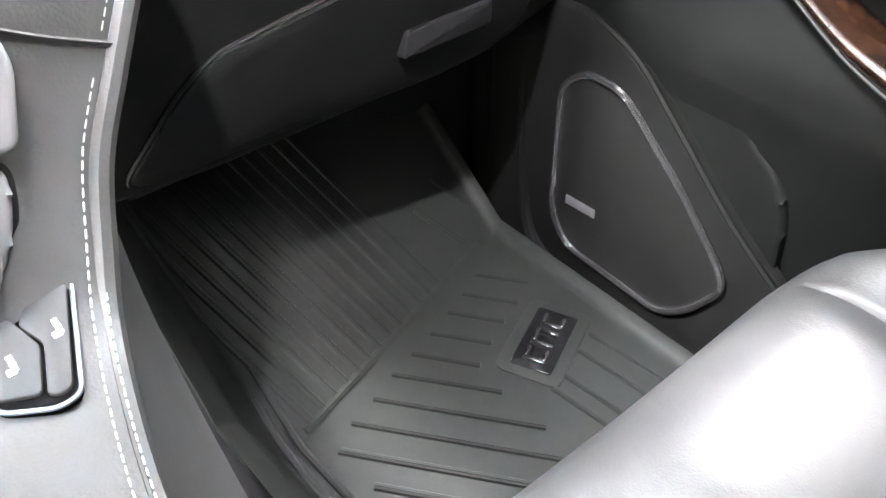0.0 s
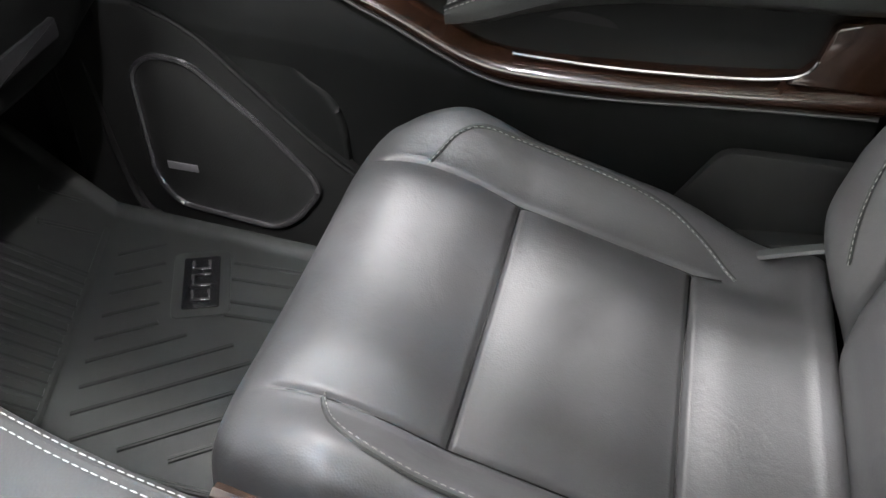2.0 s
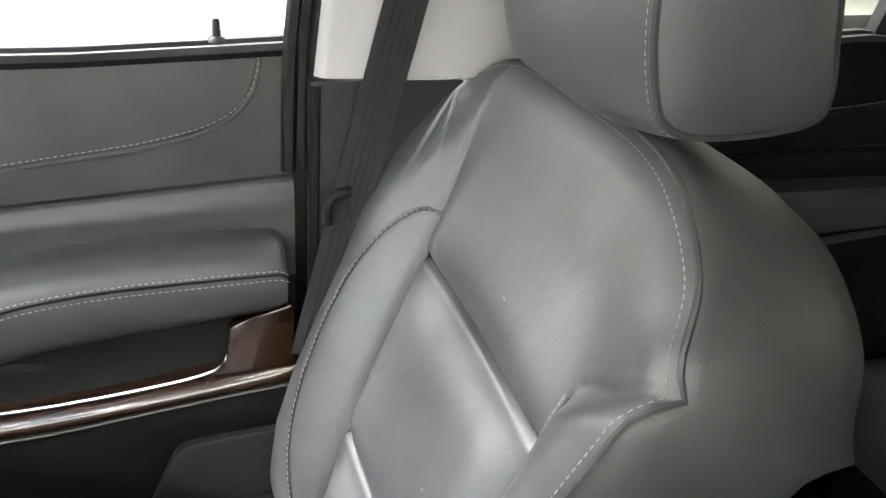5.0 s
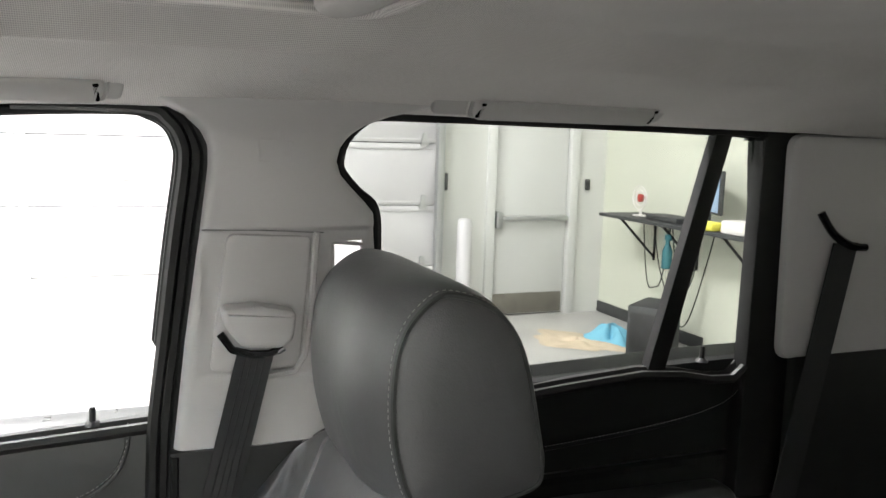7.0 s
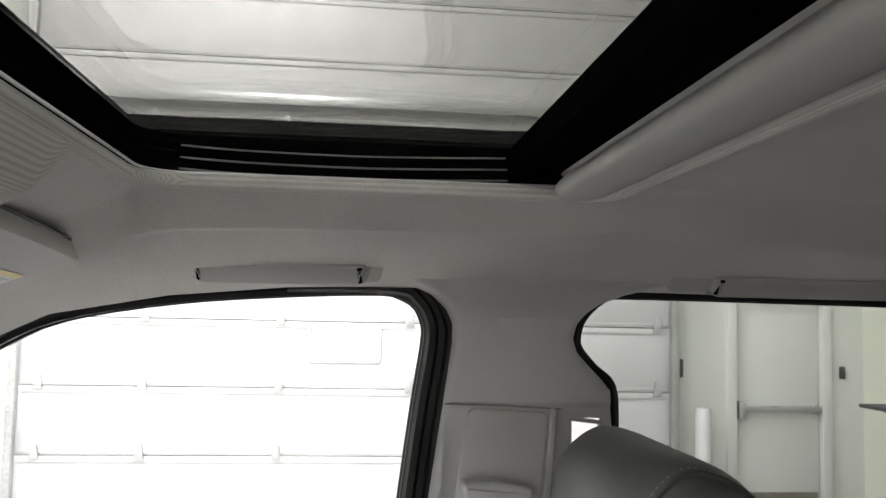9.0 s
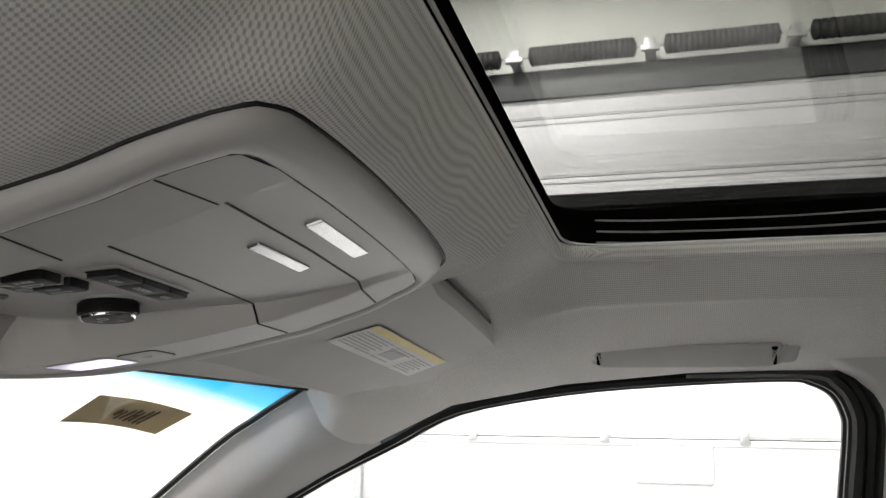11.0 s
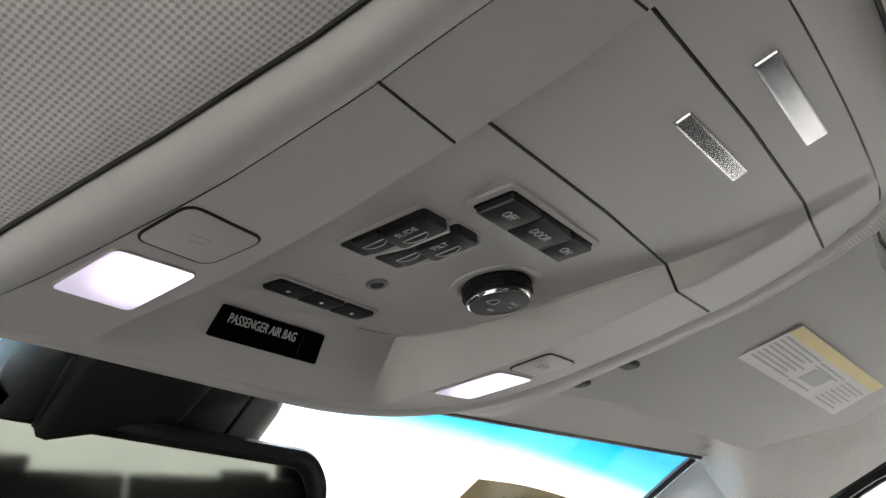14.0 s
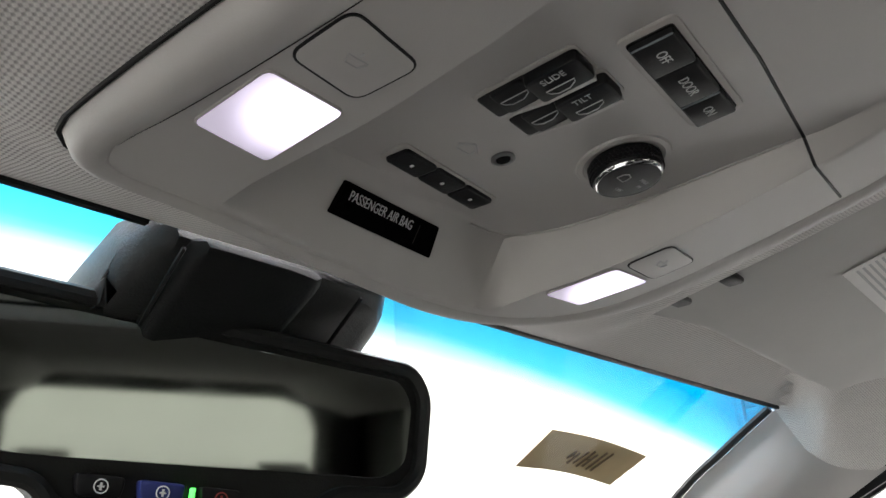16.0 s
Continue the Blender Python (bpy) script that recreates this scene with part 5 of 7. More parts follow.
def headrest(seat):
    cx, hy = 0.4690, 0.1420
    # side outline (y, z), swept across the width with rounded ends
    out = [(-0.324, 0.885), (-0.313, 0.93), (-0.310, 0.98), (-0.316, 1.03), (-0.336, 1.064), (-0.370, 1.080), (-0.410, 1.0775), (-0.446, 1.060), (-0.471, 1.028), (-0.486, 0.985), (-0.498, 0.93), (-0.506, 0.885), (-0.494, 0.862), (-0.43, 0.853), (-0.365, 0.855), (-0.336, 0.865)]
    path = smoothpath([(0, y, z) for y, z in out], 6, True)
    c = Vector((0, -0.410, 0.965))

    def at(t, p, grow=1.0):
        e = max(0.0, (abs(t) - 0.60) / 0.40)
        k = (1 - 0.13 * (1 - math.sqrt(max(0, 1 - e ** 2.6)))) * grow
        y = c.y + (p.y - c.y) * k - 0.022 * sstep(0.45, 0.96, abs(t)) * sstep(c.y, -0.33, p.y)
        return Vector((cx + hy * t, y, c.z + (p.z - c.z) * k))
    bm = bmesh.new()
    rings = []
    ts = [-1, -0.99, -0.97, -0.93, -0.88, -0.82, -0.74, -0.6, -0.4, -0.2, 0, 0.2, 0.4, 0.6, 0.74, 0.82, 0.88, 0.93, 0.97, 0.99, 1]
    for t in ts:
        rings.append([bm.verts.new(at(t, p)) for p in path])
    for A, B in zip(rings, rings[1:]):
        for q in range(len(A)):
            bm.faces.new((A[q], A[(q + 1) % len(A)], B[(q + 1) % len(B)], B[q]))
    for ring, rev in ((rings[0], True), (rings[-1], False)):
        last = ring
        for k, dx in ((0.93, 0.0035), (0.6, 0.007), (0.25, 0.0085)):
            nxt = [bm.verts.new((v.co.x + (-dx if rev else dx), c.y - 0.006 + (v.co.y - c.y + 0.006) * k, c.z + (v.co.z - c.z) * k)) for v in ring]
            for q in range(len(ring)):
                bm.faces.new((last[q], last[(q + 1) % len(ring)], nxt[(q + 1) % len(ring)], nxt[q]))
            last = nxt
        bm.faces.new(last)
    hr = piece("headrest", bm, LEATHER, seat, "padded black leather headrest")
    for sg in (-1, 1):
        P = [at(sg * 0.985, p, 1.004) for p in path]
        piece("piping", tube(P, 0.0030, 6, True), LEATHER_SIDE, hr)
        Q = [at(sg * 0.945, p, 1.006) for p in path]
        piece("stitching", stitches(Q + [Q[0]]), THREAD, hr, "pale thread")
    for dx in (-0.06, 0.06):
        piece("post", tube([(cx + dx, -0.415, 0.80), (cx + dx, -0.420, 0.87)], 0.007, 10), CHROME, seat)


ps = cushion()
backrest(ps)
headrest(ps)


# ---------------------------------------------------------------- the passenger's door
WOOD_LOW = [(0.66, 0.555), (0.55, 0.497), (0.46, 0.443), (0.40, 0.418), (0.33, 0.387), (0.29, 0.372), (0.25, 0.365), (0.20, 0.366), (0.121, 0.372), (0.0, 0.388), (-0.148, 0.405)]
WOOD_TOP = [(0.66, 0.577), (0.55, 0.521), (0.46, 0.471), (0.40, 0.450), (0.338, 0.424), (0.30, 0.410), (0.265, 0.404), (0.22, 0.404), (0.152, 0.408), (0.015, 0.421), (-0.148, 0.446)]


def front_door():
    d = thing("front_door", "black front passenger door panel with wood trim", "car door", (0.76, 0.3, 0))
    # base panel with a softly bulging upper pad
    def panel(z, y):
        x = lerp([(-0.02, 0.770), (0.10, 0.765), (0.26, 0.755), (0.355, 0.740), (0.39, 0.742), (0.45, 0.754), (0.60, 0.757), (0.655, 0.755), (0.668, 0.7625), (0.676, 0.7625), (0.684, 0.753), (0.73, 0.746), (0.80, 0.743), (0.824, 0.748), (0.832, 0.758), (0.834, 0.80)], z)
        return (x, y, z - (0.0045 + 0.073 * (y + 0.139)) * sstep(0.61, 0.655, z) * sstep(0.80, 0.70, z))
    zs = sorted(set(np.round(list(np.arange(-0.02, 0.83, 0.02)) + [0.355, 0.39, 0.655, 0.662, 0.668, 0.672, 0.676, 0.68, 0.684, 0.69, 0.815, 0.822, 0.827, 0.832, 0.834], 4)))
    along = [-0.155, -0.153] + list(np.arange(-0.13, 0.96, 0.05))
    piece("lower_panel", surf(panel, [z for z in zs if z < 0.545] + [0.545], along, (0.012, 0, 0)), BLACK_SOFT, d, "black soft door panel")
    piece("upper_panel", surf(panel, [0.545] + [z for z in zs if z > 0.545], along, (0.012, 0, 0)), LEATHER_SIDE, d, "charcoal vinyl upper door panel")
    # stitched belt line with its curl down at the rear
    P = smoothpath([(0.744, -0.118, 0.828), (0.7405, -0.115, 0.800), (0.741, -0.100, 0.768), (0.742, -0.065, 0.742), (0.743, 0.0, 0.724), (0.744, 0.08, 0.712), (0.744, 0.27, 0.688), (0.744, 0.5, 0.67)], 8)
    piece("belt_piping", tube(P, 0.0034, 6), LEATHER_SIDE, d)
    piece("stitching", stitches([p + Vector((-0.0042, 0, 0.006)) for p in P]), THREAD, d, "pale thread")
    piece("lock_pin", join(lathe([(0.010, 0), (0.012, 0.002), (0.009, 0.006), (0.0045, 0.008), (0.0042, 0.024), (0.003, 0.026)], 12, Matrix.Translation((0.752, -0.076, 0.832)))), BLACK, d)
    # armrest: a padded bar that slopes down to the front
    prof = [(-0.137, 0.602, 0.532), (-0.130, 0.609, 0.527), (-0.118, 0.612, 0.523), (-0.05, 0.613, 0.515), (0.05, 0.610, 0.505), (0.12, 0.603, 0.496), (0.165, 0.594, 0.486), (0.195, 0.581, 0.478), (0.235, 0.549, 0.462), (0.27, 0.521, 0.446), (0.30, 0.498, 0.436), (0.325, 0.478, 0.430)]
    bm = bmesh.new()
    rings = []
    for y, zt, zb in prof:
        w = 0.682 if y < 0.2 else 0.682 + 0.012 * (y - 0.2) / 0.12
        h = zt - zb
        sec = [(0.760, zt - 0.002), (0.72, zt), (w + 0.026, zt - 0.004), (w + 0.010, zt - 0.014), (w + 0.002, zt - 0.034 * min(1, h / 0.1)), (w, zt - 0.5 * h), (w + 0.006, zb + 0.2 * h), (w + 0.024, zb + 0.03 * h), (0.72, zb), (0.760, zb)]
        rings.append([bm.verts.new((x, y, z)) for x, z in sec])
    for A, B in zip(rings, rings[1:]):
        for q in range(len(A) - 1):
            bm.faces.new((A[q], A[q + 1], B[q + 1], B[q]))
    bm.faces.new(rings[0][::-1])
    bm.faces.new(rings[-1])
    bmesh.ops.subdivide_edges(bm, edges=bm.edges[:], cuts=1, smooth=0.4, use_grid_fill=True)
    arm = piece("armrest", bm, LEATHER_SIDE, d, "padded black armrest with double stitching")
    for dz, dx in ((-0.024, 0.0), (-0.036, -0.0012)):
        P = smoothpath([((0.682 if y < 0.2 else 0.682 + 0.012 * (y - 0.2) / 0.12) - 0.0016 + dx, y, zt + dz * min(1, (zt - zb) / 0.1)) for y, zt, zb in prof], 8)
        piece("stitching", stitches(P), THREAD, arm, "pale thread")
    P = smoothpath([((0.682 if y < 0.2 else 0.682 + 0.012 * (y - 0.2) / 0.12) - 0.001, y, zt - 0.030 * min(1, (zt - zb) / 0.1)) for y, zt, zb in prof], 6)
    piece("seam", tube(P, 0.0016, 5), SEAL, arm)
    # wood trim with a rounded nose and chrome line
    low, topp = smoothpath([(0, y, z) for y, z in WOOD_LOW], 8), smoothpath([(0, y, z) for y, z in WOOD_TOP], 8)

    def woodskin(i, v):
        a, b = low[int(i)], topp[int(i)]
        p = a.lerp(b, v)
        return (0.7345 - 0.020 * math.sin(math.pi * (0.12 + 0.80 * v)) ** 0.8 + 0.020 * v ** 3, p.y, p.z)
    wd = piece("wood_trim", surf(woodskin, list(range(len(low))), list(np.linspace(0, 1, 12)), (0.006, 0, 0)), WOOD, d, "glossy dark brown wood strip")
    # taller wood block at the rear end, round the pull pocket
    blk = rounded([(-0.148, 0.430), (-0.148, 0.522), (-0.10, 0.508), (-0.070, 0.497), (-0.066, 0.456), (-0.054, 0.438), (-0.040, 0.426)], 0.008, 5)
    piece("wood_block", prism(blk, 0.016, 0.003, yzx(0.737)), WOOD, d, "glossy dark brown wood end piece")
    piece("pocket_edge", tube(smoothpath([(0.7235, 0.25, 0.406), (0.723, 0.14, 0.410), (0.723, 0.02, 0.422), (0.7215, -0.040, 0.434), (0.7205, -0.060, 0.446), (0.7205, -0.066, 0.460)], 8), 0.0022, 6), BEZEL, d)
    piece("chrome_line", tube(smoothpath([(0.7275, y, z - 0.004) for y, z in WOOD_LOW], 6), 0.0022, 6), LEATHER_SIDE, d, "thin dull line under the wood")
    # black plate for the shade in the pull cup between armrest and wood
    cup = rounded([(0.255, 0.408), (0.23, 0.440), (0.195, 0.455), (0.15, 0.452), (0.12, 0.430), (0.11, 0.408)], 0.012, 4)
    piece("pull_cup_shade", prism(cup, 0.0048, 0.002, yzx(0.757)), SEAL, d)
    # switch pod ahead of the armrest
    pod = prism(rounded([(0.312, 0.478), (0.304, 0.520), (0.325, 0.534), (0.42, 0.563), (0.60, 0.62), (0.60, 0.585), (0.44, 0.515), (0.345, 0.468)], 0.010, 4), 0.055, 0.010, yzx(0.755), 3)
    pd = piece("switch_pod", pod, SATIN_DARK, d, "blue-grey window switch pod")
    piece("window_switch", rbox((0.705, 0.345, 0.535), (0.735, 0.395, 0.553), 0.005, m=Matrix.Identity(4)), KEYBLACK, pd)
    # lower panel: map pocket lip and speaker
    lip = rounded([(0.90, 0.10), (0.92, 0.40), (0.72, 0.412), (0.65, 0.380), (0.55, 0.327), (0.483, 0.286), (0.464, 0.24), (0.455, 0.08), (0.60, -0.01), (0.86, 0.0)], 0.03, 6)
    piece("map_pocket", prism(lip, 0.022, 0.010, yzx(0.768), 3), BLACK_SOFT, d)
    lip2 = rounded([(0.89, 0.02), (0.89, 0.36), (0.74, 0.378), (0.668, 0.352), (0.604, 0.299), (0.512, 0.218), (0.430, 0.160), (0.425, 0.02), (0.60, -0.015), (0.86, -0.01)], 0.03, 6)
    piece("speaker_panel", prism(lip2, 0.020, 0.008, yzx(0.754), 3), BLACK, d)
    piece("pocket_rim", tube(smoothpath([(0.738, 0.74, 0.374), (0.735, 0.668, 0.349), (0.735, 0.604, 0.296), (0.735, 0.512, 0.215), (0.735, 0.432, 0.159)], 8), 0.004, 6), BLACK_SOFT, d)
    ring = rounded([(0.760, 0.276), (0.728, 0.308), (0.672, 0.306), (0.582, 0.232), (0.508, 0.156), (0.500, 0.130), (0.534, 0.074), (0.572, 0.044), (0.726, 0.052), (0.756, 0.092)], 0.022, 6)
    spk = piece("speaker", prism([(p.x, p.y) for p in ring], 0.010, 0.004, yzx(0.738)), GRILLE, d, "black perforated loudspeaker grille")
    piece("bezel", tube([(0.7285, p.x, p.y) for p in ring], 0.0052, 8, True), BEZEL, spk, "shiny dark metal ring")
    piece("badge", rbox((-0.001, -0.024, -0.0065), (0.0015, 0.024, 0.0065), 0.001, m=Matrix.Translation((0.7265, 0.709, 0.1265)) @ Matrix.Rotation(radians(-3), 4, "X")), SATIN, spk, "small silver badge")
    return d



def grille_material():
    m = shader("speaker_mesh", (0.007, 0.0075, 0.007), 0.6, vary=0.1)
    nt = m.node_tree
    b = nt.nodes["Principled BSDF"]
    tc = nt.nodes.new("ShaderNodeTexCoord")
    vo = nt.nodes.new("ShaderNodeTexVoronoi")
    vo.inputs["Scale"].default_value, vo.inputs["Randomness"].default_value = 420, 0.0
    bp = nt.nodes.new("ShaderNodeBump")
    bp.inputs["Strength"].default_value, bp.inputs["Distance"].default_value = 0.7, 0.001
    nt.links.new(tc.outputs["Object"], vo.inputs["Vector"])
    nt.links.new(vo.outputs["Distance"], bp.inputs["Height"])
    nt.links.new(bp.outputs["Normal"], b.inputs["Normal"])
    return m


GRILLE = grille_material()
front_door()


# ---------------------------------------------------------------- footwell: mat, carpet, dash, console
MZ = 0.072


def fold_y(x):
    """The mat's fold, which runs slantwise over the footwell."""
    return 0.680 + (x - 0.306) * 0.307


def mat_point(x, y, up=0.0):
    """Surface of the floor mat: flat under the name plate, rising over the toe board and at both sides."""
    z = MZ + 0.743 * max(0.0, y - fold_y(x))
    z += 0.13 * sstep(0.262, 0.200, x) + 0.010 * sstep(0.650, 0.668, x)
    return Vector((x, y, z + up))


def floor_mat():
    m = thing("floor_mat", "black moulded rubber floor mat with raised ribs", "floor mat", (0.5, 0.6, 0))
    xs = dense(0.195, 0.672, 0.02, (0.24, 0.66), 0.006, 0.025)
    bm = surf(lambda x, v: tuple(mat_point(x, fold_y(x) + v)), xs, dense(-0.42, 0.26, 0.03, (0.0,), 0.004, 0.012), (0, 0, -0.010))
    piece("mat", bm, RUBBER, m)
    bead = lambda a, b, r=0.0030: tube([mat_point(a[0] + (b[0] - a[0]) * t, a[1] + (b[1] - a[1]) * t, 0.0004) for t in np.linspace(0, 1, 10)], r, 6, False, 0.8)
    piece("fold_bead", bead((0.29, fold_y(0.29) + 0.004), (0.62, fold_y(0.62) + 0.004), 0.005), RUBBER, m)

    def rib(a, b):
        """A raised rubber rib; the black bead beside it stands for its shadow."""
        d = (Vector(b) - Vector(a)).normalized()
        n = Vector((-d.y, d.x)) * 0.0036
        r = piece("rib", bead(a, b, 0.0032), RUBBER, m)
        piece("rib_shadow", bead((a[0] - n.x, a[1] - n.y), (b[0] - n.x, b[1] - n.y), 0.0027), SEAL, r)
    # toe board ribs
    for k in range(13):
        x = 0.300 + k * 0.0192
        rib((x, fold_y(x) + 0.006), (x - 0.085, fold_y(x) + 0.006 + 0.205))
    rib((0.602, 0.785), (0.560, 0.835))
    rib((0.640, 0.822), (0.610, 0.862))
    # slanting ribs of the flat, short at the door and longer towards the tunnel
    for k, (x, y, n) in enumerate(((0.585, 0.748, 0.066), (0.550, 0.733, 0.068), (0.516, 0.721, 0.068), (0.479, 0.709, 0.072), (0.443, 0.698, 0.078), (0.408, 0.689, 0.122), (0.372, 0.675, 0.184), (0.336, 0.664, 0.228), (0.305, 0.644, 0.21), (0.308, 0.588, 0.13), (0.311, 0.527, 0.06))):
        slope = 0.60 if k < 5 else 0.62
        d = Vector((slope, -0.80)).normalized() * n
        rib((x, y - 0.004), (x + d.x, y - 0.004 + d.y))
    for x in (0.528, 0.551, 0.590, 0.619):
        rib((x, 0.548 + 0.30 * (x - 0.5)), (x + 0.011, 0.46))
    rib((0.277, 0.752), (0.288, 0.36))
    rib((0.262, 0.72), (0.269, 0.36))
    # name plate: a framed plate with three plain raised marks
    rot = Matrix.Translation((0.567, 0.609, MZ)) @ Matrix.Rotation(radians(24), 4, "Z")
    piece("plate_rim", prism(rounded([(-0.060, -0.038), (0.060, -0.038), (0.060, 0.038), (-0.060, 0.038)], 0.012), 0.0025, 0.0012, rot), RUBBER, m)
    pl = piece("name_plate", prism(rounded([(-0.047, -0.024), (0.047, -0.024), (0.047, 0.024), (-0.047, 0.024)], 0.004), 0.0045, 0.001, rot), GLOSS, m, "black plate with a silver mark")
    for dx, w in ((-0.028, 0.019), (0.0, 0.024), (0.028, 0.018)):
        bars = [rbox((dx - w / 2, -0.013, 0.0048), (dx - w / 2 + 0.0042, 0.013, 0.0085), 0.0008, m=rot), rbox((dx - w / 2 + 0.0043, 0.0085, 0.0048), (dx + w / 2, 0.013, 0.0085), 0.0008, m=rot)]
        if abs(dx) > 0.01:
            bars.append(rbox((dx - w / 2 + 0.0043, -0.013, 0.0048), (dx + w / 2, -0.0085, 0.0085), 0.0008, m=rot))
        else:
            bars.append(rbox((dx + w / 2 - 0.0042, -0.013, 0.0048), (dx + w / 2, 0.0084, 0.0085), 0.0008, m=rot))
        piece("silver_mark", join(*bars), CHROME, pl)


floor_mat()


def dash():
    d = thing("dashboard", "black dashboard with a closed glove box", "dashboard", (0.4, 0.9, 0.6))
    sec = [(1.02, 0.44), (0.90, 0.372), (0.80, 0.358), (0.765, 0.362), (0.745, 0.375), (0.735, 0.40), (0.726, 0.46), (0.718, 0.52), (0.708, 0.60), (0.700, 0.70), (0.71, 0.77), (0.78, 0.82), (0.95, 0.86), (1.10, 0.87)]
    P = smoothpath([(0, y, z) for y, z in sec], 5)
    bow = lambda x: 0.05 * sstep(0.55, 0.80, x) + 0.012 * sstep(0.30, 0.16, x)
    piece("body", surf(lambda i, x: (x, P[int(i)].y + bow(x), P[int(i)].z), list(range(len(P))), list(np.linspace(0.14, 0.83, 30)), (0, 0.012, 0.008)), BLACK_SOFT, d)
    fy = lambda x, z: float(np.interp(z, [p.z for p in P[18:]], [p.y for p in P[18:]])) + bow(x)
    lid = rounded([(0.200, 0.384), (0.262, 0.462), (0.292, 0.484), (0.40, 0.500), (0.62, 0.512), (0.66, 0.49), (0.65, 0.40), (0.60, 0.380), (0.50, 0.374), (0.34, 0.388)], 0.03, 6)
    c = Vector((0.45, 0, 0.44))
    bm = bmesh.new()
    rings = []
    for k, off in ((1.0, 0.0), (0.985, -0.005), (0.95, -0.007), (0.8, -0.008), (0.5, -0.009), (0.2, -0.009)):
        rings.append([bm.verts.new((c.x + (p.x - c.x) * k, fy(c.x + (p.x - c.x) * k, c.z + (p.y - c.z) * k) + off, c.z + (p.y - c.z) * k)) for p in lid])
    for A, B in zip(rings, rings[1:]):
        for q in range(len(A)):
            bm.faces.new((A[q], A[(q + 1) % len(A)], B[(q + 1) % len(B)], B[q]))
    bm.faces.new(rings[-1])
    gl = piece("glove_box_lid", bm, BLACK_SOFT, d)
    piece("lid_gap", tube([(p.x, fy(p.x, p.y) - 0.002, p.y) for p in lid], 0.002, 5, True), SEAL, d)
    hd = prism(rounded([(-0.052, -0.012), (0.052, -0.010), (0.056, 0.012), (-0.044, 0.012)], 0.005), 0.012, 0.003, Matrix.Translation((0.510, fy(0.51, 0.434) - 0.006, 0.434)) @ Matrix.Rotation(radians(82), 4, "X"))
    piece("latch", hd, KEYBLACK, gl, "dark grey glove box latch")
    piece("underside", rbox((0.22, 0.80, 0.33), (0.80, 1.02, 0.365), 0.01), CARPET, d)


dash()


def kick_panel():
    k = thing("kick_panel", "black footwell side panel with a moulded bracket", "trim panel", (0.77, 0.9, 0.2))
    piece("panel", rbox((0.760, 0.90, -0.02), (0.80, 1.03, 0.50), 0.01), BLACK, k)
    piece("ledge", prism(rounded([(0.79, 0.155), (0.88, 0.128), (0.90, 0.135), (0.86, 0.10), (0.83, 0.09)], 0.008), 0.03, 0.008, yzx(0.765)), BLACK_SOFT, k)
    piece("door_rim", tube(smoothpath([(0.748, 0.86, 0.36), (0.742, 0.835, 0.26), (0.738, 0.820, 0.12), (0.728, 0.78, 0.020), (0.712, 0.66, 0.010), (0.706, 0.48, 0.008), (0.706, 0.30, 0.008)], 8), 0.009, 8), SEAL, k, "rubber door seal")
    piece("sill", rbox((0.70, -0.15, -0.02), (0.80, 0.86, 0.008), 0.006), BLACK, k, "black door sill plate")
    piece("toe_carpet", rbox((0.20, 0.94, -0.02), (0.76, 1.02, 0.36), 0.02), CARPET, k, "black toe board carpet")


kick_panel()


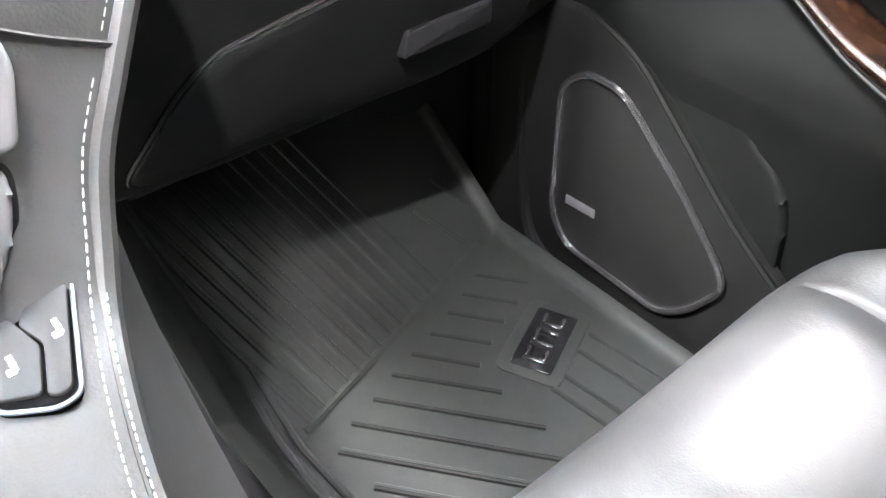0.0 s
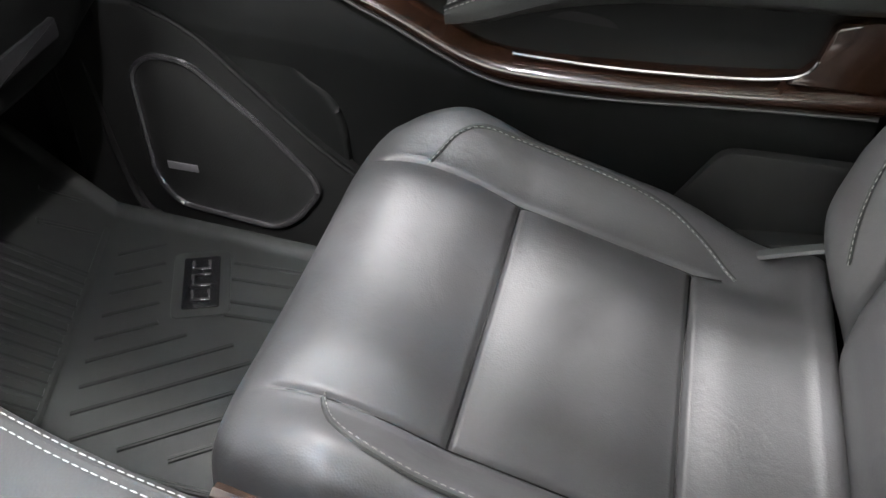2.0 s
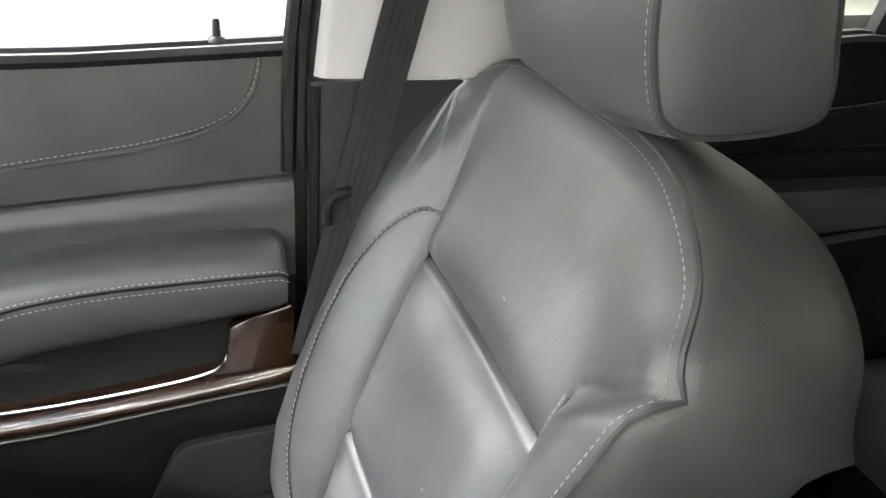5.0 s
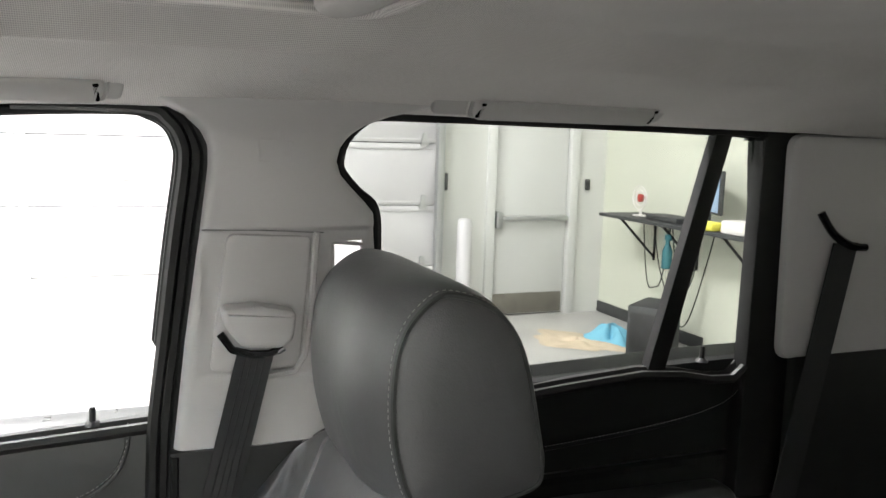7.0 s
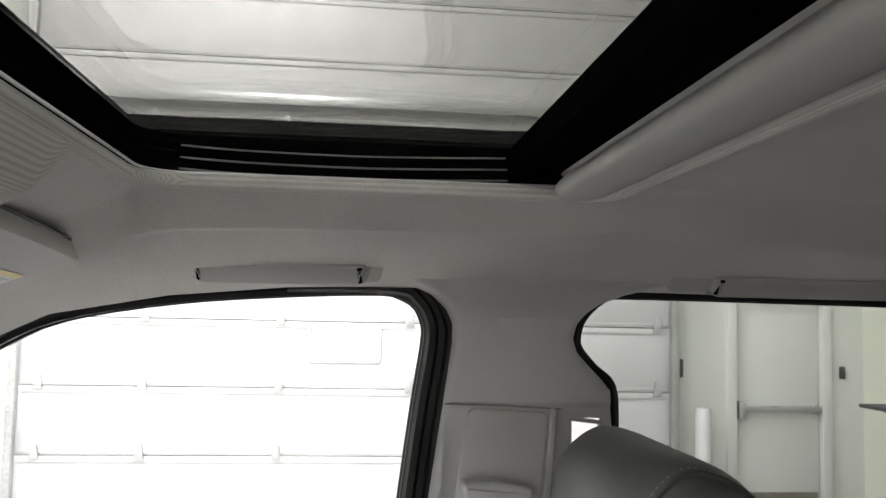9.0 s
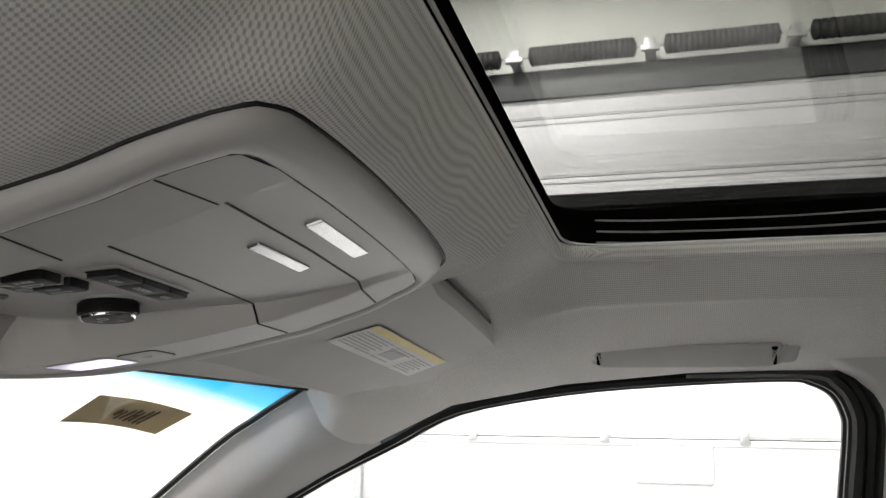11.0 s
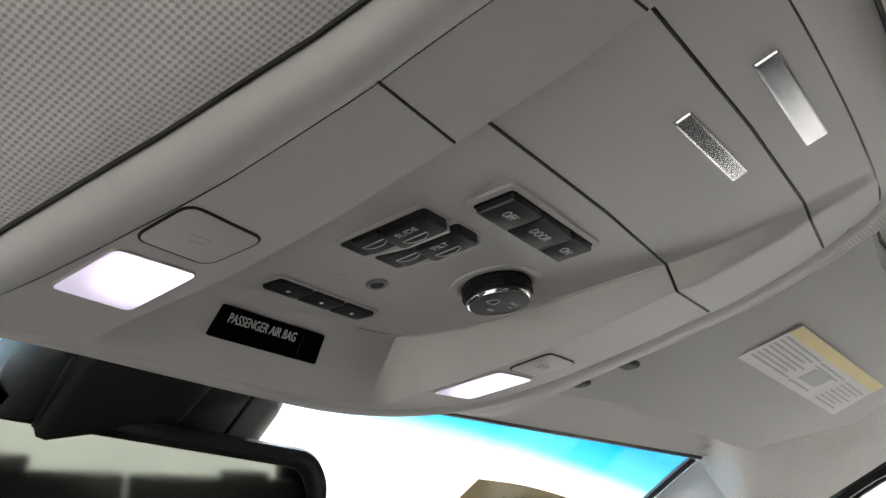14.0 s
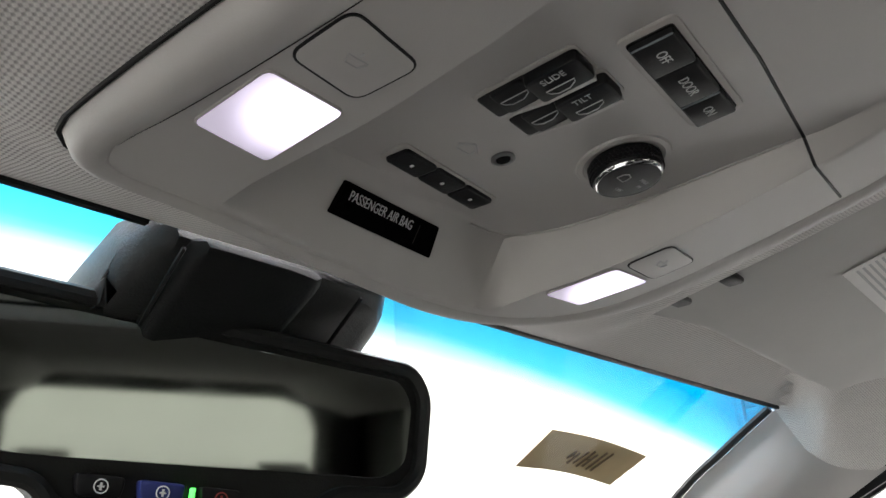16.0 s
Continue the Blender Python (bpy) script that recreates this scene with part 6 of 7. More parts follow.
def console():
    c = thing("centre_console", "charcoal centre console with stitched edges and heater keys", "console", (0, 0.5, 0.2))
    # right-hand edge line of the upper skin, from the rear forward and up the centre stack
    E = smoothpath([(0.065, 0.06, 0.474), (0.069, 0.18, 0.484), (0.075, 0.287, 0.490), (0.083, 0.358, 0.490), (0.093, 0.415, 0.490), (0.104, 0.461, 0.491), (0.117, 0.500, 0.502), (0.130, 0.523, 0.524), (0.147, 0.545, 0.557), (0.172, 0.563, 0.592), (0.196, 0.578, 0.628), (0.214, 0.600, 0.655), (0.226, 0.650, 0.672), (0.228, 0.715, 0.680)], 8)
    nE = len(E)

    def skin(i, v):
        p = E[int(i)]
        x = p.x * (1 - v) + (-0.16) * v
        return Vector((x, p.y, p.z + 0.004 * math.sin(math.pi * v)))
    piece("upper_skin", surf(lambda i, v: tuple(skin(i, v)), list(range(nE)), list(np.linspace(0, 1, 25)), (0, 0.002, -0.004)), CONSOLE, c, "charcoal soft skin")

    def wall(i, v):
        p = E[int(i)]
        foot = Vector((0.188, p.y + 0.03, 0.13))
        if p.z > 0.50:
            k = sstep(0.50, 0.575, p.z)
            foot = foot.lerp(Vector((0.160, 0.74, 0.48)), k)
        q = p.lerp(foot, v)
        return (q.x + 0.004 * math.sin(math.pi * v ** 0.5), q.y, q.z)
    piece("side_wall", surf(wall, list(range(nE)), list(np.linspace(0, 1, 16)), (-0.004, 0, 0)), CONSOLE, c)
    piece("edge_roll", tube([p + Vector((0.0015, -0.001, -0.0062)) for p in E], 0.0062, 8), CONSOLE, c)
    cutat = min(range(nE), key=lambda k: abs(E[k].z - 0.594))
    nrm = Vector((0.2, -0.5, 0.84)).normalized()
    for dx, lift in ((-0.0055, 0.0024), (0.0022, 0.0016)):
        for lo, hi in ((0, cutat - 1), (cutat + 2, nE - 8)):
            piece("stitching", stitches([p + Vector((dx, 0, 0)) + nrm * lift for p in E[lo:hi]], 0.0064, 0.0046, 0.0005), THREAD, c, "pale thread")
    piece("joint", tube(smoothpath([skin(cutat + k, v) + Vector((0, -0.001, 0.0015)) for k, v in ((0, -0.02), (2, 0.08), (4, 0.16), (7, 0.26), (9, 0.35))], 6), 0.0013, 5), SEAL, c)
    # silver surround of the centre stack and the moulding below it
    up = Vector((0, 0.30, 0.954)).normalized()
    sm = Matrix.Translation((0.075, 0.534, 0.55)) @ Matrix((Vector((1, 0, 0)), up, Vector((1, 0, 0)).cross(up))).transposed().to_4x4()
    piece("stack_surround", prism(rounded([(-0.22, 0.026), (0.041, 0.024), (0.053, 0.058), (0.047, 0.11), (0.040, 0.20), (-0.22, 0.20)], 0.006, 4), 0.010, 0.004, sm @ Matrix.Translation((0, 0, -0.004)), 3), SILVER, c, "pale satin silver stack surround")
    body = rounded([(-0.22, -0.044), (-0.020, -0.044), (0.012, -0.030), (0.028, -0.004), (0.034, 0.0215), (-0.22, 0.0235)], 0.022, 8)
    piece("stack_lip", prism(body, 0.012, 0.005, sm @ Matrix.Translation((0, 0, -0.008)), 3), SILVER, c, "silver panel round the heater knob")
    piece("stack_gap", tube([sm @ Vector((p.x, p.y, -0.005)) for p in body], 0.0035, 6, True), SEAL, c)
    kn = sm @ Matrix.Translation((-0.018, -0.006, 0.004)) @ Matrix.Diagonal((0.92, 0.92, 1, 1))
    hk = piece("heater_knob", lathe([(0.030, 0.0), (0.030, 0.007), (0.028, 0.009), (0.024, 0.0095), (0.001, 0.0095)], 40, kn), GLOSS, c, "black heater knob")
    piece("knob_rim", lathe([(0.030, 0.0), (0.036, 0.001), (0.0375, 0.006), (0.0355, 0.011), (0.032, 0.0125), (0.0295, 0.010)], 48, kn), SILVER, hk, "satin silver ring")
    piece("red_arc", tube([kn @ Vector((0.0215 * math.cos(q), 0.0215 * math.sin(q), 0.0097)) for q in np.linspace(0.45, 1.5, 12)], 0.0012, 5), RED, hk)
    lettering("knob_text", "SYNC", 0.0085, kn @ Matrix.Translation((0.006, -0.005, 0.0097)), INK, hk, 0.9)
    # heated seat keys in a rounded frame
    fm = Matrix(((1, 0, 0, 0), (0, 1, 0, 0), (0.05, 0.30, 1, 0.3492), (0, 0, 0, 1)))
    fr = piece("key_frame", prism(rounded([(0.101, 0.530), (0.113, 0.519), (0.0915, 0.4655), (0.081, 0.4645), (0.058, 0.4765), (0.066, 0.513)], 0.008, 6), 0.0045, 0.0015, fm), FRAMEBLACK, c)
    piece("frame_rim", tube([fm @ Vector((p.x, p.y, 0.0042)) for p in rounded([(0.101, 0.530), (0.113, 0.519), (0.0915, 0.4655), (0.081, 0.4645), (0.058, 0.4765), (0.066, 0.513)], 0.008, 6)], 0.0012, 6, True), SATIN_DARK, fr)
    piece("key", prism(rounded([(0.0985, 0.5255), (0.1095, 0.516), (0.0895, 0.469), (0.0835, 0.4685), (0.0795, 0.4715), (0.0885, 0.494), (0.0830, 0.5075)], 0.003), 0.0062, 0.001, fm), KEYGREY, fr, "grey heater key")
    piece("key", prism(rounded([(0.0815, 0.5105), (0.0870, 0.494), (0.0778, 0.4725), (0.0615, 0.4795), (0.0690, 0.511), (0.0790, 0.5155)], 0.003), 0.0062, 0.001, fm), KEYGREY, fr, "grey heater key")
    for dx, dy in ((0.0965, 0.4975), (0.0735, 0.4915)):
        piece("key_mark", join(rbox((dx - 0.001, dy - 0.004, 0.0063), (dx + 0.0015, dy + 0.004, 0.0066), 0, m=fm), rbox((dx - 0.0035, dy - 0.005, 0.0063), (dx + 0.0005, dy - 0.002, 0.0066), 0, m=fm)), INK, fr)
    # open tray beside the keys, with a grey lid standing in it
    tr = piece("tray", prism(rounded([(0.047, 0.455), (0.042, 0.38), (0.035, 0.28), (-0.12, 0.28), (-0.12, 0.468), (0.02, 0.470)], 0.02, 5), 0.0016, 0.0006, Matrix.Translation((0, 0, 0.4935))), SEAL, c, "black open tray")
    piece("tray_lid", rbox((-0.08, 0.36, 0.4955), (0.024, 0.44, 0.512), 0.012), SATIN_DARK, tr)
    piece("plinth", rbox((-0.17, -0.1, -0.02), (0.225, 0.80, 0.16), 0.02), CARPET, c)
    piece("wood_strip", tube(smoothpath([(0.086, 0.10, 0.461), (0.089, 0.22, 0.470), (0.096, 0.30, 0.472)], 6), 0.0065, 8), WOOD, c, "dark wood strip along the console")
    piece("arm_lid", rbox((-0.14, -0.35, 0.30), (0.078, 0.055, 0.480), 0.03, 4), CONSOLE, c, "padded console lid")
    return c


console()


# ---------------------------------------------------------------- roof console, visors, mirror, handles
def oc_mid(y):
    """Height of the sunk middle field, which deepens to the front."""
    return lerp([(0.12, 0.0100), (0.165, 0.0056), (0.18, 0.0046), (0.195, 0.0022), (0.225, -0.0010), (0.25, -0.0020), (0.275, 0.0000), (0.30, 0.0021), (0.335, 0.0042), (0.355, 0.0055), (0.38, 0.0082), (0.405, 0.0130), (0.43, 0.015)], y)


MID_L = [(0.15, -0.084), (0.168, -0.086), (0.19, -0.089), (0.224, -0.094), (0.25, -0.098), (0.30, -0.1015), (0.335, -0.1045), (0.35, -0.107), (0.392, -0.116), (0.43, -0.118)]
MID_R = [(0.15, 0.090), (0.173, 0.0876), (0.21, 0.082), (0.259, 0.0745), (0.30, 0.0720), (0.345, 0.0675), (0.375, 0.0615), (0.395, 0.053), (0.43, 0.045)]


def oc_face(x, y):
    """A point of the roof console's lower face."""
    a, b = lerp(MID_L, y), lerp(MID_R, y)
    ya = 0.3975 + 0.10 * max(-0.03, min(0.05, x))
    yb = lerp([(-0.16, 0.404), (-0.12, 0.4085), (-0.07, 0.4145), (-0.02, 0.4205), (0.03, 0.4225), (0.07, 0.4185)], x)
    clip = lambda v: max(0.0, min(1.0, v))
    fall = clip((b + 0.0095 - x) / 0.0095)
    inside = clip((x - a) / 0.0012) * (fall if fall > 0.3 else fall * fall * 1.67 + fall * 0.5) * clip((yb - y) / (yb - ya))
    return Vector((x, y, oc_base(y) + oc_wing(y) + (oc_mid(y) - oc_wing(y)) * inside))


OC_IN = [(-0.1235, 0.172), (-0.119, 0.1645), (-0.106, 0.1615), (-0.05, 0.161), (0.03, 0.164), (0.098, 0.169), (0.122, 0.174), (0.131, 0.19), (0.133, 0.22), (0.130, 0.262), (0.128, 0.31), (0.126, 0.35), (0.118, 0.382), (0.10, 0.405), (0.07, 0.4205), (0.03, 0.4265), (-0.02, 0.4235), (-0.07, 0.4175), (-0.12, 0.4115), (-0.152, 0.409), (-0.161, 0.4045), (-0.162, 0.396), (-0.1565, 0.376), (-0.150, 0.345), (-0.142, 0.30), (-0.134, 0.23)]


def roof_console():
    c = thing("roof_console", "grey roof console with lamps, switches and a glasses holder", "roof console", (-0.01, 0.3, 1.25))
    wing_z = lambda y: oc_base(y) + oc_wing(y)

    def ringpath(pts, n=180):
        """The outline read at even angles about the console's middle."""
        P = [(p.x, p.y) for p in smoothpath([(x, y, 0) for x, y in pts], 10, True)]
        A = [math.atan2(y - 0.29, x + 0.012) for x, y in P]
        R = [math.hypot(y - 0.29, x + 0.012) for x, y in P]
        order = sorted(range(len(P)), key=lambda k: A[k])
        ang = np.linspace(-math.pi, math.pi, n + 1)[:-1]
        rr = np.interp(ang, [A[k] for k in order], [R[k] for k in order], period=2 * math.pi)
        return [(-0.012 + r * math.cos(t), 0.29 + r * math.sin(t)) for t, r in zip(ang, rr)]
    out, inn = ringpath(OC_OUT), ringpath(OC_IN)
    bm = bmesh.new()
    rings = []
    for t, dz in ((0.0, 0.0016), (0.03, 0.0002), (0.10, -0.0006), (0.30, -0.0016), (0.52, -0.0018), (0.72, -0.0006), (0.86, 0.0022), (0.95, 0.0062), (1.0, 0.0120), (0.995, 0.028)):
        rings.append([bm.verts.new((i[0] + (o[0] - i[0]) * t, i[1] + (o[1] - i[1]) * t, wing_z(i[1] + (o[1] - i[1]) * t) + dz)) for o, i in zip(out, inn)])
    for A, B in zip(rings, rings[1:]):
        for q in range(len(A)):
            bm.faces.new((A[q], A[(q + 1) % len(A)], B[(q + 1) % len(B)], B[q]))
    piece("rim", bm, GREY, c)
    piece("shadow_gap", tube([((x + 0.012) * 1.002 - 0.012, (y - 0.29) * 1.002 + 0.29, wing_z(y) + 0.0070) for x, y in out], 0.0011, 6, True), SEAL, c, "dark gap beside the roof cloth")
    # face: rows across, whose columns follow the walls of the sunk field
    poly = [((x + 0.012) * 1.003 - 0.012, (y - 0.29) * 1.003 + 0.29) for x, y in inn]

    def span(y):
        hits = []
        for (x1, y1), (x2, y2) in zip(poly, poly[1:] + poly[:1]):
            if (y1 > y) != (y2 > y):
                hits.append((x2 - x1) * (y - y1) / (y2 - y1) + x1)
        return (min(hits), max(hits)) if len(hits) > 1 else None
    y0, y1 = min(p[1] for p in poly) + 0.0004, max(p[1] for p in poly) - 0.0004
    ys = dense(y0, y1, 0.004, (0.411,), 0.0012, 0.013)
    bm = bmesh.new()
    rows = []
    for y in ys:
        lo, hi = span(y)
        a, b = lerp(MID_L, y), lerp(MID_R, y)
        cl = lambda v: min(hi, max(lo, v))
        xs = list(np.linspace(lo, cl(a - 0.0015), 10)) + [cl(a), cl(a + 0.0012)] + list(np.linspace(cl(a + 0.005), cl(b - 0.002), 26)) + [cl(b)] + [cl(b + 0.0095 * k / 7) for k in range(1, 8)] + list(np.linspace(cl(b + 0.0135), hi, 8))
        rows.append([bm.verts.new(oc_face(x, y)) for x in xs])
    for A, B in zip(rows, rows[1:]):
        for q in range(len(A) - 1):
            bm.faces.new((A[q], A[q + 1], B[q + 1], B[q]))
    bmesh.ops.remove_doubles(bm, verts=bm.verts[:], dist=0.00002)
    piece("face", bm, GREY, c)

    def lay(x, y, d=0.0):
        return oc_face(x, y) + Vector((0, 0, -d))

    def joint(pts, r=0.0009, m=SEAL):
        """A dark gap between two mouldings."""
        Q = []
        for a, b in zip(pts, pts[1:]):
            for k in range(16):
                t = k / 16
                Q.append(lay(a[0] + (b[0] - a[0]) * t, a[1] + (b[1] - a[1]) * t, -0.0001))
        Q.append(lay(*pts[-1], -0.0001))
        piece("joint", tube(Q, r * 0.68, 6), m, c)
    joint([(-0.1385, 0.2465), (-0.099, 0.2505)], 0.0008)
    joint([(-0.0945, 0.2455), (0.0, 0.2510), (0.0745, 0.2587), (0.086, 0.2592), (0.127, 0.2606)], 0.0011)
    joint([(-0.1275, 0.193), (-0.0895, 0.190)], 0.0008)
    joint([(-0.0865, 0.1895), (0.0, 0.1915), (0.080, 0.196), (0.130, 0.202)], 0.0011)
    # dark inner gap of the rim, deepest along its rear end
    n = len(inn)
    back = [k for k in range(n) if inn[k][1] < 0.200]
    ordered = sorted(back, key=lambda k: math.atan2(inn[k][1] - 0.29, inn[k][0] + 0.012))
    piece("joint", tube([(inn[k][0], inn[k][1], wing_z(inn[k][1]) + 0.0007) for k in ordered], 0.0007, 6), SEAL, c)
    ring = [((x + 0.012) * 0.988 - 0.012, (y - 0.29) * 0.992 + 0.29) for x, y in inn]
    piece("joint_backing", surf(lambda k, h: (ring[int(k) % n][0], ring[int(k) % n][1], wing_z(ring[int(k) % n][1]) + h), list(range(n + 1)), [0.0002, 0.02, 0.04], (0, 0, 0.0005)), SEAL, c)
    # fine lit bead along the middle field's curved edge
    bead = [(lerp(MID_R, y) - 0.0012, y) for y in np.linspace(0.262, 0.392, 24)] + [(0.046, 0.4005), (0.035, 0.4015), (0.02, 0.4005)]
    piece("field_bead", tube([lay(x, y, 0.0002) for x, y in bead], 0.0007, 5), GREY_LOW, c)

    def tframe(x, y, d, turn=0.0):
        """Axes on the face: x to the car's right, y to its rear, z down out of it."""
        q = lay(x, y, 0)
        ay = (oc_face(x, y + 0.006) - oc_face(x, y - 0.006)).normalized()
        ax = Vector((1, 0, 0))
        az = ax.cross(ay).normalized()
        return Matrix.Translation(q - az * d) @ Matrix((ax, -ay, -az)).transposed().to_4x4() @ Matrix.Rotation(turn, 4, "Z")
    # chrome pulls: flat bars with a dished front
    for (xa, ya), (xb, yb) in (((-0.0310, 0.2052), (0.0275, 0.2060)), ((-0.0335, 0.1748), (0.0345, 0.1775))):
        tf = tframe((xa + xb) / 2, (ya + yb) / 2, -0.0015, -math.atan2(yb - ya, xb - xa))
        L = (xb - xa) / 2
        w = 0.0036 if ya > 0.19 else 0.0046
        pl = piece("pull", prism(rounded([(-L, -w), (L, -w), (L, w), (-L, w)], 0.0012), 0.0030, 0.0010, tf @ Matrix.Rotation(radians(-4), 4, "X")), BEZEL, c, "chrome pull of the holder", False)

    # map lamps and their touch keys
    def wing_plate(outline, depth, bevel, lift, r=0.004):
        q = rounded(outline, r, 5)
        my = sum(p[1] for p in outline) / len(outline)
        mx = sum(p[0] for p in outline) / len(outline)
        tf = tframe(mx, my, 0.0)
        inv = tf.inverted()
        flat = [inv @ Vector((p.x, p.y, wing_z(p.y))) for p in q]
        return prism([(p.x, p.y) for p in flat], depth, bevel, tf @ Matrix.Translation((0, 0, lift))), tf, flat

    def lamp(quad, key):
        bm, tf, flat = wing_plate(quad, 0.0018, 0.0007, -0.0006, 0.003)
        ln = piece("lamp_lens", bm, LENS_DRIVER if quad[0][0] < 0 else LENS_PASSENGER, c, "lit white reading lamp")
        piece("lens_bezel", tube([tf @ Vector((p.x, p.y, 0.0004)) for p in flat], 0.0006, 5, True), GREY_LOW, ln)
        bm, tf, flat = wing_plate(key, 0.0016, 0.0007, -0.0008, 0.005)
        k = piece("lamp_key", bm, GREY, c, "grey lamp key")
        piece("key_gap", tube([tf @ Vector((p.x, p.y, 0.0)) for p in flat], 0.0007, 5, True), SEAL, k)
        piece("key_mark", join(tube([tf @ Vector(p) for p in ((-0.004, 0.001, 0.0009), (-0.0025, -0.002, 0.0009), (0.0025, -0.002, 0.0009), (0.004, 0.001, 0.0009))], 0.00022, 4, True), rbox((-0.0004, 0.002, 0.0008), (0.0004, 0.0035, 0.001), 0, m=tf)), INK_DIM, k)
    lamp([(-0.1480, 0.345), (-0.1515, 0.3755), (-0.1205, 0.3790), (-0.1165, 0.3465)], [(-0.1440, 0.3145), (-0.1470, 0.3375), (-0.1175, 0.3405), (-0.1120, 0.3185)])
    lamp([(0.0670, 0.3925), (0.0785, 0.3575), (0.1095, 0.3560), (0.0975, 0.3905)], [(0.0845, 0.3300), (0.0800, 0.3530), (0.1105, 0.3535), (0.1140, 0.3310)])
    # airbag display on the front wall of the sunk field
    tl, tr, bl = Vector((-0.0681, 0.3990, 1.2218)), Vector((-0.0012, 0.4038, 1.2206)), Vector((-0.0672, 0.4071, 1.2096))
    ax = (tr - tl).normalized()
    ay = ((tl - bl) - ax * (tl - bl).dot(ax)).normalized()
    az = ax.cross(ay).normalized()
    wd, hd = (tr - tl).length, (tl - bl).length
    dm = Matrix.Translation(bl - az * 0.0012) @ Matrix((ax, ay, az)).transposed().to_4x4()
    disp = piece("display", prism(rounded([(0, 0), (wd, 0), (wd - 0.002, hd), (0.002, hd)], 0.001), 0.003, 0.0004, dm), FRAMEBLACK, c, "black warning display")
    lettering("display_text", "PASSENGER AIR BAG", 0.0062, dm @ Matrix.Translation((0.027, hd * 0.66, 0.0031)), INK_DIM, disp, 0.72)
    piece("display_field", rbox((0.052, 0.003, 0.003), (0.0524, hd - 0.003, 0.0032), 0, m=dm), KEYGREY, disp)
    # three home keys and the light sensor
    bar = tframe(-0.0265, 0.3795, 0.0, radians(-5))
    piece("key_row_frame", prism(rounded([(-0.0345, -0.0072), (0.0345, -0.0072), (0.0345, 0.0072), (-0.0345, 0.0072)], 0.003), 0.0009, 0.0004, bar), GREY_LOW, c)
    for k in range(3):
        x0 = -0.0215 + k * 0.0215
        hk = piece("home_key", prism(rounded([(x0 - 0.0105, -0.0058), (x0 + 0.0105, -0.0058), (x0 + 0.0105, 0.0058), (x0 - 0.0105, 0.0058)], 0.0022), 0.0027, 0.0009, bar), KEYBLACK, c, "small black key with a white dot")
        piece("key_dot", lathe([(0.0010, 0), (0.0010, 0.0002)], 10, bar @ Matrix.Translation((x0, 0, 0.0027))), INK, hk)
    piece("sensor_rim", lathe([(0.0050, 0), (0.0052, 0.001), (0.0040, 0.0016), (0.0032, 0.0006)], 18, tframe(-0.0197, 0.3524, 0.0)), SMOKE, c)
    piece("sensor", lathe([(0.0032, 0), (0.0030, 0.0009)], 14, tframe(-0.0197, 0.3524, 0.0004)), GLOSS, c)
    hm = tframe(-0.0375, 0.3575, 0.0001)
    piece("home_mark", join(*[rbox(a, b, 0, m=hm) for a, b in (((-0.0045, -0.0024, 0), (0.0045, -0.0018, 0.0002)), ((-0.0045, -0.0024, 0), (-0.0039, 0.001, 0.0002)), ((0.0039, -0.0024, 0), (0.0045, 0.001, 0.0002)))], tube([hm @ Vector(p) for p in ((-0.0062, 0.0006, 0), (0, 0.0046, 0), (0.0062, 0.0006, 0))], 0.0004, 4)), INK_DIM, c)
    # sunroof rockers in two wells
    for cx, word in ((-0.0530, "SLIDE"), (-0.0330, "TILT")):
        tf = tframe(cx, 0.3145, 0.0, radians(-4))
        rim = [(-0.0098, -0.0212), (0.0104, -0.0212), (0.0104, 0.0212), (-0.0098, 0.0212)]
        well = piece("rocker_well", prism(rounded(rim, 0.003), 0.0010, 0.0006, tf), GREY_LOW, c)
        piece("well_wall", prism([(-0.0205, 0.0008), (0.0195, 0.0008), (0.0195, 0.0050), (0.0, 0.0046), (-0.0205, 0.0014)], 0.0021, 0.0004, tf @ Matrix(((0, 0, 1, 0.0079), (1, 0, 0, 0), (0, 1, 0, 0), (0, 0, 0, 1)))), GREY, well)
        piece("well_floor", prism(rounded([(-0.0082, -0.0200), (0.0078, -0.0200), (0.0078, 0.0012), (-0.0082, 0.0012)], 0.002), 0.0014, 0.0002, tf), SEAL, well)
        rk = piece("rocker", join(prism(rounded([(-0.0080, -0.0012), (0.0077, -0.0012), (0.0077, 0.0205), (-0.0080, 0.0205)], 0.0026), 0.0056, 0.0014, tf), prism(rounded([(-0.0078, -0.0150), (0.0076, -0.0150), (0.0076, -0.0016), (-0.0078, -0.0016)], 0.002), 0.0027, 0.0008, tf)), KEYBLACK, c, "black sunroof rocker")
        lettering("rocker_text", word, 0.0046, tf @ Matrix.Translation((-0.0042, 0.0090, 0.0057)) @ Matrix.Rotation(radians(90), 4, "Z"), INK_DIM, rk, 0.85)
        car = lambda dx, dy, h: tube([tf @ Vector((dx + 0.0026 * a, dy + b * 0.0056, h)) for a, b in ((-0.6, -1), (-0.6, 1), (0.1, 0.9), (0.9, 0.35), (0.9, -0.45), (0.2, -0.9))], 0.00028, 4, True)
        piece("rocker_mark", join(car(0.0026, 0.0090, 0.0058), car(0.0, -0.0080, 0.0028)), INK_DIM, rk)
    # courtesy lamp switch: a framed bar of three keys
    tf = tframe(-0.0122, 0.2750, 0.0, radians(-4))
    piece("switch_frame", prism(rounded([(-0.0375, -0.0112), (0.0375, -0.0112), (0.0375, 0.0112), (-0.0375, 0.0112)], 0.004), 0.0012, 0.0006, tf), GREY_LOW, c)
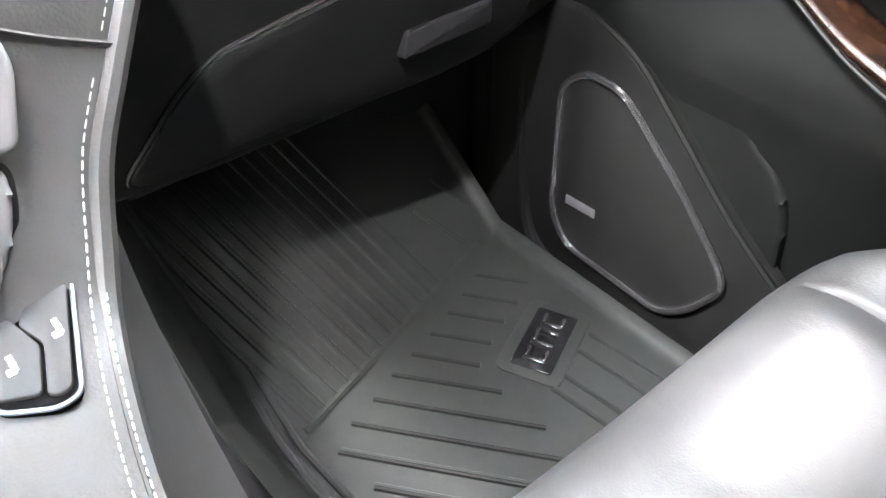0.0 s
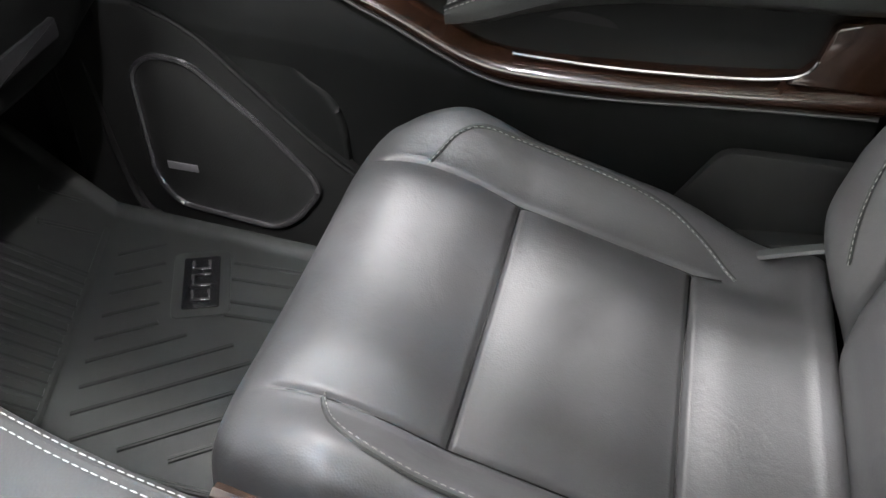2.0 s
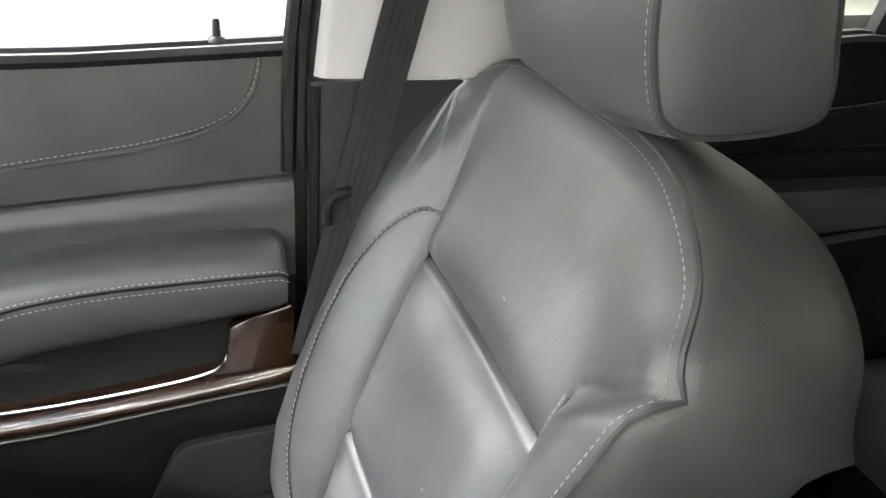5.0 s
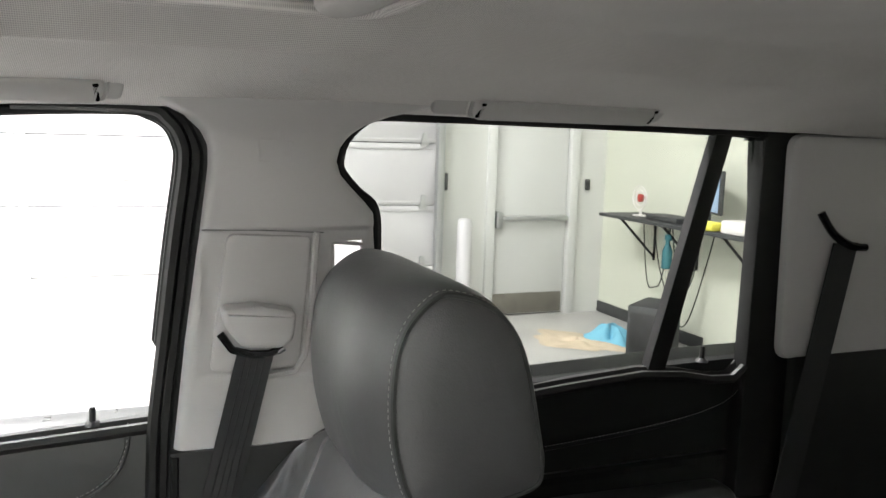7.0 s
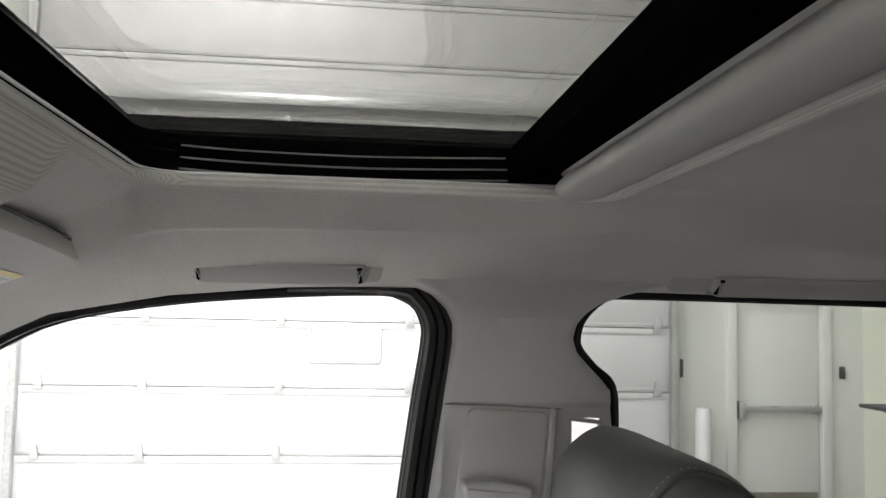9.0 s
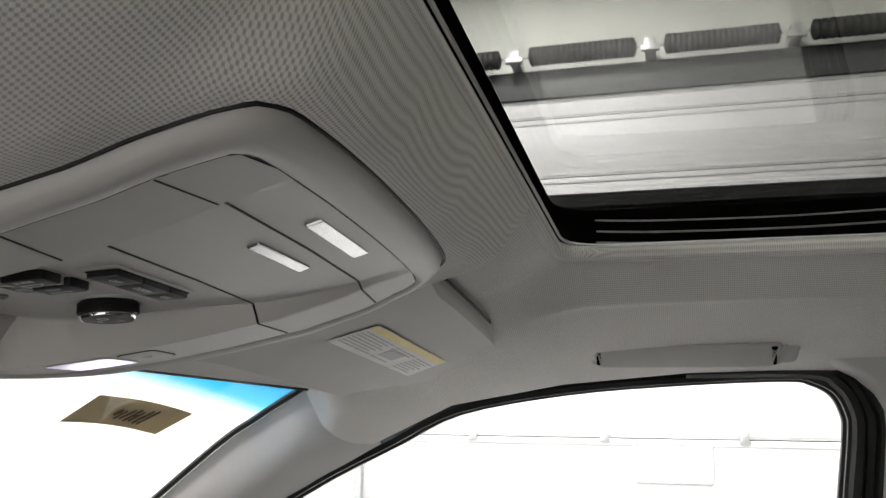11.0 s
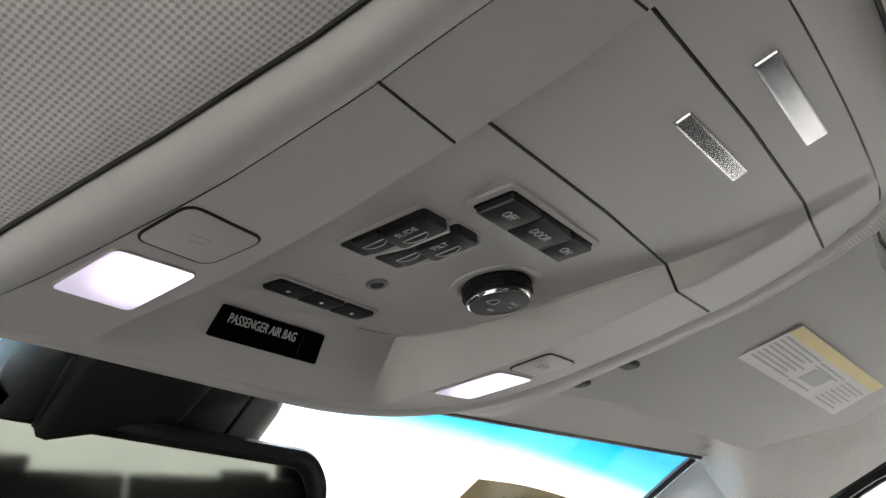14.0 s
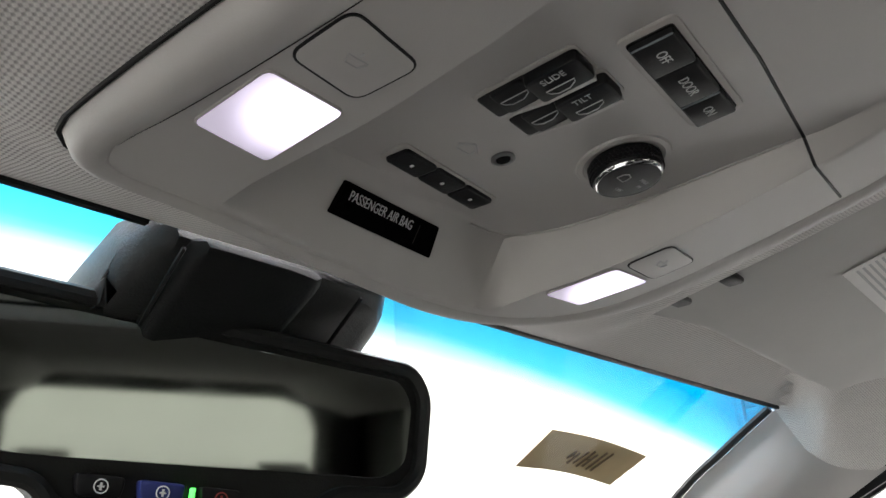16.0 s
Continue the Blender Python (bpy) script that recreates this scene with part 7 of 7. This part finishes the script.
    piece("switch_bed", prism(rounded([(-0.0345, -0.0088), (0.0345, -0.0088), (0.0345, 0.0088), (-0.0345, 0.0088)], 0.002), 0.0018, 0.0002, tf), GLOSS, c)
    for x0, x1, word in ((-0.0335, -0.0115, "OFF"), (-0.0110, 0.0140, "DOOR"), (0.0150, 0.0335, "ON")):
        k = piece("switch_key", prism(rounded([(x0, -0.0082), (x1, -0.0082), (x1, 0.0082), (x0, 0.0082)], 0.0014), 0.0044, 0.0010, tf), KEYBLACK, c, "black lettered key")
        lettering("key_text", word, 0.0056, tf @ Matrix.Translation(((x0 + x1) / 2, 0, 0.0045)), INK_DIM, k, 0.8)
    for x in (-0.0332, 0.0144):
        piece("switch_edge", tube([tf @ Vector((x, -0.0076, 0.0043)), tf @ Vector((x, 0.0076, 0.0043))], 0.0004, 5), SATIN_DARK, c)
    # liftgate knob: knurled skirt, chrome ring, printed cap
    tf = tframe(0.0262, 0.3210, 0.0) @ Matrix.Diagonal((0.79, 0.79, 0.9, 1))
    piece("knob_seat", lathe([(0.0265, 0), (0.0258, 0.0010), (0.0228, 0.0012), (0.0215, 0.0004)], 36, tf), GREY, c)
    kb = piece("knob", lathe([(0.0192, 0.0004), (0.0198, 0.002), (0.0196, 0.0080), (0.0186, 0.0090)], 40, tf), KEYBLACK, c, "black knurled liftgate knob")
    vs = []
    for ring in range(3):
        for k in range(52):
            a = 2 * math.pi * (k + 0.5 * (ring % 2)) / 52
            vs.append(rbox((-0.0008, -0.0008, -0.0008), (0.0008, 0.0008, 0.0008), 0, m=tf @ Matrix.Translation((0.0197 * math.cos(a), 0.0197 * math.sin(a), 0.0026 + 0.0020 * ring)) @ Matrix.Rotation(a, 4, "Z") @ Matrix.Rotation(0.785, 4, "X")))
    piece("knurling", join(*vs), KEYBLACK, kb)
    piece("knob_ring", lathe([(0.0186, 0.0084), (0.0191, 0.0096), (0.0186, 0.0108), (0.0180, 0.0112), (0.0174, 0.0110)], 40, tf), CHROME, kb, "chrome ring")
    piece("knob_cap", lathe([(0.0176, 0.0096), (0.0172, 0.0111), (0.0150, 0.0114), (0.001, 0.0114)], 40, tf), KEYBLACK, kb)
    for word, dx, dy, sz in (("MAX", 0.0075, 0.0052, 0.0036), ("3/4", 0.0100, 0.0005, 0.0030), ("OFF", 0.003, -0.0085, 0.0036)):
        lettering("knob_text", word, sz, tf @ Matrix.Translation((dx, dy, 0.0115)), INK_DIM, kb, 0.9)
    piece("knob_mark", tube([tf @ Vector((-0.0065 + 0.0035 * a, 0.0035 * b, 0.0116)) for a, b in ((-1, -0.6), (-0.9, 0.5), (-0.2, 1.1), (0.8, 0.9), (1.1, 0.0), (0.9, -0.7))], 0.0003, 4, True), INK_DIM, kb)
    return c


roof_console()


def lamp_light(x, y, aim, watts, spread):
    data = bpy.data.lights.new("reading_lamp_light", "AREA")
    data.size, data.energy, data.color, data.spread = 0.025, watts, (1.0, 0.94, 0.99), radians(spread)
    ob = new("reading_lamp_light", data)
    ob.matrix_world = Matrix.Translation(oc_face(x, y) + Vector((0, 0, -0.004))) @ Vector(aim).to_track_quat("-Z", "Y").to_matrix().to_4x4()


# one lamp is aimed back at the lap, the other forward at the footwell
lamp_light(-0.132, 0.364, (0.16, -0.24, -0.96), READING, 112)
lamp_light(0.093, 0.376, (0.36, 0.34, -0.88), READING * 1.4, 74)


def visor(flipx):
    """Folded-up sun visor: a padded board with a label."""
    v = thing("sun_visor", "grey sun visor folded up" + (" with a printed warning label" if flipx > 0 else " against the roof"), "sun visor", (0.36 * flipx, 0.3, 1.25), "sun visors")
    vz = lambda x, y: 1.259 - 0.28 * (y - 0.257) - 0.07 * (abs(x) - 0.298)
    x0 = 0.160 if flipx > 0 else 0.207
    out = [(x0, 0.202), (0.27, 0.197), (0.42, 0.196), (0.545, 0.199), (0.585, 0.209), (0.604, 0.232), (0.608, 0.28), (0.605, 0.322), (0.592, 0.340), (0.568, 0.346), (0.554, 0.360), (0.542, 0.377), (0.51, 0.382), (0.42, 0.385), (0.26, 0.391), (x0, 0.393)]
    P = smoothpath([(x, y, 0) for x, y in out], 3, True)
    c = Vector((0.40, 0.30, 0))
    bm = bmesh.new()
    rings = []
    for k, dz in ((1.0, 0.011), (1.006, 0.004), (1.0, -0.003), (0.975, -0.0065), (0.93, -0.0075)):
        rings.append([bm.verts.new((((p.x - c.x) * k + c.x) * flipx, (p.y - c.y) * k + c.y, vz(p.x, p.y) + dz)) for p in P])
    for A, B in zip(rings, rings[1:]):
        for q in range(len(A)):
            bm.faces.new((A[q], A[(q + 1) % len(A)], B[(q + 1) % len(B)], B[q]))
    bm.faces.new(rings[-1])
    bm.faces.new(rings[0])
    pad = piece("pad", bm, VISOR, v)
    # a black bead stands for the shade in the gap under the roof
    piece("edge_shade", tube([(p.x * flipx, p.y, vz(p.x, p.y) + 0.0100) for p in P], 0.0022, 5, True), SEAL, v, "black line for the shade between visor and roof")
    # pivot rod with a clip
    piece("rod", tube([(0.20 * flipx, 0.395, 1.232), (0.60 * flipx, 0.392, 1.212)], 0.004, 6), GREY_LOW, v)
    for cx, cy in ((0.206, 0.381), (0.217, 0.350)):
        piece("clip", rbox((cx - 0.011, cy - 0.006, vz(cx, cy) - 0.0105), (cx + 0.011, cy + 0.006, vz(cx, cy) - 0.005), 0.0025, m=Matrix.Diagonal((flipx, 1, 1, 1))), BLACK, v)
    if flipx > 0:
        q = lambda x, y, d: Vector((x, y, vz(x, y) - 0.0078 - d))
        quad = lambda pts, d: [q(x, y, d) for x, y in pts]
        def sheet(pts, d):
            b = bmesh.new()
            b.faces.new([b.verts.new(p) for p in quad(pts, d)])
            r = bmesh.ops.extrude_face_region(b, geom=b.faces[:])
            for e in r["geom"]:
                if isinstance(e, bmesh.types.BMVert):
                    e.co.z += 0.0004
            return b
        lab = piece("label_sheet", sheet([(0.296, 0.303), (0.298, 0.257), (0.506, 0.252), (0.523, 0.300)], 0.0004), PAPER, pad, "white printed warning label")
        piece("label_band", sheet([(0.2978, 0.2665), (0.298, 0.2573), (0.5058, 0.2523), (0.5093, 0.262)], 0.0007), YELLOW, lab, "pale yellow label band")
        bars = []
        for k in range(7):
            y = 0.2705 + k * 0.0042
            for a, b in ((0.302, 0.378), (0.383, 0.43 if 2 < k else 0.445), (0.452, 0.505)):
                if 2 <= k <= 5 and a == 0.383:
                    continue
                bars.append(sheet([(a, y), (a, y - 0.0016), (b - 0.006 * ((k * 7) % 3), y - 0.0022), (b - 0.006 * ((k * 7) % 3), y - 0.0006)], 0.0007))
        piece("print", join(*bars), INK_DIM, lab, "grey lines of print")
        piece("pictogram", sheet([(0.390, 0.290), (0.390, 0.276), (0.428, 0.2745), (0.428, 0.2885)], 0.0008), INK_DIM, lab)


visor(1)
visor(-1)


def mirror():
    m = thing("rear_view_mirror", "black framed rear-view mirror with buttons below", "mirror", (-0.07, 0.49, 1.15))
    # frame of axes: faces back and to the driver
    za = Vector((-0.2705, -0.9565, -0.097)).normalized()
    xa = Vector((0.950, -0.255, -0.105))
    xa = (xa - za * xa.dot(za)).normalized()
    ya = za.cross(xa).normalized()
    M = Matrix.Translation((-0.0530, 0.5105, 1.1590)) @ Matrix((xa, ya, za)).transposed().to_4x4()
    face = rounded([(-0.128, -0.034), (-0.122, 0.034), (0.116, 0.031), (0.126, 0.018), (0.126, -0.024), (0.114, -0.036), (0.076, -0.039), (0.060, -0.056), (-0.050, -0.059), (-0.060, -0.0475), (-0.112, -0.0455)], 0.010, 6)
    piece("housing", prism([(p.x, p.y) for p in face], -0.030, 0.0, M), BLACK, m)
    piece("rim", tube([M @ Vector((p.x * 0.985, p.y * 0.965, 0.001)) for p in face], 0.0042, 8, True), BLACK, m)
    glassy = rounded([(-0.120, -0.020), (-0.115, 0.026), (0.108, 0.023), (0.116, 0.012), (0.115, -0.019), (0.102, -0.028), (-0.060, -0.0365), (-0.114, -0.0375)], 0.008, 6)
    piece("glass", prism([(p.x, p.y) for p in glassy], 0.0016, 0.0005, M @ Matrix.Translation((0, 0, 0.0008))), MIRROR, m, "silvered mirror glass", False)
    for x, mt, w in ((-0.0340, KEYBLACK, 0.0176), (-0.0082, NAVY, 0.0176), (0.0180, KEYBLACK, 0.0160)):
        k = piece("button", prism(rounded([(x - w / 2, -0.0505), (x + w / 2, -0.0505), (x + w / 2 + 0.001, -0.0415), (x - w / 2 - 0.002, -0.0415)], 0.0025), 0.0055, 0.001, M), mt, m, "small round-marked button")
        piece("button_mark", tube([M @ Vector((x + 0.0028 * math.cos(q), -0.0460 + 0.0028 * math.sin(q), 0.0057)) for q in np.linspace(0, 2 * math.pi, 19)[:-1]], 0.0003, 5, True), RED if x > 0.015 else INK, k)
        piece("button_sign", join(rbox((x - 0.0014, -0.0464, 0.0054), (x + 0.0014, -0.0457, 0.0058), 0, m=M), rbox((x - 0.0005, -0.0476, 0.0054), (x + 0.0005, -0.0445, 0.0058), 0, m=M)), RED if x > 0.015 else INK, k)
    piece("led", rbox((0.0042, -0.0505, 0.002), (0.0060, -0.0425, 0.0056), 0.0005, m=M), GREENLED, m, "small green light")
    # stem and sensor housing up to the glass
    hs = thing("sensor_housing", "black plastic housing behind the mirror on the windscreen", "sensor cover", (-0.05, 0.55, 1.2))
    sec = lambda x0, x1, ya0, za0, ya1, za1: [(x0, ya0, za0), (x1, ya0, za0), (x1, ya1, za1), (x0, ya1, za1)]
    def hull(pts, r=0.006):
        b = bmesh.new()
        for p in pts:
            b.verts.new(p)
        bmesh.ops.convex_hull(b, input=b.verts[:])
        bmesh.ops.bevel(b, geom=b.edges[:], offset=r, segments=2, profile=0.5, affect="EDGES")
        return b
    piece("cover", hull([(-0.098, 0.470, 1.214), (0.045, 0.470, 1.214), (-0.098, 0.50, 1.240), (0.060, 0.50, 1.240), (-0.100, 0.535, 1.178), (0.060, 0.535, 1.180), (-0.098, 0.60, 1.200), (0.085, 0.60, 1.200), (0.092, 0.548, 1.208), (-0.104, 0.52, 1.200)], 0.009), BLACK, hs)
    piece("side_cover", hull([(-0.085, 0.464, 1.210), (-0.01, 0.464, 1.210), (-0.085, 0.49, 1.226), (0.0, 0.49, 1.226), (-0.08, 0.530, 1.168), (-0.015, 0.530, 1.168), (-0.08, 0.55, 1.172), (-0.015, 0.55, 1.172)], 0.006), BLACK_SOFT, hs)
    for dx in (-0.088, 0.018):
        piece("cover_seam", tube(smoothpath([(dx, 0.472, 1.2085), (dx + 0.004, 0.50, 1.193), (dx + 0.010, 0.530, 1.1775)], 5), 0.0011, 5), SEAL, hs)
    piece("stem", tube([(-0.048, 0.560, 1.180), (-0.050, 0.530, 1.163)], 0.014, 12), BLACK, hs)


mirror()


def grab_handle(x, y0, y1, z, name_label):
    g = thing("grab_handle", name_label, "grab handle", (x, (y0 + y1) / 2, z), "grab handles")
    sg = 1 if x > 0 else -1
    m = Matrix.Translation((x, (y0 + y1) / 2, z)) @ Matrix.Rotation(sg * radians(38), 4, "Y")
    L = (y1 - y0) / 2
    plate = rounded([(-0.024, -L - 0.022), (0.022, -L - 0.016), (0.022, L + 0.050), (-0.024, L + 0.056)], 0.008, 5)
    piece("plate", prism([(sg * p.x, p.y) for p in plate], -0.010, 0.005, m @ Matrix.Translation((0, 0, 0.0075)), 3), CLOTH_PLAIN, g)
    bar = rounded([(-0.019, -L), (0.019, -L + 0.006), (0.019, L - 0.006), (-0.019, L)], 0.010, 5)
    piece("bar", prism([(sg * p.x, p.y) for p in bar], -0.014, 0.006, m @ Matrix.Translation((0, 0, 0.001)), 3), CLOTH_PLAIN, g)
    for y in (-L + 0.010, L - 0.010):
        piece("foot", rbox((-0.017, y - 0.004, -0.013), (0.012, y + 0.004, 0.004), 0.002, m=m), FRAMEBLACK, g, "dark hinge foot")
    piece("surround", tube([m @ Vector((sg * p.x * 1.12, p.y * 1.05, -0.002)) for p in bar], 0.0024, 6, True), CLOTH_PLAIN, g)


CLOTH_PLAIN = shader("grey_handle_plastic", (0.40, 0.39, 0.372), 0.6, vary=0.04, scale=8, bump=0.1, bump_scale=1200)
grab_handle(0.628, -0.102, 0.108, 1.2590, "grey folding grab handle over the front door")
grab_handle(0.645, -0.83, -0.545, 1.2570, "grey folding grab handle over the rear door")
grab_handle(-0.645, -0.83, -0.545, 1.2570, "grey folding grab handle over the rear door")


def card():
    c = thing("paper_card", "tan paper card with scribbles stuck to the windscreen", "card", (0.5, 0.64, 1.18))
    corner = [Vector((0.4125, 0.6092, 1.1963)), Vector((0.4087, 0.6530, 1.1680)), Vector((0.5680, 0.6400, 1.1545)), Vector((0.5854, 0.6003, 1.1803))]
    b = bmesh.new()
    grid = [[b.verts.new(corner[0].lerp(corner[3], i / 8).lerp(corner[1].lerp(corner[2], i / 8), j / 3) + Vector((0, 0, 0.004 * math.sin(math.pi * i / 8)))) for j in range(4)] for i in range(9)]
    for i in range(8):
        for j in range(3):
            b.faces.new((grid[i][j], grid[i + 1][j], grid[i + 1][j + 1], grid[i][j + 1]))
    r = bmesh.ops.extrude_face_region(b, geom=b.faces[:], use_keep_orig=True)
    for e in r["geom"]:
        if isinstance(e, bmesh.types.BMVert):
            e.co.z += 0.0006
    at = lambda u, v: corner[0].lerp(corner[3], u).lerp(corner[1].lerp(corner[2], u), v) + Vector((0, -0.0012, 0.004 * math.sin(math.pi * u) - 0.0008))
    sheet = piece("sheet", b, TAN, c)
    bars = []
    for u, v0, v1, lean in ((0.36, 0.62, 0.40, 0.02), (0.41, 0.75, 0.42, 0.015), (0.46, 0.72, 0.35, 0.03), (0.52, 0.78, 0.30, 0.02), (0.57, 0.75, 0.36, 0.02), (0.63, 0.80, 0.25, 0.02), (0.68, 0.80, 0.22, 0.025)):
        bars.append(tube([at(u, v0), at(u + lean / 2, (v0 + v1) / 2), at(u + lean, v1)], 0.0011, 4))
    bars.append(tube([at(0.36, 0.6), at(0.39, 0.48), at(0.42, 0.62)], 0.0010, 4))
    bars.append(tube([at(0.52, 0.56), at(0.58, 0.52)], 0.0010, 4))
    piece("scribble", join(*bars), PENCIL, sheet)


card()


# ---------------------------------------------------------------- rear of the cabin
def rear_door():
    d = thing("rear_door", "black rear passenger door panel", "car door", (0.75, -0.8, 0))
    def panel(z, y):
        x = lerp([(-0.02, 0.775), (0.30, 0.765), (0.48, 0.745), (0.52, 0.752), (0.66, 0.756), (0.668, 0.763), (0.676, 0.763), (0.684, 0.753), (0.80, 0.743), (0.835, 0.752), (0.848, 0.79)], z)
        return (x, y, z + (0.012 * sstep(-0.6, -1.1, y) if z > 0.7 else 0))
    zs = sorted(set(np.round(list(np.arange(-0.02, 0.84, 0.03)) + [0.66, 0.668, 0.672, 0.676, 0.684, 0.825, 0.835, 0.848], 4)))
    piece("panel", surf(panel, zs, list(np.linspace(-1.19, -0.452, 16)), (0.012, 0, 0)), BLACK_SOFT, d)
    arm = rounded([(-1.10, 0.56), (-1.10, 0.63), (-0.75, 0.64), (-0.62, 0.60), (-0.55, 0.54), (-0.70, 0.53)], 0.03, 5)
    piece("armrest", prism(arm, 0.06, 0.02, yzx(0.762), 3), LEATHER_SIDE, d)
    piece("lock_pin", lathe([(0.010, 0), (0.012, 0.002), (0.0045, 0.008), (0.0042, 0.026), (0.003, 0.028)], 12, Matrix.Translation((0.752, -1.035, 0.845))), BLACK, d)
    P = smoothpath([(0.741, -1.12, 0.84), (0.739, -1.11, 0.80), (0.74, -1.06, 0.765), (0.742, -0.9, 0.74), (0.744, -0.5, 0.715)], 8)
    piece("belt_piping", tube(P, 0.0034, 6), BLACK_SOFT, d)
    piece("stitching", stitches([p + Vector((-0.0042, 0, 0.006)) for p in P]), THREAD, d, "pale thread")
    piece("map_pocket", prism(rounded([(-1.08, 0.08), (-1.08, 0.36), (-0.62, 0.36), (-0.50, 0.25), (-0.50, 0.08)], 0.04, 5), 0.03, 0.012, yzx(0.775), 3), BLACK, d)


rear_door()


def rear_seat(x):
    s = thing("captain_chair", "black leather second-row seat", "car seat", (x, -1.35, 0), "second-row seats")
    hull = lambda lo, hi, r: rbox(lo, hi, r, 4)
    piece("cushion", hull((x - 0.25, -1.45, 0.22), (x + 0.25, -0.95, 0.38), 0.05), LEATHER, s)
    piece("backrest", rbox((-0.25, -0.07, 0), (0.25, 0.07, 0.46), 0.06, 4, Matrix.Translation((x, -1.47, 0.33)) @ Matrix.Rotation(radians(14), 4, "X")), LEATHER, s)
    piece("headrest", rbox((-0.13, -0.05, 0), (0.13, 0.05, 0.13), 0.045, 4, Matrix.Translation((x, -1.60, 0.755)) @ Matrix.Rotation(radians(8), 4, "X")), LEATHER, s)
    piece("armrest", rbox((x - 0.31, -1.42, 0.50), (x - 0.255, -1.05, 0.56), 0.02, 3), LEATHER_SIDE, s)
    piece("base", rbox((x - 0.22, -1.44, -0.02), (x + 0.22, -1.0, 0.23), 0.02), BLACK, s)


rear_seat(0.43)
rear_seat(-0.43)


def third_row(sign, low):
    s = thing("third_row_seat", "black leather third-row seat with a low headrest", "car seat", (sign * 0.3, -2.15, 0), "third-row seats")
    lo, hi = sorted((sign * 0.004, sign * 0.58))
    piece("cushion", rbox((lo, -2.16, 0.28), (hi, -1.78, 0.42), 0.05, 4), LEATHER, s)
    piece("backrest", rbox((lo, -2.25, 0.36), (hi, -2.13, 0.998), 0.012, 4), LEATHER, s)
    piece("headrest", rbox((sign * 0.395 - 0.085, -2.24, 0.999), (sign * 0.395 + 0.085, -2.15, low), 0.012, 3), LEATHER, s)
    for dx in (-0.05, 0.05):
        piece("post", rbox((sign * 0.395 + dx - 0.006, -2.21, 0.95), (sign * 0.395 + dx + 0.006, -2.198, 1.008), 0.002), SEAL, s)
    piece("base", rbox((lo + 0.03, -2.2, -0.02), (hi - 0.03, -1.85, 0.30), 0.02), BLACK, s)


third_row(-1, 1.045)
third_row(1, 1.022)


def driver_side():
    # the driver's door stands wide open
    d = thing("driver_door", "black driver's door panel, swung wide open", "car door", (-0.80, 0.95, 0))
    swing = Matrix.Translation((-0.80, 0.95, 0)) @ Matrix.Rotation(radians(-68), 4, "Z")
    piece("panel", rbox((0.0, -1.10, -0.02), (0.055, 0.0, 0.832), 0.02, m=swing), BLACK_SOFT, d)
    piece("armrest", rbox((0.056, -1.07, 0.50), (0.13, -0.65, 0.62), 0.03, 4, swing), LEATHER_SIDE, d)
    r = thing("rear_driver_door", "black rear door panel on the driver's side", "car door", (-0.76, -0.8, 0))
    piece("panel", rbox((-0.80, -1.19, -0.02), (-0.745, -0.452, 0.84), 0.02), BLACK_SOFT, r)
    s = thing("driver_seat", "black leather driver's seat pushed back", "car seat", (-0.42, -0.5, 0))
    piece("cushion", rbox((-0.67, -0.48, 0.2), (-0.17, -0.02, 0.33), 0.05, 4), LEATHER, s)
    piece("backrest", rbox((-0.25, -0.06, 0), (0.25, 0.06, 0.56), 0.05, 4, Matrix.Translation((-0.42, -0.55, 0.30)) @ Matrix.Rotation(radians(22), 4, "X")), LEATHER, s)


driver_side()
